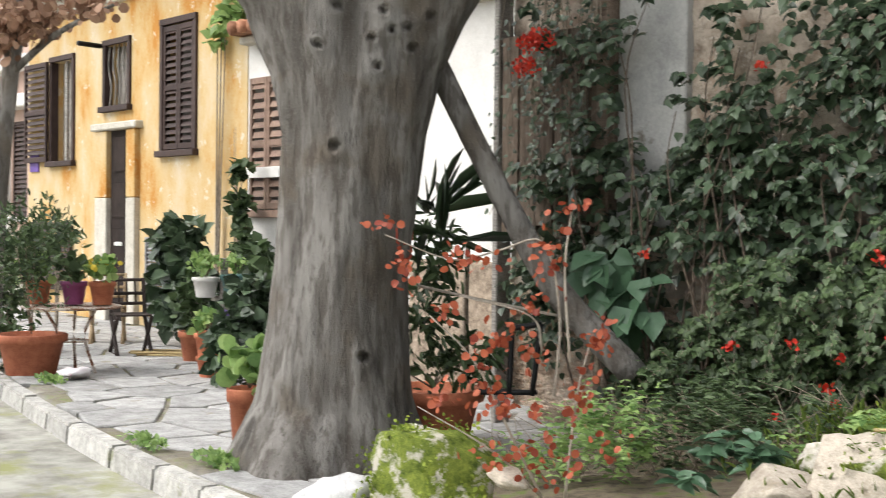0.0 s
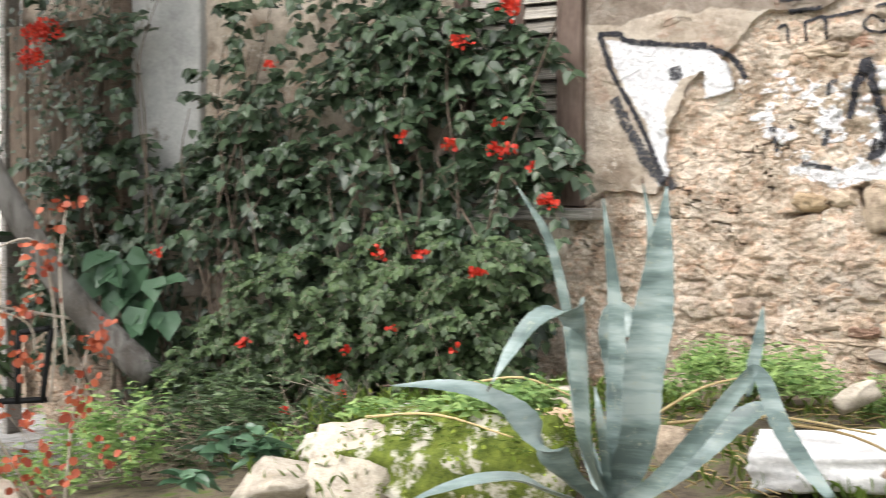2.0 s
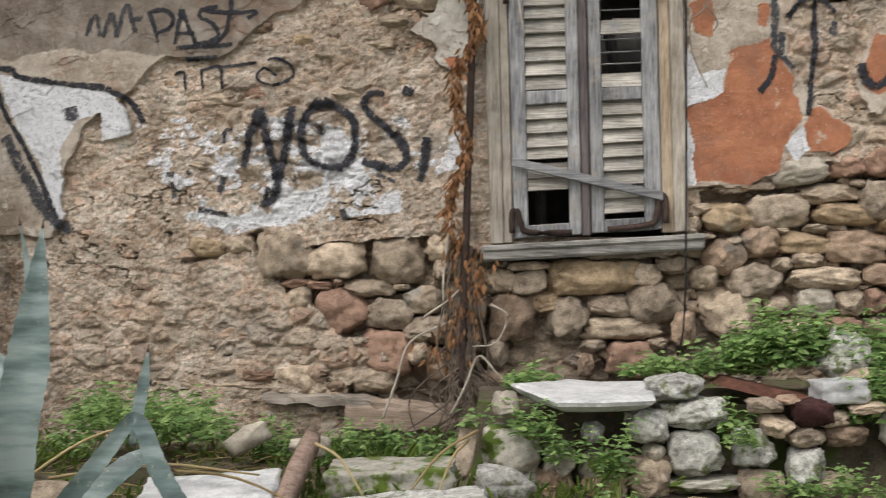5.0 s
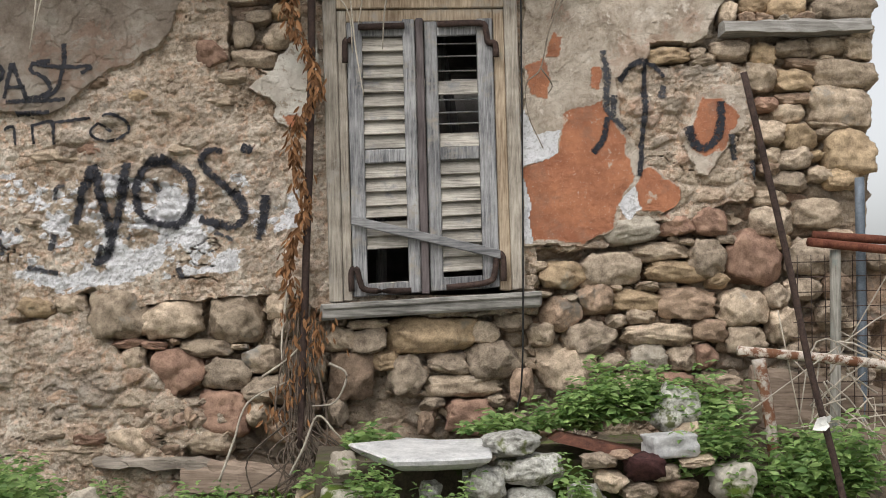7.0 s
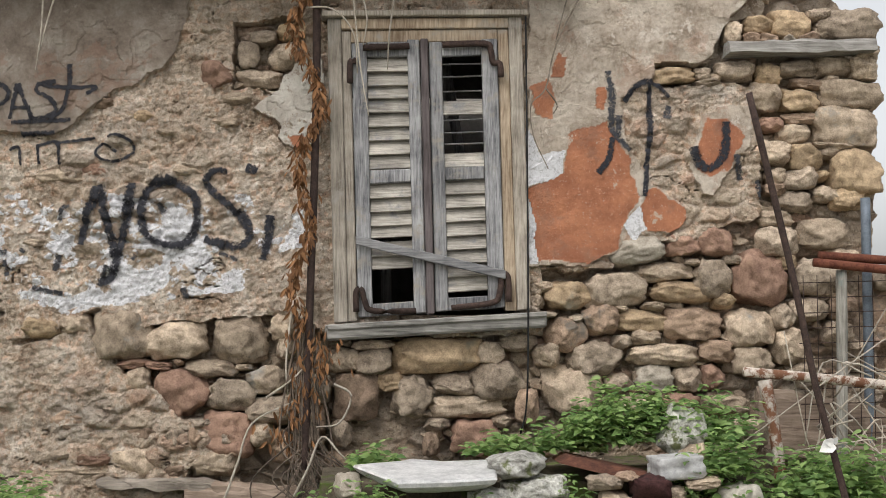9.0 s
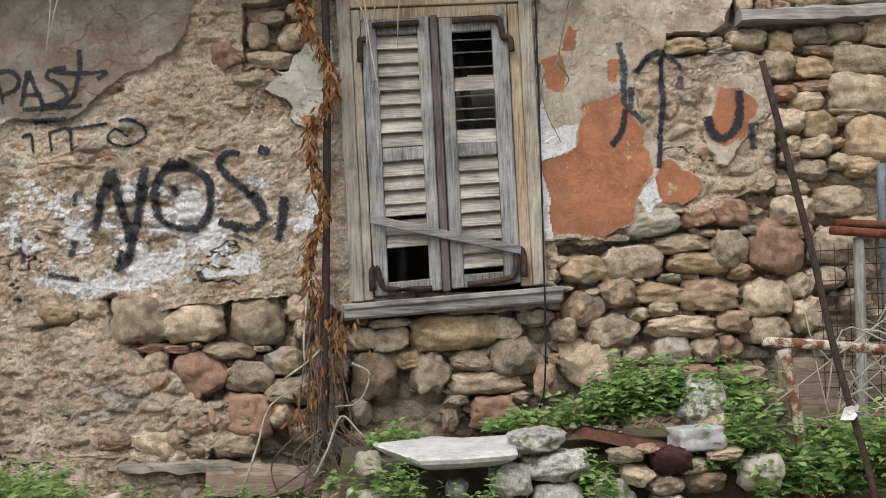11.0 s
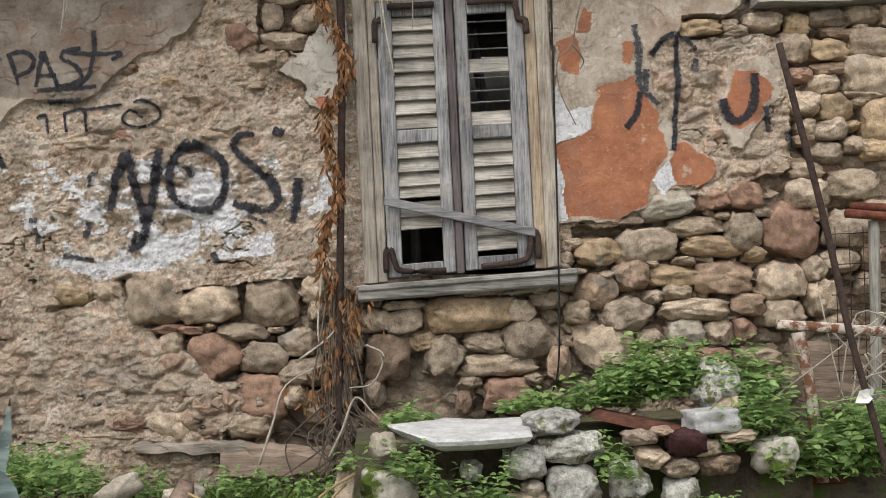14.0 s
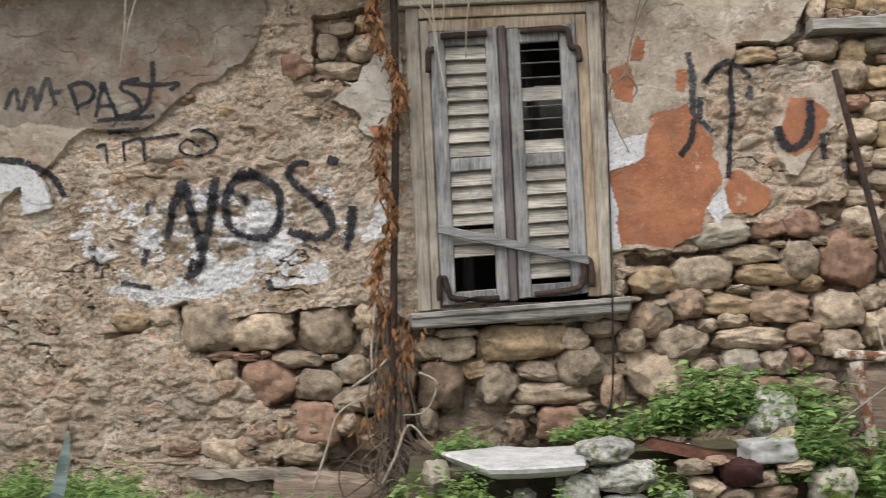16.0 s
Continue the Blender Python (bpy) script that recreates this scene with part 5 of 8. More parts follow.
# marble slabs, stones and broken timber of the terrace edge
def marble_slab():
    """A broken slab tipped a little towards the street: its top outline, a ragged rim and an undercut."""
    top = [Vector(c) for c in [(0.26, 6.2, 1.079), (0.363, 6.04, 1.054), (0.46, 5.93, 1.026), (0.685, 5.93, 1.028), (0.918, 5.98, 1.035), (0.932, 6.2, 1.06), (0.909, 6.42, 1.079), (0.693, 6.42, 1.073), (0.537, 6.5, 1.079), (0.493, 6.4, 1.079)]]
    mid = sum(top, Vector()) / len(top)
    rings = []
    for shrink, drop in ((0.03, -0.004), (0.0, 0.006), (0.05, 0.026), (0.16, 0.05), (0.34, 0.068)):
        ring = []
        for i, c in enumerate(top):
            for u in (0.0, 0.33, 0.66):
                p = c.lerp(top[(i + 1) % len(top)], u)
                p = p.lerp(mid, shrink + 0.035 * noise.noise(p * 9 + Vector((0, 0, drop * 40))))
                ring.append(p - Vector((0, 0, drop)))
        rings.append(ring)
    n = len(rings[0])
    verts = [p for ring in rings for p in ring]
    faces = [tuple(range(n))] + [(r * n + k, r * n + n + k, r * n + n + (k + 1) % n, r * n + (k + 1) % n) for r in range(4) for k in range(n)] + [tuple(range(5 * n - 1, 4 * n - 1, -1))]
    return tagged(new("marble_slab", mesh_of("marble_slab", verts, faces, MARBLE)), "broken white marble slab lying on the rubble edge", "slab")


marble_slab()
RUBBLE = [   # x, z, width, height, kind
    (1.027, 1.077, 0.274, 0.117, 'L'), (1.115, 0.956, 0.317, 0.153, 'L'), (0.897, 0.895, 0.202, 0.152, 'L'), (1.125, 0.769, 0.253, 0.224, 'L'),
    (0.932, 0.771, 0.104, 0.084, 'W'), (0.897, 0.656, 0.202, 0.154, 2), (0.235, 0.987, 0.123, 0.119, 'W'), (0.263, 0.78, 0.273, 0.227, 'M'),
    (0.262, 0.587, 0.307, 0.196, 'L'), (1.169, 0.617, 0.377, 0.083, 'M'), (0.643, 0.857, 0.105, 0.097, 'L'), (0.495, 0.727, 0.151, 0.146, 'M'),
    (0.684, 0.688, 0.2, 0.159, 'M'), (1.44, 0.994, 0.152, 0.078, 2), (1.485, 0.902, 0.143, 0.104, 0), (1.729, 0.936, 0.182, 0.072, 2),
    (1.905, 0.988, 0.172, 0.062, 0), (1.804, 0.861, 0.207, 0.105, 4), (2.076, 0.893, 0.198, 0.181, 'M'), (1.617, 0.858, 0.174, 0.09, 2),
    (1.53, 1.02, 0.094, 0.049, 4),
]
RUBBLE_LOW = [
    (0.265, 0.593, 0.301, 0.172, 'L'), (0.901, 0.653, 0.207, 0.207, 0), (0.694, 0.624, 0.207, 0.13, 4), (1.415, 0.607, 0.204, 0.181, 2),
    (1.746, 0.611, 0.228, 0.154, 2), (0.46, 0.621, 0.182, 0.156, 4), (1.62, 0.72, 0.178, 0.18, 'L'), (1.38, 0.79, 0.186, 0.183, 'L'),
]
KINDS = {"L": (LICHEN, "pale stone spotted with lichen in the rubble edge"), "W": (STONE[5], "whitish stone in the rubble edge"), "M": (MOSSY, "dark mossy stone in the rubble edge")}
for n, (x, z, w, h, c) in enumerate(RUBBLE + RUBBLE_LOW):
    mat, label = KINDS.get(c) or (STONE[c], "rough brown stone in the rubble edge" if c in (0, 4) else "grey weathered stone in the rubble edge")
    ob = new("rubble_stone", wall_stone_mesh(200 + n, mat))
    deep = max(0.2, 0.8 * w)
    ob.matrix_basis = pose(x, 6.04 + deep / 2 + 0.04 * random.random(), z, random.uniform(-5, 5), random.uniform(-5, 5), random.uniform(-10, 10)) @ Matrix.Diagonal((w * 1.06, deep, h * 1.08, 1))
    tagged(ob, label, "stone", "rubble stones")
bank = new("rubble_core", mesh_of("rubble_core", [(0.05, 6.28, 0.3), (2.3, 6.28, 0.3), (2.3, 6.34, 0.98), (0.1, 6.34, 0.98), (0.05, 6.75, 0.3), (2.3, 6.75, 0.3), (2.3, 6.75, 1.02), (0.1, 6.75, 1.02)], [(0, 1, 2, 3), (3, 2, 6, 7), (4, 0, 3, 7), (1, 5, 6, 2)], EARTH))
tagged(bank, "dark earth packed behind the rubble edge", "earth", kind="structure")


def block(label, p, w, d, h, mat, turn=(0, 0, 0)):
    """A squared, chipped block of stone."""
    bm = bmesh.new()
    bmesh.ops.create_cube(bm, size=1)
    bmesh.ops.subdivide_edges(bm, edges=bm.edges[:], cuts=9, use_grid_fill=True)
    off = Vector((p[0] * 7, p[1] * 5, 0))
    for v in bm.verts:
        r_ = (abs(v.co.x * 2) ** 12 + abs(v.co.y * 2) ** 12 + abs(v.co.z * 2) ** 12) ** (-1 / 12)
        q = v.co * (0.5 + 0.5 * r_)
        v.co = q + v.co.normalized() * (0.07 * noise.noise(q * 2.5 + off) + 0.05 * noise.noise(q * 7 + off) + 0.03 * noise.noise(q * 15 + off))
    me = bpy.data.meshes.new("stone_block")
    bm.to_mesh(me)
    bm.free()
    me.materials.append(mat)
    me.shade_smooth()
    ob = new("stone_block", me)
    ob.matrix_basis = pose(p[0], p[1], p[2], *turn) @ Matrix.Diagonal((w, d, h, 1))
    return tagged(ob, label, "stone", "rubble stones")


def rock(label, p, w, d, h, mat, seed, turn=(0, 0, 0), sub=3):
    return loose_rock("stone", label, p[0], p[1], p[2], w, d, h, mat, seed, turn, sub)


block("squared white stone on the rubble edge", (1.781, 6.2, 1.060), 0.216, 0.2, 0.108, MARBLE, (0, -3, 8))
boulder = new("stone", wall_stone_mesh(311, LICHEN, 0.05))
boulder.matrix_basis = pose(1.88, 6.47, 1.21, 8, 24, 20) @ Matrix.Diagonal((0.2, 0.2, 0.27, 1))
tagged(boulder, "whitish angular boulder among the weeds by the wall", "stone", "rubble stones")
rock("reddish boulder behind the weeds by the wall", (1.93, 6.4, 1.1), 0.17, 0.16, 0.14, STONE[0], 32, (0, 30, 0))
rock("grey boulder at the foot of the wall", (2.26, 6.65, 1.17), 0.24, 0.2, 0.18, STONE[2], 33)
rock("white stone half hidden in weeds", (-1.02, 6.3, 0.79), 0.22, 0.15, 0.13, STONE[5], 34, (0, -20, 0))
rock("white stone half hidden in weeds", (-0.69, 6.2, 0.78), 0.2, 0.15, 0.1, STONE[5], 35)
rock("tall pointed grey stone standing on edge", (0.06, 6.05, 0.81), 0.1, 0.1, 0.3, STONE[2], 36, (0, 12, 0))
block("white marble block lying in dry straw", (-0.94, 5.25, 0.67), 0.54, 0.36, 0.16, MARBLE, (8, -4, 6))
block("long mossy stone block in the weeds", (-0.25, 5.7, 0.71), 0.54, 0.3, 0.13, MOSSY, (4, -2, 3))
block("pale lichen block at the terrace edge", (-0.16, 5, 0.65), 0.66, 0.3, 0.18, LICHEN, (6, -5, 4))
rock("mossy low boulder beside the agave", (-2.37, 4.9, 0.62), 1.2, 0.6, 0.42, MOSS, 41, (0, -3, 6))
rock("reddish-white boulder under the moss", (-2.78, 4.65, 0.56), 0.42, 0.34, 0.42, STONE[5], 42, (0, 8, 0))
rock("cream white stone at the garden edge", (-3.12, 4.5, 0.49), 0.4, 0.3, 0.22, STONE[5], 43)
rock("white chips of stone behind the agave", (-2.21, 5.6, 0.78), 0.16, 0.12, 0.14, STONE[5], 44)
rock("tan stone behind the agave", (-2.21, 5.4, 0.71), 0.3, 0.2, 0.14, STONE[1], 45)
rock("tan stone behind the agave", (-1.61, 5.2, 0.68), 0.2, 0.16, 0.16, STONE[0], 46)
rock("boulder covered with bright moss and white lichen", (-4.54, 3.85, 0.36), 0.62, 0.5, 0.58, MOSS, 47, (0, 4, 20))
rock("white stone slab leaning at the kerb", (-4.93, 3.55, 0.28), 0.5, 0.3, 0.2, MARBLE, 48, (0, -16, 30), 2)
rock("white chips of stone below the red shrub", (-4.03, 3.84, 0.47), 0.2, 0.16, 0.12, STONE[5], 49)
rock("pale boulder with moss on top", (-2.93, 4.83, 0.55), 0.42, 0.36, 0.3, MOSSY, 51)
for n, (p, s, c) in enumerate((((-2.65, 5.3, 0.65), 0.22, 5), ((-2.87, 5.2, 0.68), 0.2, 5), ((0.25, 5.6, 0.71), 0.2, 5))):
    rock("rough field stone among weeds", p, s * 1.3, s, s * 0.9, LICHEN if c == 5 else STONE[c], 55 + n)
tagged(new("split_log", tube("split_log", [(-0.644, 5.95, 0.845), (-0.643, 5.5, 0.752), (-0.646, 5.1, 0.66)], [0.05, 0.052, 0.05], mottled("pinkish_wood", (0.16, 0.1, 0.075), (0.42, 0.31, 0.25), 24, 0.9, 0, 110, 0.8), 5, 0.1)), "reddish weathered fence post lying on the stones", "timber")
tagged(new("rusty_sheet", hull_mesh("rusty_sheet", [(1.23, 6.2, 1.08), (1.44, 6.16, 1.03), (1.63, 6.2, 0.98), (1.69, 6.24, 1.02), (1.29, 6.24, 1.11)], 0.3, mottled("dark_rust", (0.035, 0.014, 0.01), (0.13, 0.055, 0.035), 16, 0.9, 0.1, 120, 0.6), 0.003)), "rust-red metal sheet lying over the stones", "scrap metal")
tagged(new("rag", rock_mesh("rag", 77, mottled("maroon_rag", (0.02, 0.008, 0.008), (0.075, 0.03, 0.028), 40, 0.95), 2, 2, 0.5)), "dark maroon frayed rag on the stones", "rag").matrix_basis = Matrix.Translation((1.63, 6.08, 0.97)) @ Matrix.Diagonal((0.2, 0.14, 0.14, 1))


# ---- rusty rails and fence beside the wall's broken end ----
def pipe_frame():
    g = thing("pipe_frame", "rusty pipe frame with peeling white paint", "frame", at=(2.3, 6.4, 0.8))
    part("rail", tube("rail", [(2.18, 6.4, 1.5), (2.53, 6.4, 1.47), (3.1, 6.4, 1.41)], [0.026], PEELED, 10), g)
    part("post", tube("post", [(2.28, 6.39, 1.46), (2.33, 6.38, 1.14), (2.36, 6.36, 0.73)], [0.036, 0.03, 0.036], PEELED, 8), g)
    part("foot", tube("foot", [(2.27, 6.36, 0.75), (2.49, 6.42, 0.74)], [0.03], RUST_RED, 10), g)


def wire_fence():
    g = thing("wire_fence", "wire mesh fence with old posts and rusty pipes", "fence", at=(2.8, 6.75, 0.9))
    part("post", tube("post", [(2.8, 6.7, 2.02), (2.79, 6.7, 1.52), (2.77, 6.7, 0.94)], [0.029], wood("mossy_post", (0.13, 0.12, 0.1), (0.4, 0.38, 0.34), "Z", stain=(0.16, 0.2, 0.19)), 7, 0.1), g, "pale flaking post")
    part("post", tube("post", [(3, 6.85, 2.42), (2.99, 6.85, 1.45), (2.98, 6.85, 0.92)], [0.026], BLUE_POST, 9), g, "blue-grey steel post")
    for a, b in (((2.69, 6.72, 2.1), (3.27, 6.72, 2.06)), ((2.64, 6.66, 2.06), (3.24, 6.66, 2))):
        part("pipe", tube("pipe", [a, b], [0.024], RUST_RED, 10), g)
    for k in range(9):
        x = 2.62 + k * 0.075
        part("wire", tube("wire", [(x, 6.8, 0.95), (x + 0.01, 6.8, 2.0)], [0.0025], RUST, 4), g)
    for k in range(13):
        z = 1.0 + k * 0.08
        part("wire", tube("wire", [(2.6, 6.8, z), (3.4, 6.8, z + 0.02)], [0.0025], RUST, 4), g)


pipe_frame()
wire_fence()


def low_wall():
    """The broken stub of wall that runs on behind the fence, with stones lying on its ragged top."""
    g = thing("low_wall", "low dark rubble wall running on behind the wire fence", "wall", kind="structure", at=(3.9, 7.4, 0))
    xs, zs = np.linspace(2.86, 5.2, 60), np.linspace(0.0, 1.0, 50)
    verts, faces = [], []
    for x in xs:
        top = 2.12 - 0.12 * (x - 2.9) + 0.14 * float(fbm(np.array(x * 3), np.array(0.0), 17))
        for k in zs:
            z = -0.1 + k * (top + 0.1)
            out = 0.12 * float(fbm(np.array(x * 5), np.array(z * 7), 18)) + 0.06 * float(fbm(np.array(x * 14), np.array(z * 17), 19))
            verts.append((x, 7.3 - out, z))
        verts.append((x, 7.7, top))
    m = len(zs) + 1
    faces = [(i * m + j, i * m + m + j, i * m + m + j + 1, i * m + j + 1) for i in range(len(xs) - 1) for j in range(m - 1)]
    part("rubble_face", mesh_of("rubble_face", verts, faces, STONE[4]), g)
    for k in range(16):
        ob = part("stone", shapes[(0, 2, 4)[k % 3]][k % 9], g)
        w = random.uniform(0.14, 0.26)
        ob.matrix_basis = Matrix.Translation((-3.9, -7.4, 0)) @ pose(2.95 + 0.32 * (k % 7) + random.uniform(-0.05, 0.05), 7.26, 2.0 - 0.26 * (k // 7) - random.uniform(0, 0.08), 0, random.uniform(-8, 8), 0) @ Matrix.Diagonal((w, 0.18, w * 0.6, 1))
        ob.matrix_parent_inverse = Matrix()


low_wall()
tagged(new("leaning_rod", tube("leaning_rod", [(2.1, 5.95, 2.8), (2.27, 5.92, 1.97), (2.36, 5.9, 1.45), (2.48, 5.88, 0.92), (2.54, 5.86, 0.52)], [0.017], RUST, 8)), "long dark rusty iron rod leaning out of the weeds", "rod")
tagged(new("tied_rag", leaf_mesh("tied_rag", [(2.42, 5.86, 1.19)] * 3, [(-1, 0, -0.6), (-0.6, -0.2, 0.1), (0.3, 0, 0.4)], [(0, -1, 0.3), (0, -1, 0), (0.2, -1, 0)], [0.075, 0.05, 0.035], mottled("white_rag", (0.5, 0.5, 0.48), (0.75, 0.74, 0.7)), "heart")), "scrap of white cloth tied to the rod", "rag")
beam("old_plank", "wide grey-brown plank leaning at the wall's foot", (2.38, 6.85, 1.32), (3.29, 6.85, 1.15), 0.2, 0.05, OLD_BOARD)
beam("old_plank", "dark plank lying behind the fence", (2.39, 6.8, 1.16), (3.26, 6.8, 0.98), 0.14, 0.06, OLD_BOARD)
twigs = []
for k in range(22):
    a = Vector((rng.uniform(2.5, 3.1), rng.uniform(6.3, 6.6), rng.uniform(0.9, 1.6)))
    twigs.append(([a, a + Vector((rng.normal() * 0.15, 0.05, rng.normal() * 0.15)), a + Vector((rng.normal() * 0.3, 0, 0.3 * rng.normal() - 0.1))], [0.005, 0.003]))
tagged(new("brushwood", tubes("brushwood", twigs, PALE_TWIG)), "tangle of pale dry twigs at the fence", "twigs", kind="stuff")


# ---- weeds and straw ----
def weeds(label, blobs, size, mat=WEED_LEAF, shape="nettle", name="weeds"):
    """Upright stalks that thin out towards the edge of each patch, with pairs of leaves up the stalk."""
    P, U, N, S = [], [], [], []
    for x, y, z, rx, ry, rz, n in blobs:
        for _ in range(max(4, int(n * 0.28))):
            a, b = rng.uniform(-1, 1), rng.uniform(-1, 1)
            tall = 2.1 * rz * (1 - 0.6 * a * a) * rng.uniform(0.4, 1.25)
            foot = np.array([x + a * rx, y + b * ry, z - rz * 0.95])
            bend = np.array([0.25 * a + 0.25 * rng.normal(), -0.2 + 0.2 * rng.normal(), 0]) * tall
            turn = rng.uniform(0, 3.14)
            knots = max(3, int(tall / (size * 0.55)))
            for k in range(1, knots + 1):
                u = k / knots
                p = foot + bend * u * u + np.array([0, 0, tall * u])
                for side in (0, math.pi):
                    g = turn + side + rng.normal() * 0.35
                    out = np.array([math.cos(g), math.sin(g), 0.35 - 0.75 * rng.random()])
                    P.append(p)
                    U.append(out)
                    N.append(np.array([0.0, -0.25, 1.0]) + 0.35 * rng.normal(size=3))
                    S.append(size * (0.5 + 0.55 * math.sin(3.14 * min(u, 0.85))) * rng.uniform(0.7, 1.15))
                turn += 1.57
    ob = new(name, leaf_mesh(name, P, U, N, S, mat, shape))
    return tagged(ob, label, "weeds", kind="stuff")


def flat(blobs, y, deep):
    return [(x, y, z, rx, deep, rz, n) for x, z, rx, rz, n in blobs]


weeds("bright green nettles along the wall's foot", flat([
    (1.65, 1.26, 0.27, 0.13, 420), (1.31, 1.17, 0.2, 0.08, 200), (1.48, 1.22, 0.17, 0.1, 220), (1, 1.14, 0.17, 0.05, 140), (2.08, 1.24, 0.13, 0.13, 160),
    (0.38, 1.08, 0.11, 0.06, 120), (1.83, 1.28, 0.14, 0.08, 150),
], 6.55, 0.14), 0.06)
weeds("broad green leaves under the fence", flat([
    (2.4, 0.9, 0.33, 0.15, 500), (2.62, 0.98, 0.17, 0.16, 260), (1.96, 0.99, 0.17, 0.11, 170), (2.04, 1.1, 0.11, 0.11, 120),
], 6.3, 0.2), 0.065)
weeds("green weeds hanging over the rubble edge", flat([
    (0.35, 0.93, 0.1, 0.09, 80), (0.51, 0.81, 0.11, 0.08, 70), (0.74, 0.77, 0.08, 0.13, 60), (1.29, 0.9, 0.08, 0.09, 50), (1.52, 0.65, 0.2, 0.05, 80),
    (1.77, 0.66, 0.17, 0.07, 90), (0.12, 0.94, 0.08, 0.05, 40),
], 6.0, 0.08), 0.045)
weeds("bright green weeds at the base of the stone wall", flat([
    (-1.42, 0.85, 0.26, 0.12, 330), (-1.75, 0.89, 0.15, 0.1, 150), (-0.44, 0.71, 0.26, 0.11, 330), (-0.93, 0.75, 0.12, 0.1, 130), (-0.12, 0.73, 0.14, 0.07, 120),
    (-2.04, 0.71, 0.15, 0.06, 90), (-0.73, 0.72, 0.12, 0.06, 80),
], 6.55, 0.15), 0.05)
weeds("low green weeds between terrace stones", flat([
    (-0.8, 0.65, 0.15, 0.07, 100), (-0.3, 0.63, 0.15, 0.04, 60), (-0.06, 0.63, 0.14, 0.05, 60), (0.71, 0.65, 0.16, 0.05, 60), (-0.55, 0.58, 0.15, 0.05, 60),
], 5.6, 0.2), 0.045)
weeds("green weeds behind the agave", flat([
    (-1.57, 0.98, 0.16, 0.08, 170), (-1.27, 0.94, 0.21, 0.08, 220), (-1.71, 0.87, 0.11, 0.07, 80), (-2.51, 0.74, 0.25, 0.06, 160), (-2.8, 0.74, 0.19, 0.06, 120),
], 5.9, 0.2), 0.05)
weeds("fresh green seedlings at the garden edge", flat([
    (-4.5, 0.51, 0.32, 0.15, 160), (-4.79, 0.33, 0.37, 0.12, 150), (-4.3, 0.65, 0.23, 0.12, 90), (-2.65, 0.79, 0.31, 0.04, 220), (-2.26, 0.86, 0.26, 0.04, 200),
    (-2.13, 0.91, 0.15, 0.04, 120), (-3.26, 0.58, 0.19, 0.08, 60),
], 4.9, 0.2), 0.06)
weeds("dull green undergrowth below the climber", flat([
    (-4.45, 0.57, 0.36, 0.19, 170), (-4.05, 0.64, 0.34, 0.16, 150), (-4.62, 0.29, 0.33, 0.13, 120), (-3.67, 0.61, 0.25, 0.12, 120),
], 5.6, 0.3), 0.075, SMALL_LEAF, "lance")
weeds("pale broad-leaved plant at the garden edge", flat([
    (-3.42, 0.6, 0.19, 0.06, 26), (-3.52, 0.48, 0.13, 0.05, 14), (-3.29, 0.63, 0.09, 0.05, 10),
], 4.6, 0.1), 0.13, BIG_LEAF)
weeds("moss tufts on the low boulder", [(-2.34, 4.85, 0.75, 0.5, 0.25, 0.06, 700)], 0.045, GRASS, "blade", "moss_tufts")
straws = []
for p, q in (((-1.51, 5, 0.81), (-0.73, 5.2, 0.8)), ((-1.64, 5, 0.78), (-1.22, 5.4, 0.99)), ((-1.14, 5.3, 0.8), (-0.48, 5, 0.69)), ((-0.54, 5.4, 0.9), (-0.31, 5.2, 0.71)), ((0.09, 5.4, 0.92), (-0.03, 5.1, 0.71)), ((0.13, 5.4, 0.96), (-0.17, 5.2, 0.69)), ((-2.76, 4.7, 0.78), (-2.01, 4.6, 0.77)), ((-2.39, 5, 0.92), (-1.92, 5, 0.89))):
    a, b = Vector(p), Vector(q)
    straws.append(([a, (a + b) / 2 + Vector((0, 0, 0.05)), b], [0.007, 0.006, 0.004]))
tagged(new("dry_stalks", tubes("dry_stalks", straws, STRAW)), "long straw-coloured dry stalks over the stones", "twigs", kind="stuff")
litter = []
for _ in range(420):
    x, y = rng.uniform(-2.4, 1.0), rng.uniform(4.6, 6.6)
    z = float(ground_z(x, y)) + 0.015
    a = rng.uniform(0, 6.28)
    l = rng.uniform(0.06, 0.3)
    litter.append(([(x, y, z), (x + l / 2 * math.cos(a), y + l / 2 * math.sin(a), z + 0.03 * rng.random()), (x + l * math.cos(a), y + l * math.sin(a), z + 0.01)], [0.004, 0.003]))
tagged(new("straw_litter", tubes("straw_litter", litter, STRAW, 4, 0, 2)), "dry straw and twigs strewn on the soil", "litter", kind="stuff")
tagged(new("low_grass", clump_leaves("low_grass", [(rng.uniform(-3.5, 1.0), y, float(ground_z(-1.5, y)), 0.35, 0.25, 0.07, 70) for y in rng.uniform(4.5, 6.9, 55)], 0.09, GRASS, "blade", (0, -0.5, 0.9), (0, -0.2, 1), 0.5, 0.9)), "short green grass among the stones", "grass", kind="stuff")


# ---- agave ----
def agave_material():
    m, t, b = material("agave_skin", 0.4, 0, 0.5)
    p = world_place(t)
    mp = t.nodes.new("ShaderNodeMapping")
    mp.inputs["Scale"].default_value = (0.8, 0.8, 4.2)
    t.links.new(p, mp.inputs[0])
    band = noise_node(t, 3.0, 4, mp.outputs[0], 0.6)
    c = ramp(t, band, [(0.36, (0.06, 0.09, 0.085)), (0.47, (0.12, 0.165, 0.155)), (0.53, (0.17, 0.22, 0.21)), (0.62, (0.24, 0.29, 0.275))])
    c = mix(t, grey(t, noise_node(t, 30, 6, p, 0.8), 0.58, 0.66), c, (0.25, 0.27, 0.21))
    t.links.new(c, b.inputs["Base Color"])
    bump(t, b, noise_node(t, 60, 5, p, 0.7), 0.35, 0.004)
    return m


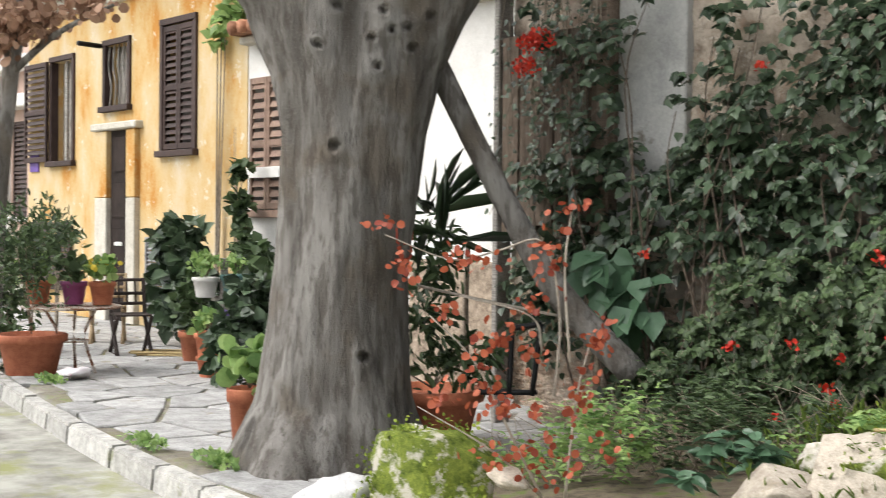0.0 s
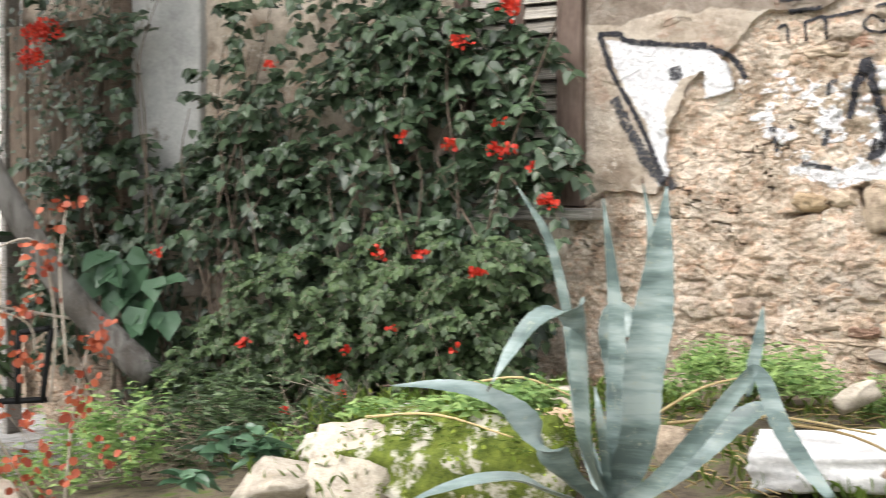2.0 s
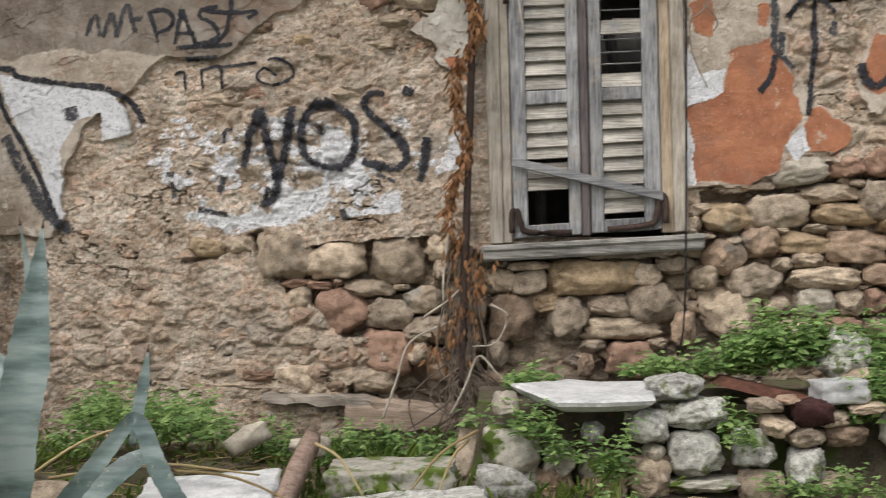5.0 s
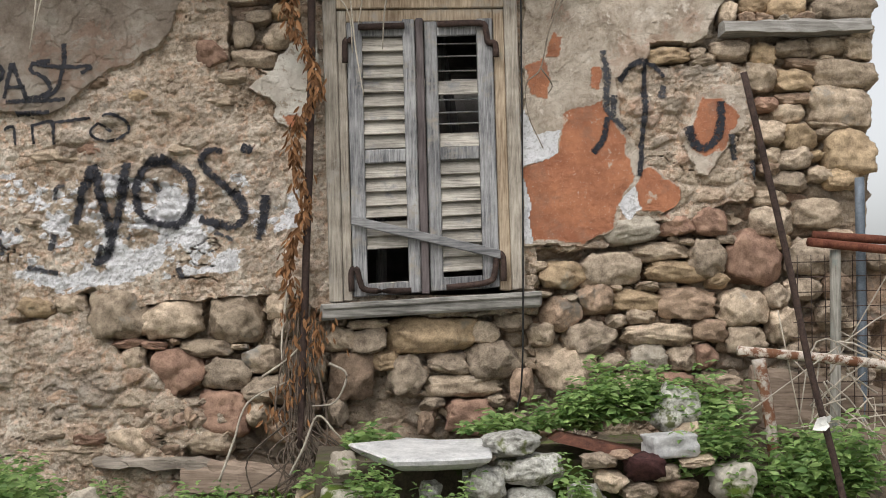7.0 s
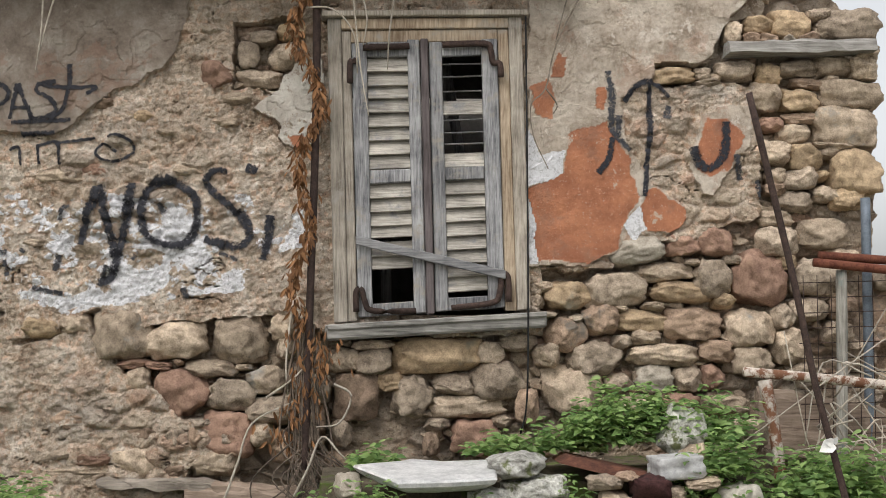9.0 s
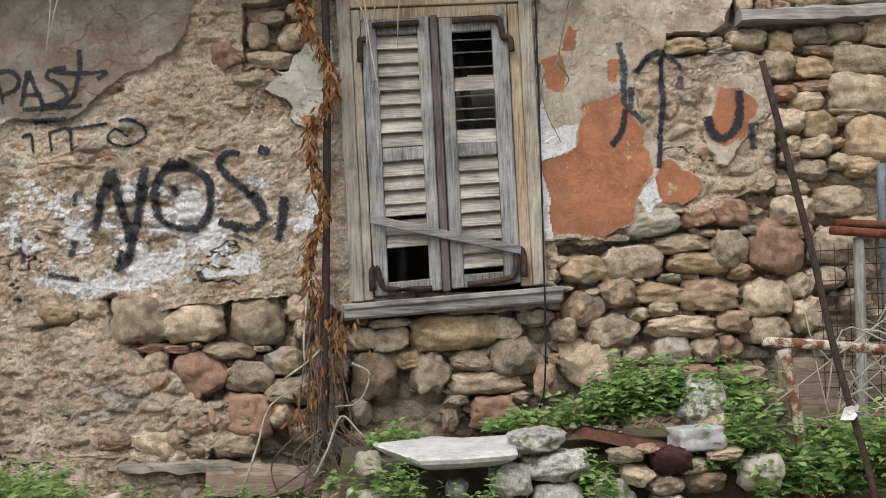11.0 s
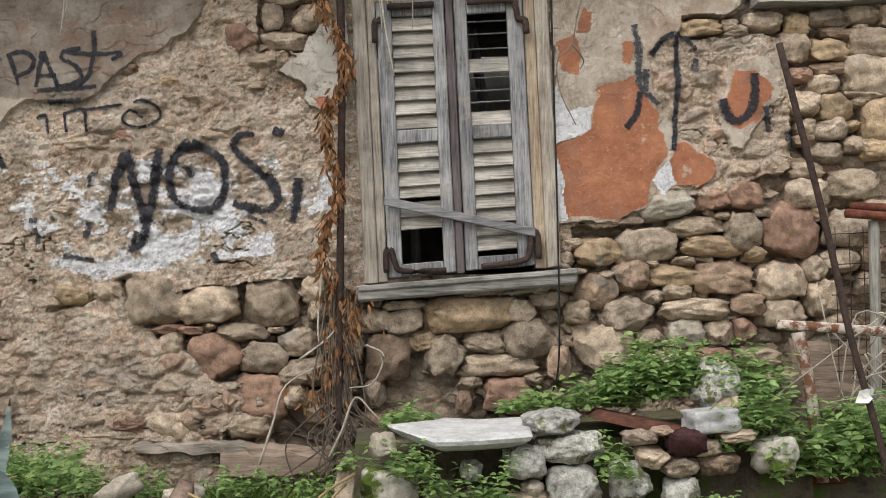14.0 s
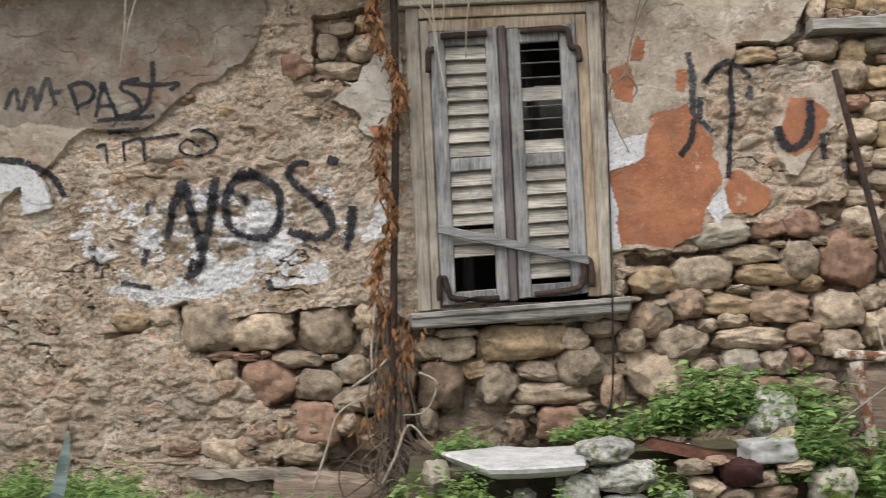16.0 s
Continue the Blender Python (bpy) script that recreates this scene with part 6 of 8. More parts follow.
AGAVE_SKIN = agave_material()
SPINE = mottled("agave_spine", (0.04, 0.02, 0.015), (0.1, 0.06, 0.04))


def agave_leaf(points, widths, parent, facing=(0, -1, 0.2), fold=0.5):
    """A thick channelled leaf along the points, with toothed margins and a spine at the tip."""
    p = smooth_path(points, 7)
    w = np.interp(np.linspace(0, 1, len(p)), np.linspace(0, 1, len(widths)), widths)
    t = np.gradient(p, axis=0)
    t /= np.linalg.norm(t, axis=1)[:, None]
    f = np.array(facing, float)
    verts, faces = [], []
    cols = [(-1, 0.0), (-0.5, -0.12), (0, -0.22), (0.5, -0.12), (1, 0.0), (0.5, -0.34), (0, -0.5), (-0.5, -0.34)]
    for i in range(len(p)):
        r_ = np.cross(t[i], f)
        r_ /= np.linalg.norm(r_) + 1e-9
        n = np.cross(r_, t[i])
        tooth = 1 + (0.05 if i % 2 else -0.02)
        for a, d in cols:
            verts.append(p[i] + r_ * a * w[i] / 2 * (tooth if abs(a) == 1 else 1) + n * d * w[i] * fold)
    k = len(cols)
    for i in range(len(p) - 1):
        for c in range(k):
            faces.append((i * k + c, i * k + (c + 1) % k, (i + 1) * k + (c + 1) % k, (i + 1) * k + c))
    faces.append(tuple(range(k))[::-1])
    faces.append(tuple((len(p) - 1) * k + c for c in range(k)))
    me = mesh_of("leaf", verts, faces, AGAVE_SKIN, True)
    for e in me.edges:
        a, b = e.vertices
        e.use_edge_sharp = a % k == b % k and a % k in (0, 4)
    leaf = part("leaf", me, parent)
    tip = Vector(p[-1])
    part("spine", tube("spine", [tip, tip + Vector(t[-1]) * 0.03], [0.006, 0.001], SPINE, 5), leaf)
    return leaf


agave = thing("agave", "large blue-grey agave with bent toothed leaves", "agave", at=(-1.5, 4.45, 0.55))
AG = (-1.53, 4.43, 0.57)
for pts, widths, face in (
    ([AG, (-1.4, 4.36, 0.84), (-1.37, 4.34, 1.09), (-1.34, 4.35, 1.29), (-1.32, 4.37, 1.53), (-1.31, 4.4, 1.75)], [0.12, 0.13, 0.14, 0.145, 0.085, 0.006], (0.35, -1, 0.2)),
    ([AG, (-1.5, 4.4, 0.83), (-1.5, 4.42, 1.09), (-1.51, 4.43, 1.28), (-1.53, 4.42, 1.5), (-1.55, 4.4, 1.71)], [0.07, 0.08, 0.08, 0.068, 0.042, 0.005], (-0.2, -1, 0.2)),
    ([AG, (-1.56, 4.28, 0.8), (-1.56, 4.22, 1.01), (-1.55, 4.17, 1.22), (-1.53, 4.1, 1.31), (-1.56, 4.02, 1.33), (-1.62, 3.95, 1.29), (-1.68, 3.9, 1.19), (-1.73, 3.86, 1.08)], [0.09, 0.1, 0.105, 0.115, 0.12, 0.115, 0.105, 0.075, 0.004], (-0.4, -0.8, 0.6)),
    ([AG, (-1.69, 4.55, 0.83), (-1.73, 4.52, 1.18), (-1.74, 4.48, 1.35), (-1.79, 4.44, 1.57), (-1.9, 4.4, 1.76)], [0.07, 0.06, 0.055, 0.05, 0.04, 0.004], (-0.3, -1, 0.3)),
    ([AG, (-1.57, 4.15, 0.74), (-1.6, 4.0, 0.88), (-1.68, 3.9, 1.0), (-1.76, 3.82, 1.06), (-1.88, 3.76, 1.08), (-2.04, 3.72, 1.07)], [0.06, 0.08, 0.125, 0.115, 0.08, 0.05, 0.004], (-0.2, -0.65, 0.8)),
    ([AG, (-1.35, 4.36, 0.68), (-1.21, 4.37, 0.84), (-1.1, 4.39, 0.98), (-1.02, 4.41, 1.09), (-0.99, 4.41, 1.11), (-0.96, 4.41, 1.07), (-0.91, 4.4, 0.95), (-0.83, 4.4, 0.82), (-0.73, 4.4, 0.7)], [0.06, 0.065, 0.065, 0.06, 0.045, 0.045, 0.06, 0.07, 0.065, 0.03], (0.5, -0.9, 0.3)),
    ([AG, (-1.34, 4.5, 0.69), (-1.22, 4.58, 0.8), (-1.09, 4.64, 0.92), (-1.02, 4.68, 0.95), (-0.95, 4.7, 0.9)], [0.07, 0.1, 0.105, 0.1, 0.06, 0.01], (0.2, -0.5, 0.9)),
    ([AG, (-1.6, 4.1, 0.69), (-1.67, 3.95, 0.76), (-1.75, 3.82, 0.77), (-1.85, 3.74, 0.74), (-1.96, 3.68, 0.69)], [0.06, 0.06, 0.075, 0.07, 0.05, 0.004], (0, -0.5, 1)),
    ([AG, (-1.58, 4.63, 0.97), (-1.61, 4.62, 1.19), (-1.59, 4.61, 1.28), (-1.53, 4.6, 1.27), (-1.52, 4.57, 1.19)], [0.07, 0.09, 0.09, 0.08, 0.06, 0.02], (0, -1, 0.3)),
    ([AG, (-1.5, 4.67, 1.19), (-1.47, 4.69, 1.55), (-1.5, 4.68, 1.77)], [0.07, 0.06, 0.035, 0.005], (0, -1, 0.2)),
    ([(-1.16, 4.92, 0.95), (-1.14, 4.93, 1.08), (-1.12, 4.94, 1.19), (-1.11, 4.95, 1.3)], [0.02, 0.05, 0.045, 0.006], (0, -1, 0.2)),
    ([AG, (-1.45, 4.14, 0.92), (-1.47, 4.13, 1.06)], [0.04, 0.035, 0.004], (0, -1, 0.3)),
):
    agave_leaf(pts, widths, agave, face)


def moss_coat(ob, count, size=0.03):
    """Tufts of moss over the upper side of a boulder."""
    m = ob.matrix_basis
    d = rng.normal(size=(count * 3, 3))
    d /= np.linalg.norm(d, axis=1)[:, None]
    P, N = [], []
    tree_ = [m @ v.co for v in ob.data.vertices]
    nm = [(m.to_3x3().inverted().transposed() @ v.normal).normalized() for v in ob.data.vertices]
    for _ in range(count):
        k = int(rng.integers(len(tree_)))
        if nm[k].z < -0.1 or noise.noise(tree_[k] * 6) < 0.06:
            continue
        P.append(np.array(tree_[k]) + rng.normal(size=3) * 0.03)
        N.append(np.array(nm[k]))
    P, N = np.array(P), np.array(N)
    U = N * 0.5 + rng.normal(size=N.shape) * 0.8
    part("moss", leaf_mesh("moss", P, U, N + 0.4 * rng.normal(size=N.shape), size * (0.5 + rng.random(len(P))), MOSS_TUFT, "round"), None)


MOSS_TUFT = foliage_mat("moss_tuft", (0.05, 0.09, 0.01), (0.27, 0.33, 0.06), 0.9, 0.2, 0.1)
for ob in [o for o in scene.objects if o.data and o.get("label", "").startswith(("mossy low boulder", "boulder covered"))]:
    before = set(scene.objects)
    bpy.context.view_layer.update()
    moss_coat(ob, 4500, 0.016)
    coat = (set(scene.objects) - before).pop()
    coat.parent = ob
    coat.matrix_parent_inverse = ob.matrix_basis.inverted()
    coat["kind"] = "stuff"

brush = []
for _ in range(240):
    x, y = rng.uniform(-5.6, -3.4), rng.uniform(5.2, 6.3)
    z = float(ground_z(x, y))
    brush.append(([(x, y, z), (x + rng.normal() * 0.12, y - 0.05, z + 0.2 * rng.random()), (x + rng.normal() * 0.25, y - 0.1, z + 0.12 + 0.3 * rng.random())], [0.005, 0.003, 0.002]))
tagged(new("dry_brush", tubes("dry_brush", brush, TWIG, 4, 0, 3)), "grey-brown dry brush under the climber", "twigs", kind="stuff")

# ---- climbing shrub over the left part of the wall ----
IVY = [
    (-3.35, 2.52, 0.51, 0.4, 330), (-3.66, 2.84, 0.49, 0.24, 200), (-4.07, 2.6, 0.44, 0.28, 170), (-3.05, 2.04, 0.28, 0.3, 210), (-4.67, 2.3, 0.61, 0.26, 210),
    (-5.04, 1.94, 0.68, 0.3, 230), (-5.43, 1.59, 0.67, 0.27, 190), (-4.75, 1.56, 0.7, 0.26, 210), (-6.28, 1.97, 0.75, 0.18, 190), (-4.4, 1.93, 0.34, 0.22, 90),
    (-3.78, 2.37, 0.35, 0.21, 110), (-2.84, 1.91, 0.14, 0.19, 60), (-3.3, 1.61, 0.26, 0.17, 90), (-3.91, 2.97, 0.24, 0.14, 60), (-5.15, 2.85, 0.24, 0.19, 30),
    (-5.91, 3.03, 0.31, 0.2, 30), (-6.37, 2.57, 0.1, 0.53, 60), (-6.06, 2.35, 0.13, 0.48, 60), (-6.69, 3.09, 0.17, 0.21, 25), (-3.77, 1.75, 0.12, 0.31, 50), (-4.85, 2.95, 0.45, 0.3, 50), (-5.2, 2.45, 0.35, 0.25, 35),
]
SHRUB = [
    (-4.27, 1.18, 0.76, 0.24, 520), (-3.47, 1.28, 0.54, 0.36, 600), (-3.14, 1.04, 0.31, 0.29, 360), (-3.78, 0.94, 0.71, 0.23, 520), (-4.57, 0.89, 0.59, 0.21, 320),
    (-4.1, 0.64, 0.24, 0.21, 170), (-4.7, 0.59, 0.26, 0.22, 160), (-3.32, 0.77, 0.22, 0.13, 130), (-5.07, 0.78, 0.37, 0.22, 170), (-3, 1.36, 0.17, 0.19, 130),
    (-5.26, 0.55, 0.38, 0.19, 150),
]


def sprays(blobs, y, deep, size, per, share):
    """Hanging shoots: each starts inside a blob, arches outwards and down, and carries leaves on both sides that lie like shingles."""
    P, U, N, S, lines = [], [], [], [], []
    for x, z, rx, rz, n in blobs:
        for _ in range(max(2, int(n * share / per))):
            g, q = rng.uniform(0, 6.28), math.sqrt(rng.random())
            foot = np.array([x + rx * q * math.cos(g), y - deep * (0.2 + 0.8 * rng.random()) * (1.1 - 0.6 * q), z + rz * q * math.sin(g)])
            way = np.array([rng.normal() * 0.6 + 0.25 * math.cos(g), -0.35 * rng.random(), 0.25 + 0.35 * rng.normal()])
            way /= np.linalg.norm(way) + 1e-9
            long = size * per * 0.3 * rng.uniform(0.7, 1.3)
            line = [foot + way * long * u + np.array([0, -0.1 * u, -0.75 * u * u]) * long for u in np.linspace(0, 1, per // 2 + 1)]
            lines.append(([tuple(line[0]), tuple(line[len(line) // 2]), tuple(line[-1])], [0.004, 0.003, 0.002]))
            for k, p in enumerate(line[:-1]):
                t = line[k + 1] - p
                t /= np.linalg.norm(t) + 1e-9
                for side in (-1, 1):
                    across = np.cross(t, (0, -0.6, 0.8)) * side
                    P.append(p)
                    U.append(across * 0.9 + t * 0.5 + np.array([0, -0.15, -0.35]) + 0.2 * rng.normal(size=3))
                    N.append(np.array([0.1, -0.55, 0.85]) + 0.28 * rng.normal(size=3))
                    S.append(size * rng.uniform(0.65, 1.15))
    return P, U, N, S, lines


def climber():
    v = thing("climbing_shrub", "dark green climbing shrub with red flower clusters over the wall", "climber", at=(-4.5, 6.6, 0.7))
    P, U, N, S, lines = sprays(IVY, 6.9, 0.36, 0.09, 10, 1.9)
    part("crown", leaf_mesh("crown", P, U, N, S, IVY_LEAF, "heart"), v, "broad dark green leaves")["kind"] = "stuff"
    P, U, N, S, more = sprays(SHRUB, 6.68, 0.5, 0.056, 14, 2.2)
    part("lower_crown", leaf_mesh("lower_crown", P, U, N, S, SMALL_LEAF, "heart"), v, "small grey-green leaves")["kind"] = "stuff"
    part("thin_growth", tubes("thin_growth", lines + more, TWIG, 4, 0.0, 2), v)["kind"] = "stuff"
    # Dark leaves, partly a fill that stands for the shaded wall between shoots.
    part("inner_shade_leaves", clump_leaves("inner_shade_leaves", [(x, 6.88, z, rx, 0.08, rz, n) for x, z, rx, rz, n in [
        (-3.97, 1.93, 0.44, 0.39, 190), (-4.85, 1.75, 0.71, 0.34, 180), (-5.34, 2.06, 0.48, 0.23, 90), (-3.56, 1.75, 0.31, 0.28, 150), (-3.4, 2.5, 0.45, 0.4, 150), (-4.2, 2.75, 0.6, 0.4, 110),
        (-6.3, 1.35, 0.75, 0.45, 420), (-5.9, 0.75, 0.6, 0.4, 320), (-6.9, 1.0, 0.5, 0.6, 300),
    ]] + [(x, 6.78, z, rx * 1.05, 0.14, rz * 1.05, int(n * 1.1)) for x, z, rx, rz, n in SHRUB], 0.085, IVY_LEAF, "heart", (0.2, -0.9, 0.3), (0, -0.2, -0.8), 0.7, 0.9), v)["kind"] = "stuff"
    limbs = []
    for _ in range(26):
        x = rng.uniform(-6.2, -3.2)
        top = Vector((x + rng.normal() * 0.6, 6.75, rng.uniform(1.4, 3.3)))
        foot = Vector((x, 6.7, float(ground_z(x, 6.7)) - 0.02))
        limbs.append(([foot, foot.lerp(top, 0.4) + Vector((rng.normal() * 0.15, -0.12, 0)), foot.lerp(top, 0.75) + Vector((rng.normal() * 0.12, -0.1, 0.1)), top], [0.012, 0.007, 0.003]))
    part("branchwork", tubes("branchwork", limbs, ROOT), v)["kind"] = "stuff"
    part("blossom", clump_leaves("blossom", [(x, 6.5 if z > 1.5 else 6.12, z, max(rx, 0.035), 0.05, max(rz, 0.03), int(n * 1.6)) for x, z, rx, rz, n in FLOWERS], 0.028, RED_BRACT, "round", (0.2, -0.9, 0.3), (0, -0.2, 0.4), 0.9, 0.9), v, "bright red bracts")["kind"] = "stuff"


FLOWERS = [
    (-6.61, 2.95, 0.2, 0.1, 110), (-6.72, 2.77, 0.15, 0.08, 70), (-2.95, 2.86, 0.07, 0.11, 60), (-3.26, 2.66, 0.08, 0.03, 18), (-3.33, 2.07, 0.04, 0.03, 12),
    (-3.65, 2.13, 0.05, 0.02, 12), (-3, 2.03, 0.09, 0.04, 26), (-2.71, 1.74, 0.07, 0.04, 30), (-3.58, 1.45, 0.05, 0.05, 14), (-3.3, 1.45, 0.04, 0.02, 8),
    (-2.96, 1.35, 0.06, 0.03, 14), (-4.54, 0.89, 0.06, 0.03, 12), (-3.79, 0.9, 0.04, 0.03, 8), (-3.88, 0.72, 0.04, 0.03, 8),
] + [
    (-3.82, 0.64, 0.04, 0.03, 8), (-4.23, 0.51, 0.03, 0.03, 7), (-4.11, 0.95, 0.03, 0.02, 6), (-3.48, 1.03, 0.03, 0.02, 6), (-3.08, 0.94, 0.02, 0.02, 6),
    (-2.81, 1.94, 0.03, 0.02, 6), (-4.61, 2.6, 0.06, 0.03, 9), (-5.22, 1.43, 0.04, 0.02, 6), (-3.02, 2.19, 0.02, 0.02, 5),
]
climber()

# old timber and posts at the wall's left end
CLAD = wood("cladding_wood", (0.05, 0.037, 0.028), (0.19, 0.145, 0.11), "Z", 18, relief=0.8)


def timber_end():
    g = thing("timber_cladding", "grey-brown weathered timber cladding at the wall's end", "cladding", at=(-7.2, 6.9, 0.3))
    for k in range(6):
        x = -7.34 + 0.19 * k
        part("plank", box_mesh("plank", x, x + 0.18, 6.86 + 0.01 * (k % 2), 6.94, 1.5 + 0.05 * (k % 3), 3.1, CLAD, 0.006, 0.004), g)
    part("post", box_mesh("post", -7.42, -7.35, 6.83, 6.99, 0.0, 3.66, BEAM_WOOD, 0.01, 0.004), g)
    part("post", box_mesh("post", -6.32, -6.2, 6.85, 6.98, 0.3, 3.66, OLD_BOARD, 0.01, 0.004), g)


timber_end()


def hanging_vine():
    v = thing("hanging_vine", "thin grey hanging vine stems with small dark leaves over old timber", "vine", at=(-6.8, 6.75, 3.5))
    P, U, N, S = [], [], [], []
    for _ in range(24):
        x, top, low = rng.uniform(-7.2, -6.2), rng.uniform(3.1, 3.6), rng.uniform(1.3, 2.3)
        line = smooth_path([(x + 0.06 * rng.normal() * k, 6.8 - 0.05 * rng.random(), top + (low - top) * k / 4) for k in range(5)], 4)
        part("stem", tubes("stem", [(line[::4].tolist(), [0.006, 0.004, 0.003])], TWIG, 4, 0.1, 3), v)
        for p in line:
            for _ in range(2):
                P.append(p + rng.normal(size=3) * 0.03)
                U.append((rng.normal(), -0.3, -0.6 + 0.4 * rng.normal()))
                N.append((0.1 + 0.3 * rng.normal(), -0.8, 0.6))
                S.append(rng.uniform(0.025, 0.06))
    part("foliage", leaf_mesh("foliage", P, U, N, S, IVY_LEAF, "heart"), v, "small dark green leaves")["kind"] = "stuff"


hanging_vine()
tagged(new("plaster_panel", box_mesh("plaster_panel", -6.18, -5.55, 6.93, 7.02, 1.6, 3.66, mottled("grey_white_plaster", (0.3, 0.3, 0.29), (0.5, 0.5, 0.48), 3, 0.9, 0, 40, 0.3, spread=0.02, stain=(0.2, 0.18, 0.15)), 0.01)), "stained grey-white plaster panel on the old wall", "panel", kind="structure")

# ---- plane tree with a leaning prop ----
def bark():
    m, t, b = material("grey_bark", 0.9, 0, 0.15)
    p = world_place(t)
    mp = t.nodes.new("ShaderNodeMapping")
    mp.inputs["Scale"].default_value = (1, 1, 0.22)
    t.links.new(p, mp.inputs[0])
    ridge, patch, fine = noise_node(t, 16, 6, mp.outputs[0], 0.62), noise_node(t, 2.1, 5, p, 0.6), noise_node(t, 80, 4, p, 0.7)
    plate = noise_node(t, 5.0, 3, mp.outputs[0], 0.5)
    c = ramp(t, plate, [(0.36, (0.12, 0.11, 0.098)), (0.47, (0.185, 0.173, 0.158)), (0.6, (0.27, 0.257, 0.238))])
    c = mix(t, maths(t, "MULTIPLY", grey(t, patch, 0.5, 0.62), 0.65), c, (0.15, 0.122, 0.092))
    fissure = grey(t, ridge, 0.5, 0.42)
    c = mix(t, maths(t, "MULTIPLY", fissure, 0.6), c, (0.085, 0.072, 0.06))
    streak = grey(t, noise_node(t, 4.2, 4, mp.outputs[0], 0.55), 0.6, 0.68)
    c = mix(t, maths(t, "MULTIPLY", streak, 0.75), c, (0.05, 0.045, 0.04))
    c = mix(t, maths(t, "MULTIPLY", grey(t, fine, 0.56, 0.66), 0.4), c, (0.27, 0.255, 0.23))
    t.links.new(c, b.inputs["Base Color"])
    bump(t, b, maths(t, "ADD", ridge, maths(t, "MULTIPLY", fine, 0.25)), 1.0, 0.06)
    return m


BARK = bark()
MARK_Z = 1.48


def trunk_mesh(path, radii, sides=40, knots=()):
    p = smooth_path(path, 10)
    r_ = np.interp(np.linspace(0, 1, len(p)), np.linspace(0, 1, len(radii)), radii)
    verts, faces = [], []
    for i, (c, rad) in enumerate(zip(p, r_)):
        for k in range(sides):
            g = 2 * math.pi * k / sides
            flare = 1 + 0.5 * max(0, 0.45 - c[2]) * (0.6 + 0.8 * max(0, math.sin(3 * g + 0.8)))
            d = Vector((math.cos(g), math.sin(g), 0))
            n = noise.noise(d * 1.6 + Vector((0, 0, c[2] * 0.8))) * 0.1 + noise.noise(d * 6 + Vector((0, 0, c[2] * 1.5))) * 0.035
            rr = rad * (flare + n)
            for kg, kz, ks in knots:
                q = ((g - kg + math.pi) % (2 * math.pi) - math.pi) ** 2 * rad ** 2 + (c[2] - kz) ** 2
                rr += 0.05 * math.exp(-q / (ks * ks)) - 0.06 * math.exp(-q / (ks * ks * 0.2))
            verts.append((c[0] + rr * math.cos(g), c[1] + rr * math.sin(g), c[2]))
    for i in range(len(p) - 1):
        for k in range(sides):
            faces.append((i * sides + k, i * sides + (k + 1) % sides, (i + 1) * sides + (k + 1) % sides, (i + 1) * sides + k))
    faces.append(tuple((len(p) - 1) * sides + k for k in range(sides)))
    return mesh_of("trunk", verts, faces, BARK, True)


def fork_mesh(knots, sides=150):
    """The trunk from its spreading foot to the fork, widening crosswise."""
    side, ahead = Vector((0.585, 0.811, 0)), Vector((0.811, -0.585, 0))
    heights = np.linspace(-0.1, 3.45, 200)
    half = np.interp(heights, [-0.1, 0.1, 0.45, 0.9, 1.3, 2.2, 2.6, 3.05, 3.45], [0.72, 0.66, 0.54, 0.475, 0.455, 0.48, 0.57, 0.78, 0.98])
    deep = np.interp(heights, [-0.1, 0.4, 1.2, 2.4, 3.45], [0.66, 0.53, 0.47, 0.46, 0.46])
    shift = np.interp(heights, [0, 0.4, 1.2, 2.2, 3.1], [-0.14, -0.06, -0.03, 0.06, 0.1])
    verts, faces = [], []
    for z, h, d, s in zip(heights, half, deep, shift):
        mid = Vector((-6.88, 4.98, z)) + side * float(s)
        for k in range(sides):
            g = 2 * math.pi * k / sides
            c, n_ = math.cos(g), math.sin(g)
            way = Vector((c, n_, 0))
            flare = 1 + 0.55 * max(0.0, 0.4 - z) * max(0.0, math.sin(3 * g + 2.2)) ** 2
            n = noise.noise(way * 1.5 + Vector((3, 0, z * 0.9))) * 0.07 + noise.noise(way * 5 + Vector((0, 7, z * 1.6))) * 0.035 + noise.noise(way * 13 + Vector((0, 0, z * 4))) * 0.016
            fork = 0.30 * max(0.0, z - 2.55) * math.exp(-(c / 0.16) ** 2)
            p = mid + side * (h * c * (flare + n)) + ahead * (d * n_ * (flare + n - fork))
            for ka, kz, ks in knots:
                q = ((c - ka) * h) ** 2 + (z - kz) ** 2
                if n_ > 0 and q < 9 * ks * ks:
                    p += ahead * (0.045 * math.exp(-q / (ks * ks)) - 0.13 * math.exp(-q / (ks * ks * 0.22)))
            verts.append(p)
    n = len(heights)
    for i in range(n - 1):
        for k in range(sides):
            faces.append((i * sides + k, i * sides + (k + 1) % sides, (i + 1) * sides + (k + 1) % sides, (i + 1) * sides + k))
    faces.append(tuple((n - 1) * sides + k for k in range(sides)))
    return mesh_of("trunk", verts, faces, BARK, True)


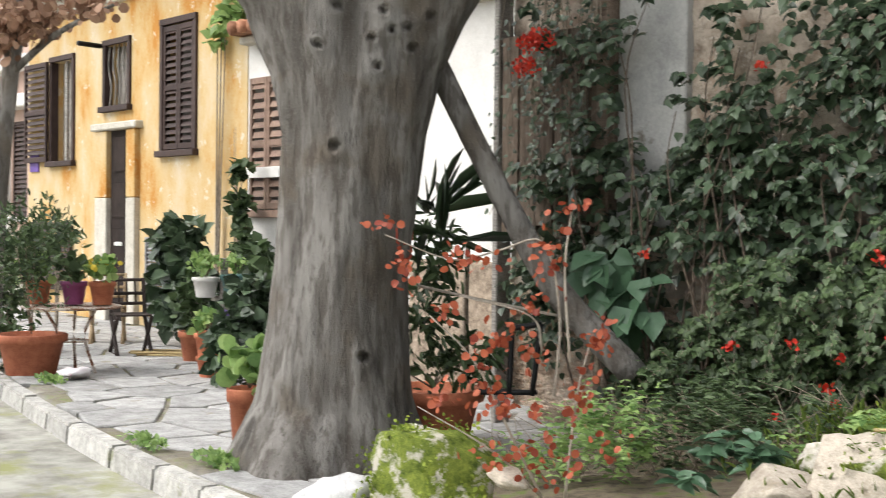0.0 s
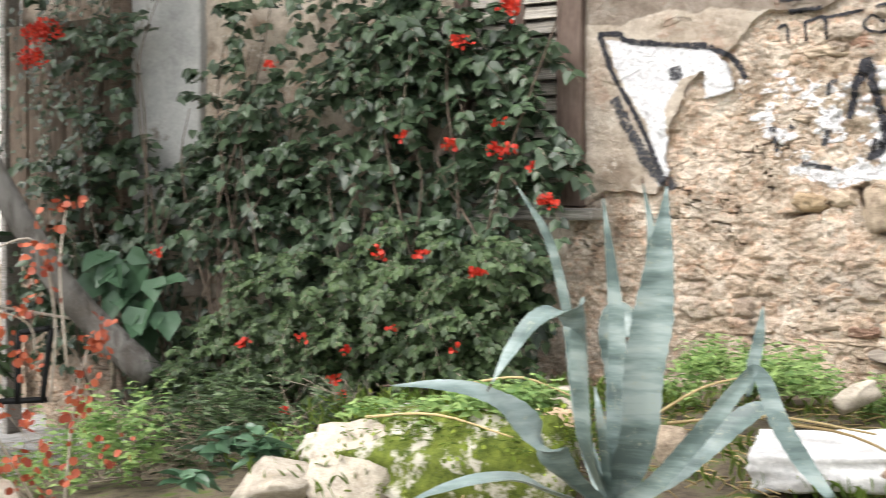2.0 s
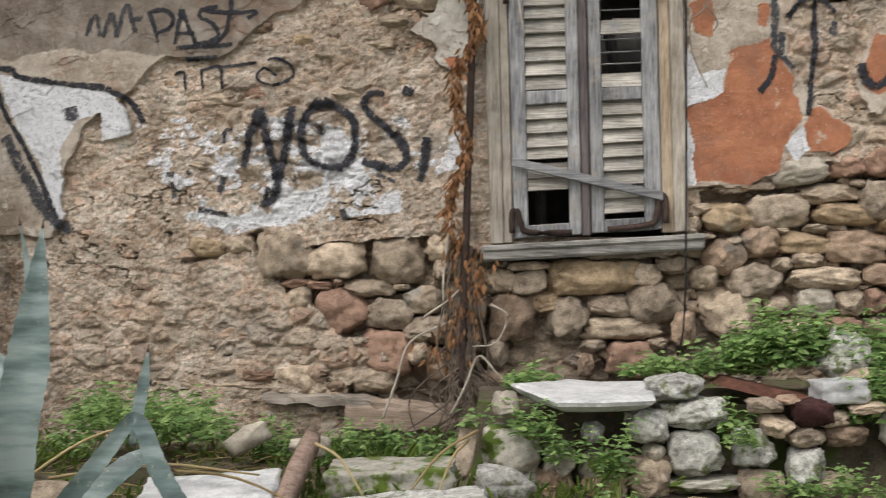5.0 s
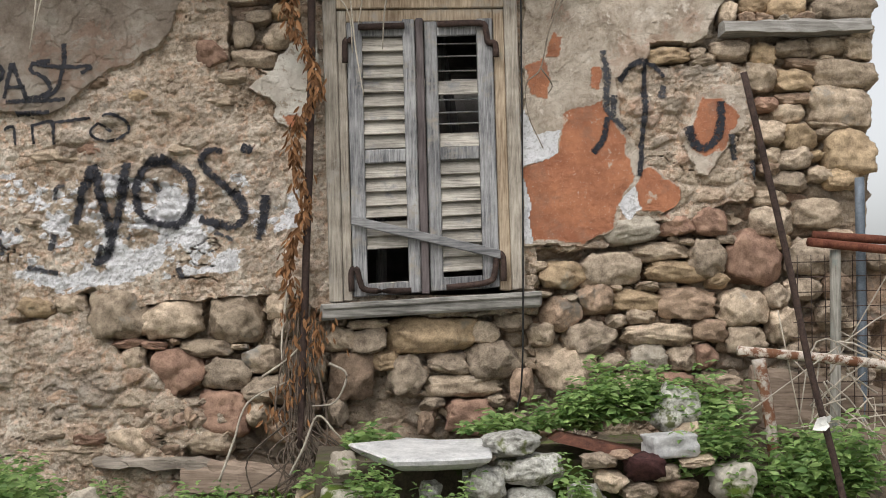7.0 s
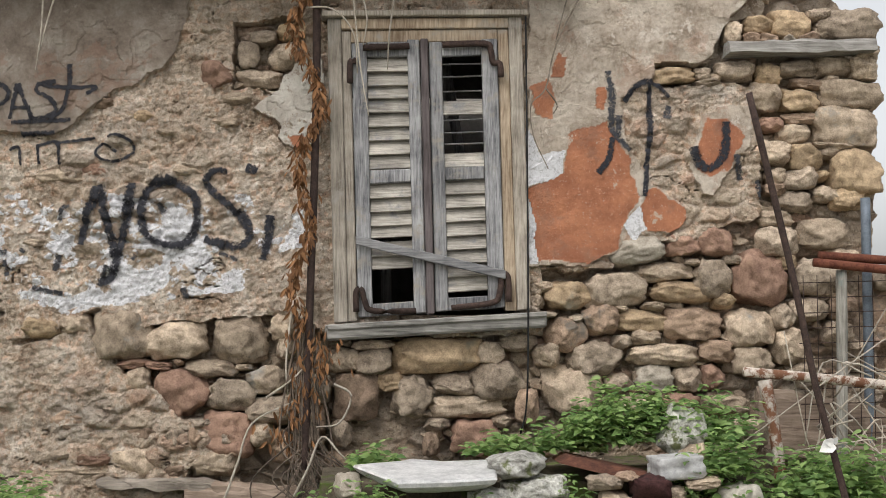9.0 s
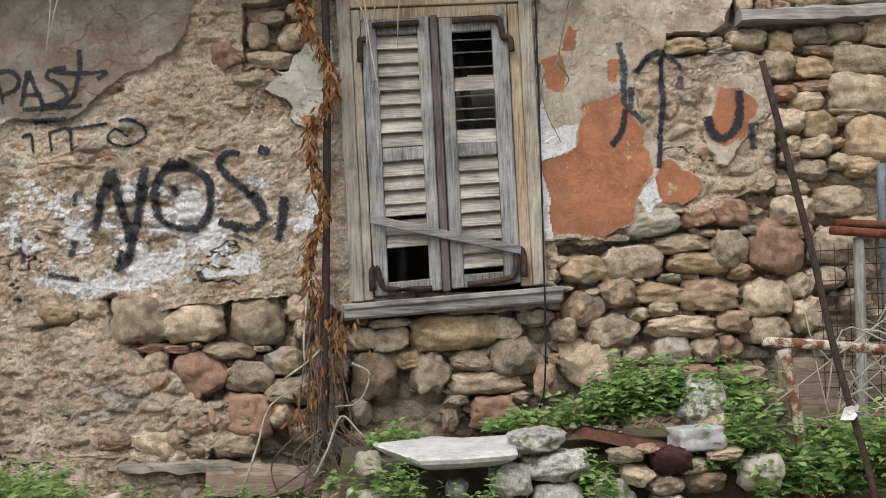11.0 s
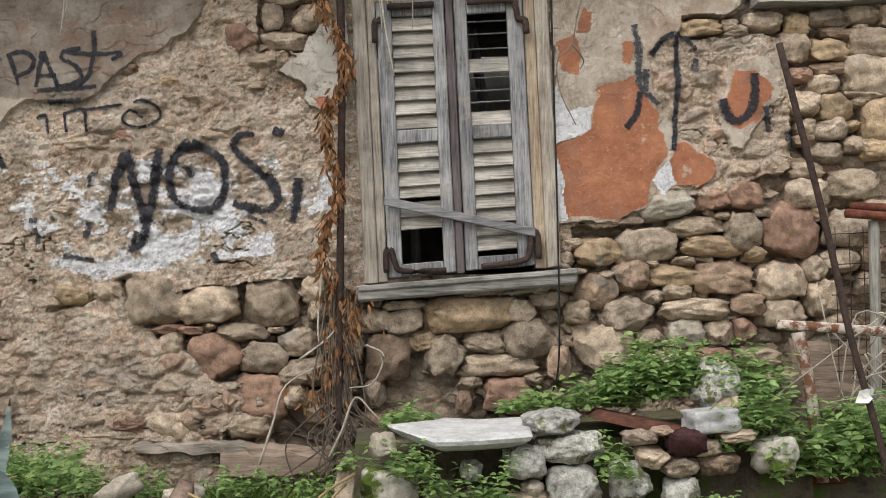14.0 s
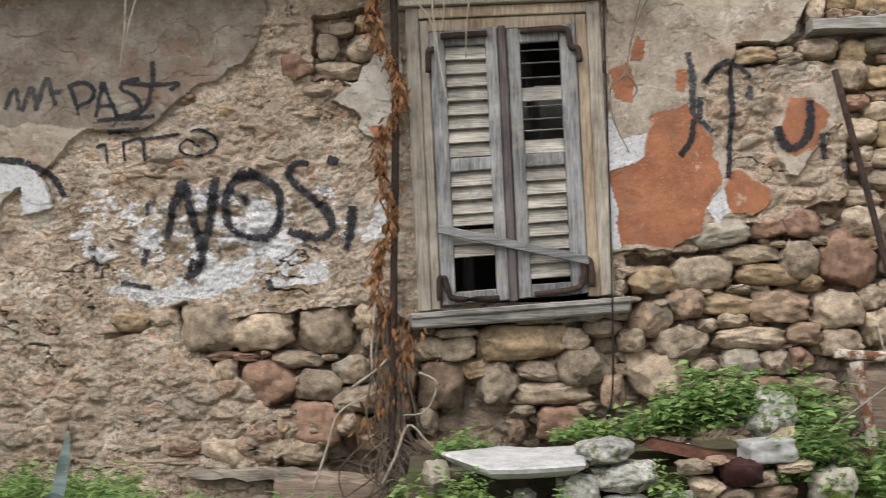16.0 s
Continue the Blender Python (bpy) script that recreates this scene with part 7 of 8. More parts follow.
def plane_tree():
    g = thing("plane_tree", "thick grey-barked tree trunk that forks overhead", "tree", at=(-6.85, 4.95, 0))
    knots = [(0.22, 2.62, 0.05), (0.3, 2.86, 0.05), (0.45, 2.88, 0.05), (0.2, 2.98, 0.05), (0.62, 2.96, 0.05), (0.12, 2.8, 0.04), (-0.25, 2.1, 0.07), (0.55, 2.75, 0.05), (-0.2, 3.0, 0.06), (0.35, 0.75, 0.06), (-0.4, 2.75, 0.05)]
    part("trunk", fork_mesh(knots), g)
    red = mottled("red_paint", (0.4, 0.05, 0.025), (0.55, 0.11, 0.06), 30, 0.6)
    for loop in (((-0.05, 0.1), (0.05, 0.1), (0.06, 0.02), (-0.04, 0.0)), ((-0.05, 0.1), (-0.045, 0.0)), ((-0.04, 0.0), (0.05, -0.02), (0.05, -0.1), (-0.05, -0.11))):
        path = []
        for u, w in loop:
            c = (0.385 + u) / 0.46
            path.append(Vector((-6.88, 4.98, MARK_Z + w)) + Vector((0.585, 0.811, 0)) * (0.385 + u) + Vector((0.811, -0.585, 0)) * (0.485 * math.sqrt(max(0.05, 1 - c * c))))
        part("paint_mark", tube("paint_mark", path, [0.011], red, 6, 0.1, 4), g, "red paint mark on the bark")
    part("limb", trunk_mesh([(-7.0, 4.75, 2.6), (-7.25, 4.4, 3.6), (-7.8, 3.9, 5.0), (-8.2, 3.4, 6.5)], [0.1, 0.4, 0.26, 0.12], 28), g)
    part("limb", trunk_mesh([(-6.65, 5.3, 2.6), (-6.35, 5.7, 3.6), (-5.6, 6.3, 5.0), (-5.0, 6.6, 6.5)], [0.1, 0.4, 0.26, 0.12], 28), g)
    part("prop", tube("prop", [(-6.6, 5.53, 2.72), (-6.31, 5.69, 2.1), (-6.12, 5.82, 1.68), (-5.83, 5.99, 1.15), (-5.39, 6.26, 0.63)], [0.085, 0.08, 0.085, 0.095, 0.1], BARK, 12, 0.05), g, "leaning bare limb")
    # Branches and crown out of view, added to shade the wall and climber.
    for a, b in (((-8.0, 3.65, 5.7), (-9.3, 4.6, 7.2)), ((-5.4, 6.4, 5.6), (-4.2, 5.2, 6.9)), ((-5.3, 6.45, 5.8), (-5.9, 7.9, 7.2)), ((-7.6, 4.1, 4.6), (-6.7, 5.3, 6.8))):
        part("branch", tube("branch", [a, tuple((p + q) / 2 + rng.normal() * 0.12 for p, q in zip(a, b)), b], [0.12, 0.08, 0.04], BARK, 10, 0.05), g)
    blobs = [(*rng.uniform((-9.6, 3.0, 5.9), (-3.9, 8.0, 7.8)), *rng.uniform(0.45, 0.9, 3), 130) for _ in range(34)]
    part("crown", clump_leaves("crown", blobs, 0.17, SMALL_LEAF, "heart", (0.2, -0.3, 0.9), (0.3, 0.2, -0.4), 0.9, 0.9), g)["kind"] = "stuff"


plane_tree()


# ---- shrub with red autumn leaves ----
def red_shrub():
    g = thing("red_leaved_shrub", "spindly shrub with round orange-red autumn leaves", "shrub", at=(-3.9, 3.95, 0.35))
    stems = [[(-4.01, 4.17, 0.35), (-3.98, 4.21, 0.83), (-3.94, 4.27, 1.11)], [(-4.08, 4.09, 0.35), (-4.11, 3.9, 0.68), (-4.15, 3.72, 1), (-4.2, 3.5, 1.21)], [(-4.05, 4.13, 0.82), (-4.04, 4.15, 1.19), (-4.1, 4.1, 1.53), (-4.24, 3.94, 1.49), (-4.3, 3.71, 1.45), (-4.42, 3.42, 1.56)],
             [(-4.09, 4.09, 1.03), (-4.13, 4.05, 1.19), (-4.35, 3.8, 1.28)], [(-4.01, 4.19, 0.98), (-4.03, 4.17, 1.4), (-4.02, 4.2, 1.69)], [(-4.08, 4.09, 0.35), (-4.09, 3.78, 0.6), (-4.23, 3.46, 0.81)]]
    for s in stems:
        part("stem", tube("stem", s, [0.007, 0.005, 0.003], PALE_TWIG, 6, 0.1), g)
    part("leaves", clump_leaves("leaves", [(*p, r_ * 1.5, r_ * 1.5, k * 1.4, int(n * 1.7)) for p, r_, k, n in (
        ((-4.06, 4.14, 1.45), 0.08, 0.14, 26), ((-4.02, 4.2, 1.69), 0.09, 0.03, 9), ((-4.23, 3.79, 1.46), 0.11, 0.06, 20), ((-4.35, 3.49, 1.4), 0.06, 0.09, 16), ((-4.39, 3.45, 1.6), 0.11, 0.03, 7), ((-4.13, 4.05, 1.23), 0.06, 0.06, 10), ((-4.14, 3.89, 1.09), 0.12, 0.07, 22),
        ((-4.22, 3.64, 1.21), 0.07, 0.04, 9), ((-4.11, 3.76, 0.97), 0.08, 0.08, 14), ((-4.11, 4.07, 0.98), 0.06, 0.08, 12), ((-3.91, 4.3, 1.06), 0.06, 0.1, 22), ((-3.97, 4.23, 0.8), 0.06, 0.12, 22), ((-4.04, 3.83, 0.8), 0.14, 0.06, 26), ((-4.15, 3.56, 0.86), 0.08, 0.05, 9), ((-4.01, 4.02, 0.53), 0.14, 0.1, 30), ((-3.81, 4.25, 0.61), 0.08, 0.06, 9), ((-4.09, 3.78, 0.57), 0.1, 0.05, 9))],
        0.034, ORANGE_LEAF, "round", (0.4, -0.8, 0.3), (0, -0.2, -0.4), 0.8, 0.95), g, "orange-red round leaves")["kind"] = "stuff"


red_shrub()
big = thing("broad_leaved_plant", "plant with large glossy green leaves by the wall", "plant", at=(-5.9, 6.45, 0.6))
for x, z, rx, rz, n in [
    (-5.67, 1.36, 0.23, 0.11, 10), (-5.62, 1.06, 0.25, 0.23, 20), (-5.77, 1.13, 0.15, 0.19, 10),
]:
    for _ in range(n):
        part("leaf", clump_leaves("leaf", [(x, 6.4, z, rx, 0.15, rz, 1)], 0.22, BIG_LEAF, "heart", (0.3, -0.9, 0.4), (0.1, -0.3, -0.8), 0.35, 0.8), big)
part("stalk", tube("stalk", [(-5.9, 6.45, 0.5), (-5.88, 6.42, 0.9), (-5.86, 6.4, 1.3)], [0.02, 0.015], TWIG), big)
palm = thing("spiky_plant", "dark spiky potted plant with long narrow leaves", "plant", at=(-7.2, 6.4, 0.3))
part("leaves", clump_leaves("leaves", [(*(-7.11, 5.97, 1.68), 0.1, 0.1, 0.1, 16), (*(-6.97, 5.97, 1.47), 0.1, 0.1, 0.1, 8)], 0.55, IVY_LEAF, "blade", (0.4, -0.7, 0.5), (0.3, 0, 0.5), 0.9, 0.9), palm)["kind"] = "stuff"
part("lower_leaves", clump_leaves("lower_leaves", [(*(-7.02, 5.91, 1.26), 0.25, 0.2, 0.4, 150), (*(-6.96, 5.81, 0.9), 0.2, 0.2, 0.3, 130), (*(-6.69, 5.96, 0.62), 0.4, 0.2, 0.2, 150)], 0.13, SMALL_LEAF, "lance", (0.4, -0.7, 0.5), (0.3, 0, -0.5), 0.8, 0.9), palm)["kind"] = "stuff"
part("stem", tube("stem", [(-7.2, 6.4, 0.2), (-7.18, 6.35, 0.9), (-7.1, 6.3, 1.5)], [0.03, 0.02], TWIG), palm)


# ---- pots ----
def lathe(name, profile, mat, at, sides=28):
    verts, faces = [], []
    for r_, z in profile:
        for k in range(sides):
            g = 2 * math.pi * k / sides
            verts.append((at[0] + r_ * math.cos(g), at[1] + r_ * math.sin(g), at[2] + z))
    for i in range(len(profile) - 1):
        for k in range(sides):
            faces.append((i * sides + k, i * sides + (k + 1) % sides, (i + 1) * sides + (k + 1) % sides, (i + 1) * sides + k))
    return mesh_of(name, verts, faces, mat, True)


def pot(label, base, top_r, height, mat, leaf=None, leaf_size=0.1, leaves=60, spread=1.2, tall=0.25, shape="heart", flowers=None):
    """A tapered pot with a thick rim and soil, and what grows in it; base is the middle of its foot."""
    g = thing("plant_pot", label, "plant pot", "pots on the patio", at=base)
    r0 = top_r * 0.72
    prof = [(0.0, 0.004), (r0, 0.0), (r0 * 1.02, 0.01), (top_r * 0.95, height * 0.78), (top_r * 1.06, height * 0.8), (top_r * 1.08, height * 0.97), (top_r * 1.04, height), (top_r * 0.93, height), (top_r * 0.9, height * 0.88), (0.0, height * 0.87)]
    part("pot", lathe("pot", prof, mat, base), g)
    if leaf:
        top = (base[0], base[1], base[2] + height)
        part("foliage", clump_leaves("foliage", [(top[0], top[1], top[2] + tall * 0.5, top_r * spread, top_r * spread, tall * 0.6, leaves)], leaf_size, leaf, shape, (0.4, -0.6, 0.7), (0.1, -0.2, 0.4), 0.7, 0.9), g)["kind"] = "stuff"
        part("stalks", tubes("stalks", [([top, (top[0] + rng.normal() * top_r * 0.4, top[1] + rng.normal() * top_r * 0.4, top[2] + tall * 0.7)], [0.008, 0.004]) for _ in range(6)], TWIG), g)["kind"] = "stuff"
    if flowers:
        part("blossom", clump_leaves("blossom", [(base[0], base[1], base[2] + height + tall * 0.6, top_r * spread, top_r * spread, tall * 0.5, 40)], 0.05, flowers, "round", (0.4, -0.6, 0.7), (0, 0, 0.4), 0.7, 0.8), g)["kind"] = "stuff"
    return g


PLASTIC = {n: mottled(n + "_plastic", d, l, 6, 0.5, 0, 60, 0.05, 0.4, 0.05) for n, d, l in (("purple", (0.2, 0.045, 0.13), (0.3, 0.08, 0.2)), ("violet", (0.1, 0.05, 0.25), (0.15, 0.08, 0.34)), ("white", (0.6, 0.59, 0.56), (0.72, 0.71, 0.69)), ("teal", (0.06, 0.13, 0.13), (0.1, 0.2, 0.19)))}
def on_floor(p):
    return (p[0], p[1], 0.0)


pot("huge terracotta planter with a thick rim", (-6.94, 5.82, 0), 0.36, 0.42, TERRACOTTA, SMALL_LEAF, 0.12, 60, 1.0, 0.25, "lance")
pot("tall terracotta pot with round green leaves beside the trunk", on_floor((-7.5, 4.63, 0)), 0.15, 0.45, TERRACOTTA, WEED_LEAF, 0.12, 64, 1.5, 0.3, "round")
pot("large terracotta pot with a dense green bush", on_floor((-12.61, 5.16, 0)), 0.34, 0.42, TERRACOTTA, SMALL_LEAF, 0.1, 900, 1.7, 1.3, "lance")
pot("terracotta pot standing under a smaller one", on_floor((-11.32, 6.51, 0)), 0.13, 0.22, TERRACOTTA)
pot("terracotta pot stacked on another pot", (-11.32, 6.51, 0.2), 0.15, 0.26, TERRACOTTA, WEED_LEAF, 0.09, 50, 1.2, 0.2)
pot("terracotta pot behind the stacked ones", on_floor((-12.68, 7.11, 0)), 0.18, 0.35, TERRACOTTA, SMALL_LEAF, 0.12, 160, 1.4, 0.6)
TABLE = (-12.45, 5.53, 0.71)
for dx, label, mat, leaf, n, fl in ((-0.36, "small terracotta pot with a leafy geranium on the table", TERRACOTTA, WEED_LEAF, 60, None), (0.02, "purple plastic pot with grey-green plant on the table", PLASTIC["purple"], SMALL_LEAF, 60, None), (0.32, "terracotta pot with yellow flowers on the table", TERRACOTTA, WEED_LEAF, 60, YELLOW_PETAL)):
    pot(label, (TABLE[0] + dx * 0.7, TABLE[1] + dx * 0.72, TABLE[2] + 0.012), 0.13 if dx else 0.16, 0.24, mat, leaf, 0.09, n, 1.4, 0.22, "round", fl)


def garden_table():
    g = thing("garden_table", "round white-painted metal garden table", "table", at=(TABLE[0], TABLE[1], 0))
    part("tabletop", lathe("tabletop", [(0, 0.0), (0.5, 0.0), (0.52, -0.012), (0.5, -0.025), (0, -0.025)], PEELED, TABLE, 40), g)
    for k in range(3):
        a = 2.1 * k + 0.5
        c, s = math.cos(a), math.sin(a)
        part("leg", tube("leg", [(TABLE[0] + 0.3 * c, TABLE[1] + 0.3 * s, TABLE[2] - 0.02), (TABLE[0] + 0.16 * c, TABLE[1] + 0.16 * s, 0.4), (TABLE[0] + 0.3 * c, TABLE[1] + 0.3 * s, 0.0)], [0.016], PEELED, 8), g)
    part("ring", tube("ring", [(TABLE[0] + 0.17 * math.cos(a), TABLE[1] + 0.17 * math.sin(a), 0.34) for a in np.linspace(0, 6.28, 13)], [0.01], PEELED, 6, 0, 2), g)


garden_table()


def folding_chair(at, turn, mat, label):
    g = thing("folding_chair", label, "chair", "patio chairs", at=at)
    m = pose(*at, 0, 0, turn)
    bar = lambda name, a, b, r_=0.025: part(name, tube(name, [m @ Vector(a), m @ Vector(b)], [r_], mat, 6), g)
    for x in (-0.2, 0.2):
        bar("leg", (x, -0.22, 0.0), (x, 0.2, 0.46))
        bar("leg", (x, 0.24, 0.0), (x, -0.2, 0.46))
        bar("back_post", (x, 0.18, 0.42), (x, 0.3, 0.9))
        bar("foot_bar", (x, -0.22, 0.012), (x, 0.24, 0.012), 0.014)
    for z, y in ((0.88, 0.295), (0.72, 0.255), (0.6, 0.225)):
        bar("back_rail", (-0.2, y, z), (0.2, y, z), 0.022)
    for x in (-0.1, 0.0, 0.1):
        bar("back_slat", (x, 0.225, 0.6), (x, 0.295, 0.88), 0.012)
    for k in range(6):
        y = -0.2 + 0.075 * k
        v = [m @ Vector((x, y + dy, 0.47 + dz)) for x in (-0.21, 0.21) for dy, dz in ((0, 0), (0.06, 0), (0.06, 0.02), (0, 0.02))]
        part("seat_slat", mesh_of("seat_slat", v, [(0, 1, 5, 4), (1, 2, 6, 5), (2, 3, 7, 6), (3, 0, 4, 7), (3, 2, 1, 0), (4, 5, 6, 7)], mat), g)


folding_chair(on_floor((-13.75, 6.85, 0)), 75, wood("dark_chair_wood", (0.02, 0.014, 0.012), (0.06, 0.045, 0.04), "Z"), "dark brown folding wooden garden chair")
folding_chair(on_floor((-15.17, 7.23, 0)), 60, wood("tan_chair_wood", (0.25, 0.17, 0.1), (0.42, 0.32, 0.2), "Z"), "light wooden folding garden chair")
tagged(new("plastic_bag", rock_mesh("plastic_bag", 91, mottled("white_plastic_bag", (0.6, 0.55, 0.58), (0.75, 0.74, 0.75), 12, 0.4, stain=(0.6, 0.15, 0.3), stain_scale=6, stain_at=0.6), 2, 2, 0.6)), "crumpled white and pink plastic bag", "bag").matrix_basis = Matrix.Translation((-11.92, 5.3, 0.06)) @ Matrix.Diagonal((0.45, 0.3, 0.14, 1))
canes = []
for _ in range(16):
    a = Vector((-13.23, 7.16, 0)) + Vector((rng.normal() * 0.12, rng.normal() * 0.1, 0.02 + 0.04 * rng.random()))
    canes.append(([a - Vector((0.3, 0.3, 0)), a + Vector((0.3, 0.3, 0.0))], [0.012]))
tagged(new("canes", tubes("canes", canes, STRAW)), "bundle of yellow canes lying on the paving", "canes", kind="stuff")


def pot_stand():
    foot = (-12.02, 7.09, 0)
    g = thing("pot_stand", "pale wooden post with hanging flower pots", "stand", at=(foot[0], foot[1], 0))
    part("post", box_mesh("post", foot[0] - 0.035, foot[0] + 0.035, foot[1] - 0.035, foot[1] + 0.035, 0, 1.2, BEAM_WOOD, 0.006), g)
    part("arm", box_mesh("arm", foot[0] - 0.25, foot[0] + 0.25, foot[1] - 0.02, foot[1] + 0.02, 0.72, 0.78, BEAM_WOOD, 0.005), g)
    part("arm", box_mesh("arm", foot[0] - 0.05, foot[0] + 0.3, foot[1] - 0.02, foot[1] + 0.02, 0.4, 0.45, BEAM_WOOD, 0.005), g)
    return foot


foot = pot_stand()
pot("white plastic pot with fresh green leaves on the stand", (foot[0] - 0.12, foot[1] - 0.16, 0.77), 0.14, 0.22, PLASTIC["white"], WEED_LEAF, 0.08, 90, 1.3, 0.25)
pot("dark teal plastic pot on the stand", (foot[0] + 0.16, foot[1] + 0.05, 0.77), 0.16, 0.26, PLASTIC["teal"], WEED_LEAF, 0.07, 60, 1.1, 0.2)
pot("violet plastic pot hanging low on the stand", (foot[0] + 0.16, foot[1] + 0.05, 0.45), 0.12, 0.19, PLASTIC["violet"], SMALL_LEAF, 0.07, 40, 1.1, 0.2)


def bush(label, blobs, size, mat, shape="heart"):
    at = (blobs[0][0], blobs[0][1], 0)
    g = thing("bush", label, "bush", at=at)
    part("foliage", clump_leaves("foliage", blobs, size, mat, shape, (0.5, -0.6, 0.6), (0.2, -0.2, -0.3), 0.7, 0.8), g)["kind"] = "stuff"
    part("branchwork", tubes("branchwork", [([(x, y, 0), (x + rng.normal() * 0.1, y, z)], [0.02, 0.008]) for x, y, z, *_ in blobs for _ in range(3)], TWIG), g)["kind"] = "stuff"


bush("dark bushy pot plants beside the trunk", [(*(-10.47, 6.46, 0.36), 0.4, 0.4, 0.42, 420), (*(-10.6, 6.63, 0.78), 0.35, 0.3, 0.3, 200)], 0.13, IVY_LEAF)
bush("tall leafy shrub against the yellow house", [(*(-14.78, 8.07, 1.24), 0.4, 0.35, 0.4, 230), (*(-14.56, 7.99, 0.73), 0.5, 0.4, 0.45, 260), (*(-14.19, 7.95, 0.39), 0.5, 0.4, 0.3, 200)], 0.2, IVY_LEAF)
bush("slender climber on the house corner", [(*(-14.12, 8.56, 2.21), 0.14, 0.12, 0.2, 40), (*(-14.11, 8.56, 1.69), 0.16, 0.12, 0.3, 70), (*(-13.99, 8.53, 1.26), 0.16, 0.12, 0.3, 70)], 0.15, SMALL_LEAF)
bush("bush of fine green leaves at the street end", [(*(-15.24, 5.98, 1.17), 0.4, 0.5, 0.3, 300), (*(-14.76, 5.76, 0.64), 0.5, 0.5, 0.5, 420), (*(-16.8, 7.24, 1.27), 0.5, 0.4, 0.35, 200), (*(-13.29, 5.16, 0.19), 0.3, 0.4, 0.3, 200)], 0.15, SMALL_LEAF, "lance")
bush("ochre-leaved pot plants by the white wall", [(*(-12.37, 7.81, 1.1), 0.25, 0.3, 0.3, 110), (*(-11.45, 7.34, 0.95), 0.25, 0.25, 0.25, 90)], 0.16, SMALL_LEAF)
bush("green creeper under the white house's eave", [(*(-14.8, 8.91, 4.34), 0.3, 0.3, 0.25, 130), (*(-15.14, 8.81, 4.1), 0.15, 0.15, 0.1, 26)], 0.16, WEED_LEAF)
for p in ((-11.81, 5.03, 0), (-8.13, 4.15, 0), (-7.19, 4.2, 0)):
    tagged(new("weed_tuft", clump_leaves("weed_tuft", [(p[0], p[1], 0.03, 0.3, 0.1, 0.05, 130)], 0.045, WEED_LEAF, "heart", (0.3, -0.5, 0.9), (0, 0, 0.6), 0.6, 0.9)), "tuft of green weeds in the paving joints", "weeds", kind="stuff")


def black_stand():
    g = thing("metal_frame", "black metal tube frame among the pots", "frame", at=(-5.9, 5.9, 0.2))
    for a, b in (((-6.21, 5.92, 0.9), (-6.21, 5.9, 0.44)), ((-6.08, 6.07, 0.93), (-6.11, 6.02, 0.44)), ((-6.21, 5.92, 0.9), (-6.08, 6.07, 0.93)), ((-6.35, 5.74, 0.46), (-6.09, 6.05, 0.46))):
        part("tube", tube("tube", [a, b], [0.02], BLACK_METAL, 8), g)


black_stand()
tagged(new("rope", tube("rope", [(-6.87, 5.62, 1.17), (-6.5, 5.89, 1.08), (-6.07, 6.24, 0.98)], [0.012], PALE_TWIG, 6)), "pale slack rope stretched past the planter", "rope")
tagged(new("rear_wall", box_mesh("rear_wall", -9.8, -7.5, 7.9, 8.1, -0.1, 1.25, STONE[2], 0.02)), "low rough grey wall behind the pots", "wall", kind="structure")


# ---- houses ----
def facade(name, x0, x1, z0, z1, y, openings, mat, deep=0.35):
    """A wall with openings (x0, x1, z0, z1) cut through it."""
    xs = sorted({x0, x1, *[o[0] for o in openings], *[o[1] for o in openings]})
    zs = sorted({z0, z1, *[o[2] for o in openings], *[o[3] for o in openings]})
    bm = bmesh.new()
    grid = {}
    for yy in (y, y + deep):
        for a in xs:
            for b in zs:
                grid[a, b, yy] = bm.verts.new((a, yy, b))
    solid = lambda i, j: 0 <= i < len(xs) - 1 and 0 <= j < len(zs) - 1 and not any(o[0] <= (xs[i] + xs[i + 1]) / 2 <= o[1] and o[2] <= (zs[j] + zs[j + 1]) / 2 <= o[3] for o in openings)
    for i in range(len(xs) - 1):
        for j in range(len(zs) - 1):
            if not solid(i, j):
                continue
            a, b, c, d = xs[i], xs[i + 1], zs[j], zs[j + 1]
            bm.faces.new([grid[p, q, y] for p, q in ((a, c), (b, c), (b, d), (a, d))])
            bm.faces.new([grid[p, q, y + deep] for p, q in ((a, d), (b, d), (b, c), (a, c))])
            for di, dj, (p0, p1) in ((-1, 0, ((a, c), (a, d))), (1, 0, ((b, c), (b, d))), (0, -1, ((a, c), (b, c))), (0, 1, ((a, d), (b, d)))):
                if not solid(i + di, j + dj):
                    bm.faces.new([grid[(*p0, y)], grid[(*p1, y)], grid[(*p1, y + deep)], grid[(*p0, y + deep)]])
    bmesh.ops.recalc_face_normals(bm, faces=bm.faces[:])
    me = bpy.data.meshes.new(name)
    bm.to_mesh(me)
    bm.free()
    me.materials.append(mat)
    return me


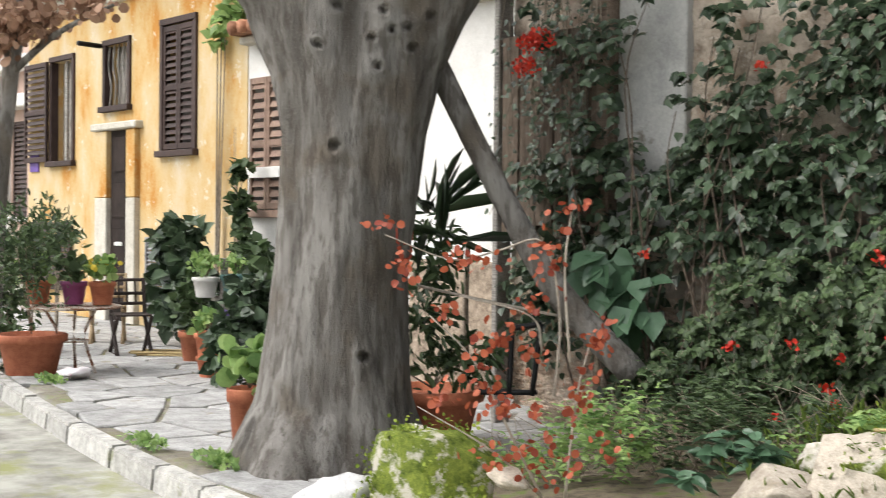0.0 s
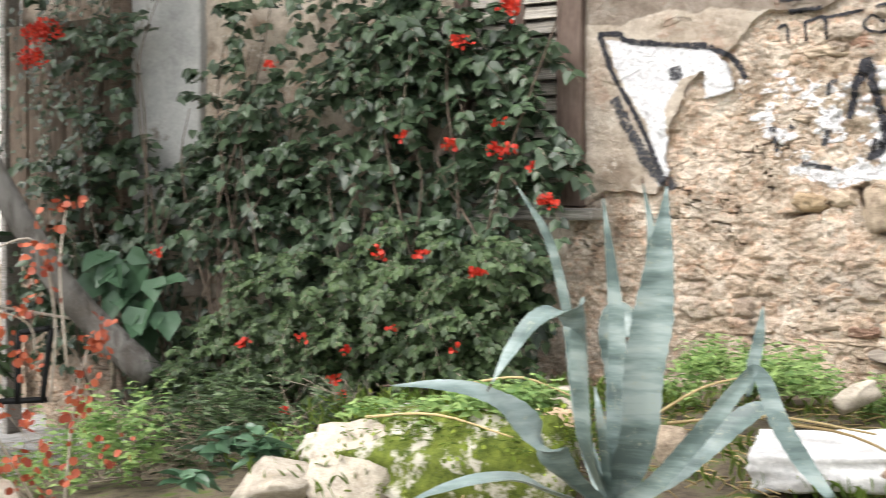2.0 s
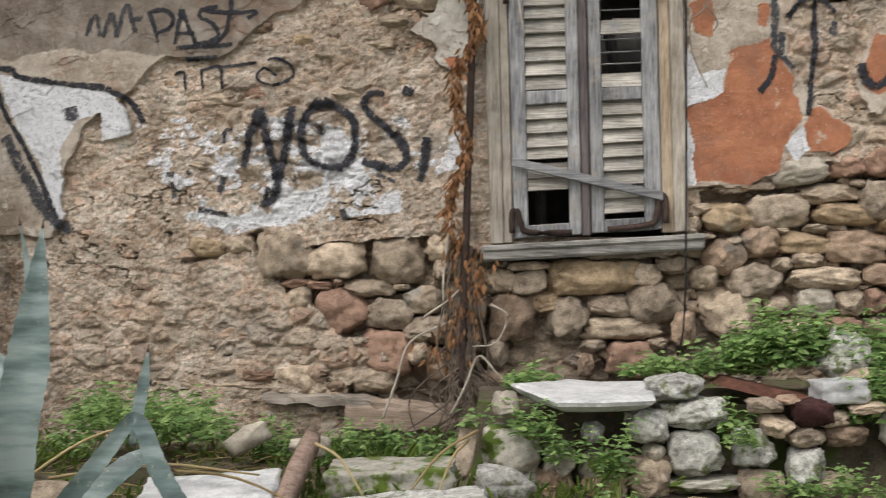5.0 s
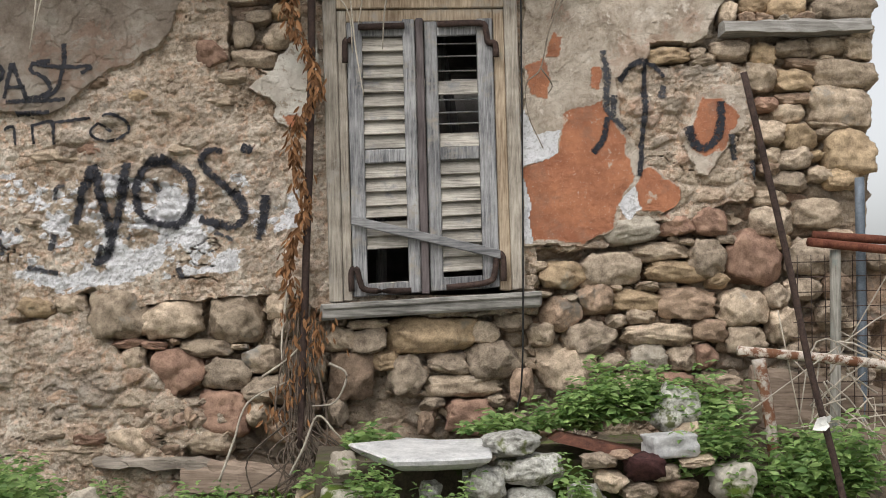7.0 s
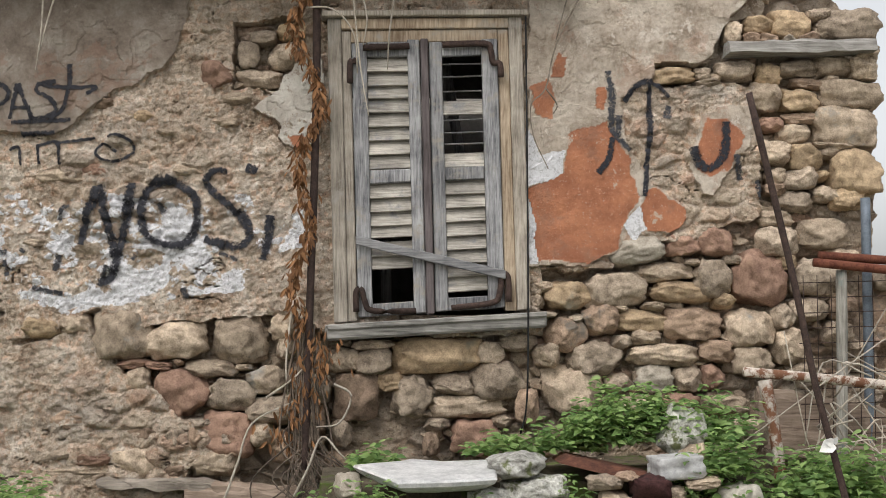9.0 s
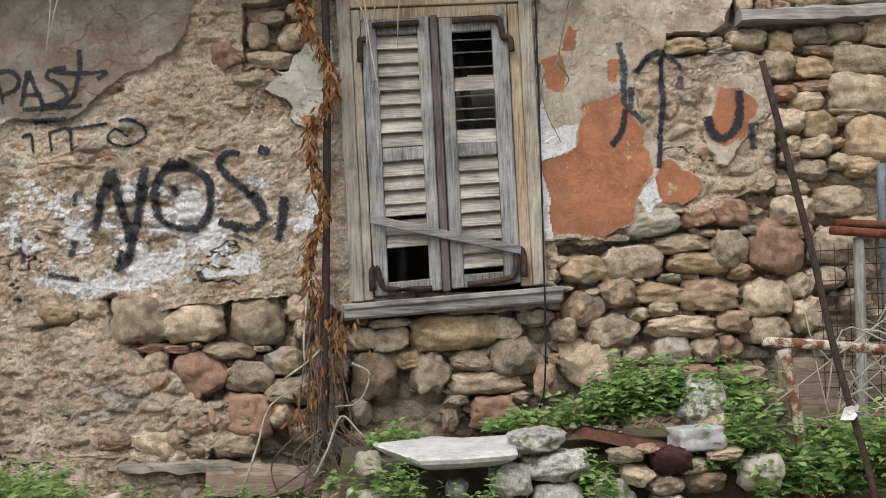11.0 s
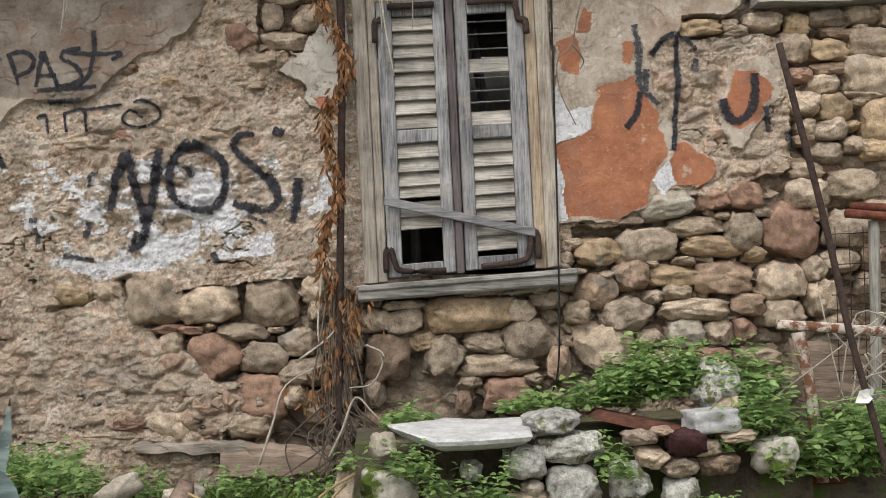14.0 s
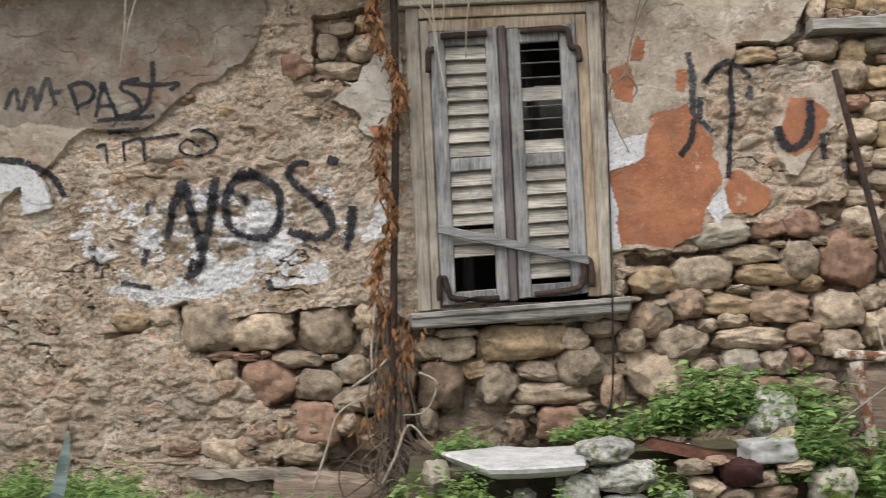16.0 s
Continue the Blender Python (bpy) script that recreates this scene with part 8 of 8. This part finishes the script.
def ochre_render():
    m, t, b = material("ochre_render", 0.9, 0, 0.2)
    p = world_place(t)
    mp = t.nodes.new("ShaderNodeMapping")
    mp.inputs["Scale"].default_value = (1, 1, 0.5)
    t.links.new(p, mp.inputs[0])
    n1, n2 = noise_node(t, 1.5, 6, mp.outputs[0], 0.65), noise_node(t, 30, 5, p, 0.7)
    c = ramp(t, maths(t, "ADD", maths(t, "MULTIPLY", n1, 0.8), maths(t, "MULTIPLY", n2, 0.2)), [(0.38, (0.47, 0.22, 0.05)), (0.45, (0.52, 0.34, 0.14)), (0.53, (0.55, 0.41, 0.22)), (0.66, (0.58, 0.49, 0.35))])
    c = mix(t, grey(t, noise_node(t, 3.5, 6, p, 0.75), 0.6, 0.64), c, (0.62, 0.55, 0.42))
    t.links.new(c, b.inputs["Base Color"])
    bump(t, b, n2, 0.2, 0.01)
    return m


OCHRE = ochre_render()
WHITEWASH = mottled("whitewashed_render", (0.62, 0.61, 0.58), (0.8, 0.79, 0.77), 2, 0.85, 0, 30, 0.15, spread=0.01)
CREAM = mottled("cream_stone", (0.42, 0.39, 0.33), (0.6, 0.57, 0.5), 5, 0.85, 0, 40, 0.2, spread=0.05)
BROWN_PAINT = wood("brown_paint", (0.025, 0.014, 0.012), (0.065, 0.04, 0.034), "Z", rough=0.6)
DOOR_WOOD = wood("dark_door_wood", (0.012, 0.008, 0.007), (0.035, 0.024, 0.02), "Z", rough=0.95)
PINK_BROWN = wood("faded_brown_paint", (0.16, 0.1, 0.075), (0.3, 0.21, 0.16), "Z", rough=0.7)
TILE = mottled("roof_tile", (0.22, 0.09, 0.05), (0.4, 0.2, 0.12), 10, 0.9)
HOUSE_Y = 8.9


def louvred(parent, x0, x1, z0, z1, y, mat, name="shutter", slats=16, rails=(0.5,)):
    """A louvred leaf in the plane y."""
    s = part(name, box_mesh(name, x0, x0 + 0.06, y, y + 0.05, z0, z1, mat, 0.004), parent)
    part("stile", box_mesh("stile", x1 - 0.06, x1, y, y + 0.05, z0, z1, mat, 0.004), s)
    for f in (0, *rails, 1):
        z = z0 + (z1 - z0 - 0.08) * f
        part("rail", box_mesh("rail", x0 + 0.06, x1 - 0.06, y, y + 0.045, z, z + 0.08, mat, 0.003), s)
    for k in range(slats):
        z = z0 + (z1 - z0) * (k + 0.7) / (slats + 0.4)
        h = (z1 - z0) / slats * 0.42
        v = [(x, yy, zz) for x in (x0 + 0.06, x1 - 0.06) for yy, zz in ((y + 0.004, z - h), (y + 0.012, z - h - 0.004), (y + 0.045, z + h * 0.4), (y + 0.037, z + h * 0.4 + 0.004))]
        part("slat", mesh_of("slat", v, [(0, 1, 5, 4), (1, 2, 6, 5), (2, 3, 7, 6), (3, 0, 4, 7), (3, 2, 1, 0), (4, 5, 6, 7)], mat), s)
    return s


def house_window(house, x0, x1, z0, z1, leaves=2, glass=False):
    w = part("window", box_mesh("window", x0 - 0.06, x1 + 0.06, HOUSE_Y - 0.05, HOUSE_Y + 0.02, z1, z1 + 0.09, BROWN_PAINT, 0.006), house, "dark brown timber window")
    for a, b in ((x0 - 0.06, x0 + 0.03), (x1 - 0.03, x1 + 0.06)):
        part("frame", box_mesh("frame", a, b, HOUSE_Y - 0.04, HOUSE_Y + 0.1, z0, z1, BROWN_PAINT, 0.006), w)
    part("sill", box_mesh("sill", x0 - 0.1, x1 + 0.1, HOUSE_Y - 0.1, HOUSE_Y + 0.06, z0 - 0.09, z0, BROWN_PAINT, 0.008), w)
    part("dark_pane", box_mesh("dark_pane", x0, x1, HOUSE_Y + 0.2, HOUSE_Y + 0.22, z0, z1, VOID, 0), w)
    return w


def yellow_house():
    h = thing("yellow_house", "old house with flaking ochre-yellow plaster and brown shutters", "house", at=(-18, HOUSE_Y, 0))
    wr = (-16.87, -15.91, 2.63, 4.48)
    ws = (-18.79, -17.96, 3.4, 4.37)
    wl_ = (-20.86, -19.99, 2.59, 4.29)
    d = (-18.57, -17.91, 0, 3.01)
    x0, x1, top = (-21.89, -14.51, 4.87)
    part("wall", facade("wall", x0, x1, 0, top + 0.15, HOUSE_Y, [tuple(w) for w in (wr, ws, wl_, d)], OCHRE), h, "flaking ochre render")
    part("side_wall", box_mesh("side_wall", x0, x0 + 0.3, HOUSE_Y + 0.35, 15, 0, top + 0.15, OCHRE, 0), h)
    part("side_wall", box_mesh("side_wall", x1 - 0.3, x1, HOUSE_Y + 0.35, 15, 0, top + 0.15, OCHRE, 0), h)
    part("back_wall", box_mesh("back_wall", x0 + 0.3, x1 - 0.3, 14.7, 15, 0, top + 0.15, VOID, 0), h)
    for k, (a, b) in enumerate(((0.0, 0.12), (0.12, 0.24), (0.24, 0.34))):
        part("cornice", box_mesh("cornice", x0 - 0.1, x1 + 0.06 * (k - 1), HOUSE_Y - 0.08 - 0.08 * k, HOUSE_Y + 0.3, top + 0.15 + a, top + 0.15 + b, CREAM, 0.02), h)
    part("roof", hull_mesh("roof", [(x0 - 0.3, HOUSE_Y - 0.4, top + 0.5), (x1 + 0.1, HOUSE_Y - 0.4, top + 0.5), (x1 + 0.1, HOUSE_Y - 0.4, top + 0.6), (x0 - 0.3, HOUSE_Y - 0.4, top + 0.6)], 6.6, TILE, 0.02), h)
    w = house_window(h, *wr)
    mid = (wr[0] + wr[1]) / 2
    for a, b in ((wr[0] + 0.03, mid - 0.005), (mid + 0.005, wr[1] - 0.03)):
        louvred(w, a, b, wr[2] + 0.02, wr[3] - 0.02, HOUSE_Y - 0.02, BROWN_PAINT, "shutter", 18)
    w = house_window(h, *ws)
    for k in range(5):
        x = ws[0] + (ws[1] - ws[0]) * (k + 0.5) / 5
        part("iron_grille", tube("iron_grille", [(x, HOUSE_Y + 0.03, ws[2]), (x + 0.05, HOUSE_Y + 0.03, (ws[2] * 2 + ws[3]) / 3), (x - 0.05, HOUSE_Y + 0.03, (ws[2] + 2 * ws[3]) / 3), (x, HOUSE_Y + 0.03, ws[3])], [0.014], BEAM_WOOD, 5), w)
    w = house_window(h, *wl_)
    louvred(w, wl_[0] - 1.0, wl_[0] - 0.05, wl_[2], wl_[3] + 0.02, HOUSE_Y - 0.1, BROWN_PAINT, "shutter", 16)
    part("sash", box_mesh("sash", (wl_[0] + wl_[1]) / 2 - 0.04, (wl_[0] + wl_[1]) / 2 + 0.04, HOUSE_Y + 0.05, HOUSE_Y + 0.1, wl_[2], wl_[3], BEAM_WOOD, 0.004), w)
    dr = part("door", box_mesh("door", d[0], d[1], HOUSE_Y - 0.01, HOUSE_Y + 0.05, 0.02, d[3], DOOR_WOOD, 0.006), h, "dark brown panelled door")
    for k in range(4):
        part("panel", box_mesh("panel", d[0] + 0.12, d[1] - 0.12, HOUSE_Y - 0.03, HOUSE_Y - 0.01, 0.2 + k * 0.72, 0.75 + k * 0.72, DOOR_WOOD, 0.015), dr)
    part("letter_plate", box_mesh("letter_plate", d[0] + 0.2, d[1] - 0.2, HOUSE_Y - 0.045, HOUSE_Y - 0.031, 1.2, 1.26, PLASTIC["white"], 0.003), dr)
    for a, b in ((d[0] - 0.42, d[0] - 0.01), (d[1] + 0.01, d[1] + 0.3)):
        part("door_pilaster", box_mesh("door_pilaster", a, b, HOUSE_Y - 0.09, HOUSE_Y + 0.02, 0, 1.95, CREAM, 0.012), h, "pale stone pilaster")
        part("door_pilaster", box_mesh("door_pilaster", a, b, HOUSE_Y - 0.09, HOUSE_Y + 0.02, 1.955, d[3], OCHRE, 0.012), h)
    part("lintel", box_mesh("lintel", d[0] - 0.5, d[1] + 0.4, HOUSE_Y - 0.14, HOUSE_Y + 0.02, d[3] + 0.004, d[3] + 0.12, CREAM, 0.02), h, "moulded pale stone lintel")
    part("lantern_arm", tube("lantern_arm", [(-18.88, 8.85, 4.38), (-18.73, 8.4, 4.37)], [0.04], BLACK_METAL, 8), h)
    part("street_plate", box_mesh("street_plate", *(-21.76, -21.39), HOUSE_Y - 0.03, HOUSE_Y - 0.005, *(2.43, 2.8), PLASTIC["violet"], 0.004), h, "small blue enamel plate")
    lp = (-17.28, -16.68, 0.02, 1.35)
    louvred(h, lp[0], lp[1], max(lp[2], 0.03), lp[3], HOUSE_Y - 0.08, GREY_WOOD, "basement_shutter", 22)
    bp = (-21.62, -19.97)
    louvred(h, bp[0], bp[1], 0.4, 1.55, HOUSE_Y - 0.08, BROWN_PAINT, "basement_shutter", 14)


yellow_house()


def white_house():
    x0, x1 = (-14.49, -5)
    h = thing("white_house", "low whitewashed house with faded brown louvred shutters", "house", at=(x0, HOUSE_Y, 0))
    w = (-14.44, -13.48, 1.76, 3.51)
    part("wall", facade("wall", x0, x1, 0, 3.95, HOUSE_Y + 0.004, [(w[0] + 0.05, w[1], w[2], w[3])], WHITEWASH), h, "bright whitewashed render")
    part("cornice", box_mesh("cornice", x0, x1, HOUSE_Y - 0.16, HOUSE_Y + 0.3, 3.95, 4.05, CREAM, 0.02), h)
    roof = part("roof", hull_mesh("roof", [(x0, HOUSE_Y - 0.3, 4.06), (x1, HOUSE_Y - 0.3, 4.06), (x1, HOUSE_Y - 0.3, 4.12), (x0, HOUSE_Y - 0.3, 4.12)], 6, TILE, 0.01), h)
    for k in range(40):
        x = x0 + 0.12 + k * 0.24
        part("roof_tile", tube("roof_tile", [(x, HOUSE_Y - 0.36, 4.14), (x, HOUSE_Y + 0.3, 4.2)], [0.09, 0.08], TILE, 8), roof)
    win_ = part("window", box_mesh("window", w[0], w[1] + 0.06, HOUSE_Y - 0.1, HOUSE_Y + 0.06, w[2] - 0.1, w[2], PINK_BROWN, 0.008), h)
    part("dark_pane", box_mesh("dark_pane", w[0] + 0.05, w[1], HOUSE_Y + 0.2, HOUSE_Y + 0.22, w[2], w[3], VOID, 0), win_)
    mid = (w[0] + w[1]) / 2
    for a, b in ((w[0] + 0.06, mid - 0.005), (mid + 0.005, w[1])):
        louvred(win_, a, b, w[2] + 0.01, w[3] - 0.01, HOUSE_Y - 0.05, PINK_BROWN, "shutter", 13)
    part("white_board", box_mesh("white_board", w[0] + 0.02, w[1] + 0.05, HOUSE_Y - 0.085, HOUSE_Y - 0.055, w[2] + 0.42, w[2] + 0.56, PLASTIC["white"], 0.004), win_)


white_house()


def far_house():
    h = thing("far_house", "distant pink and white town house with dark shutters", "house", at=(-36, 13, 0))
    pink = mottled("pink_render", (0.42, 0.3, 0.25), (0.52, 0.38, 0.32), 2, 0.9, 0, 30, 0.1, spread=0.01)
    y = 13.0
    px0, px1 = (-36.47, -31.51)
    wz = (1.63, 4.17)
    wx = (-33.02, -32.03)
    part("wall", facade("wall", px0, px1 + 3, 0, 9.0, y, [(wx[0], wx[1], wz[0], wz[1])], pink), h)
    w = part("window", box_mesh("window", wx[0] - 0.2, wx[1] + 0.2, y - 0.12, y, wz[0] - 0.12, wz[0], PLASTIC["white"], 0.01), h)
    part("dark_pane", box_mesh("dark_pane", wx[0], wx[1], y + 0.2, y + 0.22, wz[0], wz[1], VOID, 0), w)
    louvred(w, wx[0] + 0.02, wx[1] - 0.02, wz[0], wz[1], y + 0.02, BROWN_PAINT, "shutter", 20)
    part("pilaster", box_mesh("pilaster", wx[0] - 0.75, wx[0] - 0.1, y - 0.1, y + 0.02, 0, wz[1] + 0.3, WHITEWASH, 0.02), h)
    for z in (wz[1] + 0.3, wz[1] + 1.3):
        part("cornice", box_mesh("cornice", px0, px1 + 3, y - 0.4, y + 0.02, z, z + 0.35, WHITEWASH, 0.04), h)


far_house()


def street_tree():
    g = thing("street_tree", "slim dark tree with dry brown leaves", "tree", at=(-13.6, 5.2, 0))
    part("trunk", tube("trunk", [(-14.42, 5.36, -0.05), (-14.4, 5.44, 1.39), (-14.37, 5.5, 2.31), (-14.31, 5.6, 3.35), (-14.24, 5.71, 4.27), (-14.31, 5.66, 5.45)], [0.16, 0.13, 0.12, 0.1, 0.08, 0.03], BARK, 12, 0.06), g)
    for q in (((-14.31, 5.6, 3.29), (-13.5, 5.8, 3.68), (-12.62, 6.05, 3.92)), ((-14.27, 5.66, 3.75), (-14.58, 5.31, 4.13), (-14.84, 5.01, 4.52)), ((-14.26, 5.68, 4.01), (-13.91, 6.11, 4.54), (-13.76, 6.31, 5.19))):
        part("limb", tube("limb", list(q), [0.05, 0.02], BARK, 8), g)
    part("crown", clump_leaves("crown", [(*(-13.91, 5.77, 3.85), 0.5, 0.5, 0.3, 200), (*(-14.32, 5.61, 3.75), 0.35, 0.3, 0.4, 150), (*(-13.07, 6, 3.96), 0.4, 0.4, 0.2, 80), (*(-13.98, 5.73, 4.75), 0.9, 0.9, 0.6, 400)], 0.12, foliage_mat("faded_leaf", (0.2, 0.11, 0.07), (0.45, 0.29, 0.2), 0.8, 0.3), "round", (0.4, -0.6, 0.3), (0, 0, -0.5), 0.9, 0.9), g, "dry brown leaves")["kind"] = "stuff"


street_tree()

# ---- paving and kerb, piece by piece ----
KERB_STONE = mottled("kerb_stone", (0.22, 0.215, 0.2), (0.5, 0.49, 0.46), 8, 0.85, 0, 60, 0.5, stain=(0.2, 0.21, 0.12))
FLAG = mottled("flagstone", (0.2, 0.195, 0.19), (0.45, 0.45, 0.44), 5, 0.7, 0, 60, 0.4, stain=(0.25, 0.23, 0.18), spread=0.18)
kerb = thing("kerb", "worn pale stone kerb along the street", "kerb", kind="structure")
x = -22.0
while x < -5.2:
    l = random.uniform(0.7, 1.2)
    ya, yb = float(kerb_y(x)), float(kerb_y(x + l - 0.015))
    bm = bmesh.new()
    low, high = -0.2, 0.02 + random.uniform(-0.006, 0.006)
    vs = [bm.verts.new(c) for c in ((x, ya - 0.17, low), (x + l - 0.015, yb - 0.17, low), (x + l - 0.015, yb, low), (x, ya, low), (x, ya - 0.15, high), (x + l - 0.015, yb - 0.15, high), (x + l - 0.015, yb, high), (x, ya, high))]
    for f in ((3, 2, 1, 0), (4, 5, 6, 7), (0, 1, 5, 4), (1, 2, 6, 5), (2, 3, 7, 6), (3, 0, 4, 7)):
        bm.faces.new([vs[i] for i in f])
    bmesh.ops.bevel(bm, geom=bm.edges[:], offset=0.02, segments=2, affect="EDGES")
    me = bpy.data.meshes.new("kerb_stone")
    bm.to_mesh(me)
    bm.free()
    me.materials.append(KERB_STONE)
    part("kerb_stone", me, kerb)
    x += l
pavement = thing("pavement", "crazy paving of pale grey marble flags with mossy joints", "pavement", kind="structure")
seeds = [(gx + random.uniform(-0.24, 0.24), gy + random.uniform(-0.24, 0.24)) for gx in np.arange(-21.5, -6.0, 0.68) for gy in np.arange(3.2, 9.6, 0.62)]
for sx, sy in seeds:
    if sy < kerb_y(sx) + 0.12 or sy > HOUSE_Y - 0.15:
        continue
    poly = [Vector((sx + 0.8 * math.cos(a), sy + 0.8 * math.sin(a))) for a in np.linspace(0, 2 * math.pi, 17)[:-1]]
    for ox, oy in seeds:
        if (ox, oy) != (sx, sy) and (ox - sx) ** 2 + (oy - sy) ** 2 < 2.6:
            mid, nrm = Vector(((sx + ox) / 2, (sy + oy) / 2)), Vector((ox - sx, oy - sy)).normalized()
            mid = mid - nrm * 0.022
            out = []
            for i in range(len(poly)):
                a, b = poly[i], poly[(i + 1) % len(poly)]
                da, db = (a - mid).dot(nrm), (b - mid).dot(nrm)
                if da <= 0:
                    out.append(a)
                if (da < 0) != (db < 0):
                    out.append(a + (b - a) * (da / (da - db)))
            poly = out
            if len(poly) < 3:
                break
    poly = [p if p.y > kerb_y(p.x) + 0.02 else Vector((p.x, float(kerb_y(p.x)) + 0.02)) for p in poly]
    if len(poly) < 3:
        continue
    top = 0.012 + random.uniform(-0.004, 0.006)
    n = len(poly)
    v = [(p.x, p.y, -0.03) for p in poly] + [(p.x, p.y, top - 0.008) for p in poly] + [(sx + (p.x - sx) * 0.97, sy + (p.y - sy) * 0.97, top) for p in poly]
    f = [tuple(range(2 * n, 3 * n))] + [(i, (i + 1) % n, n + (i + 1) % n, n + i) for i in range(n)] + [(n + i, n + (i + 1) % n, 2 * n + (i + 1) % n, 2 * n + i) for i in range(n)]
    part("flagstone", mesh_of("flagstone", v, f, FLAG), pavement)
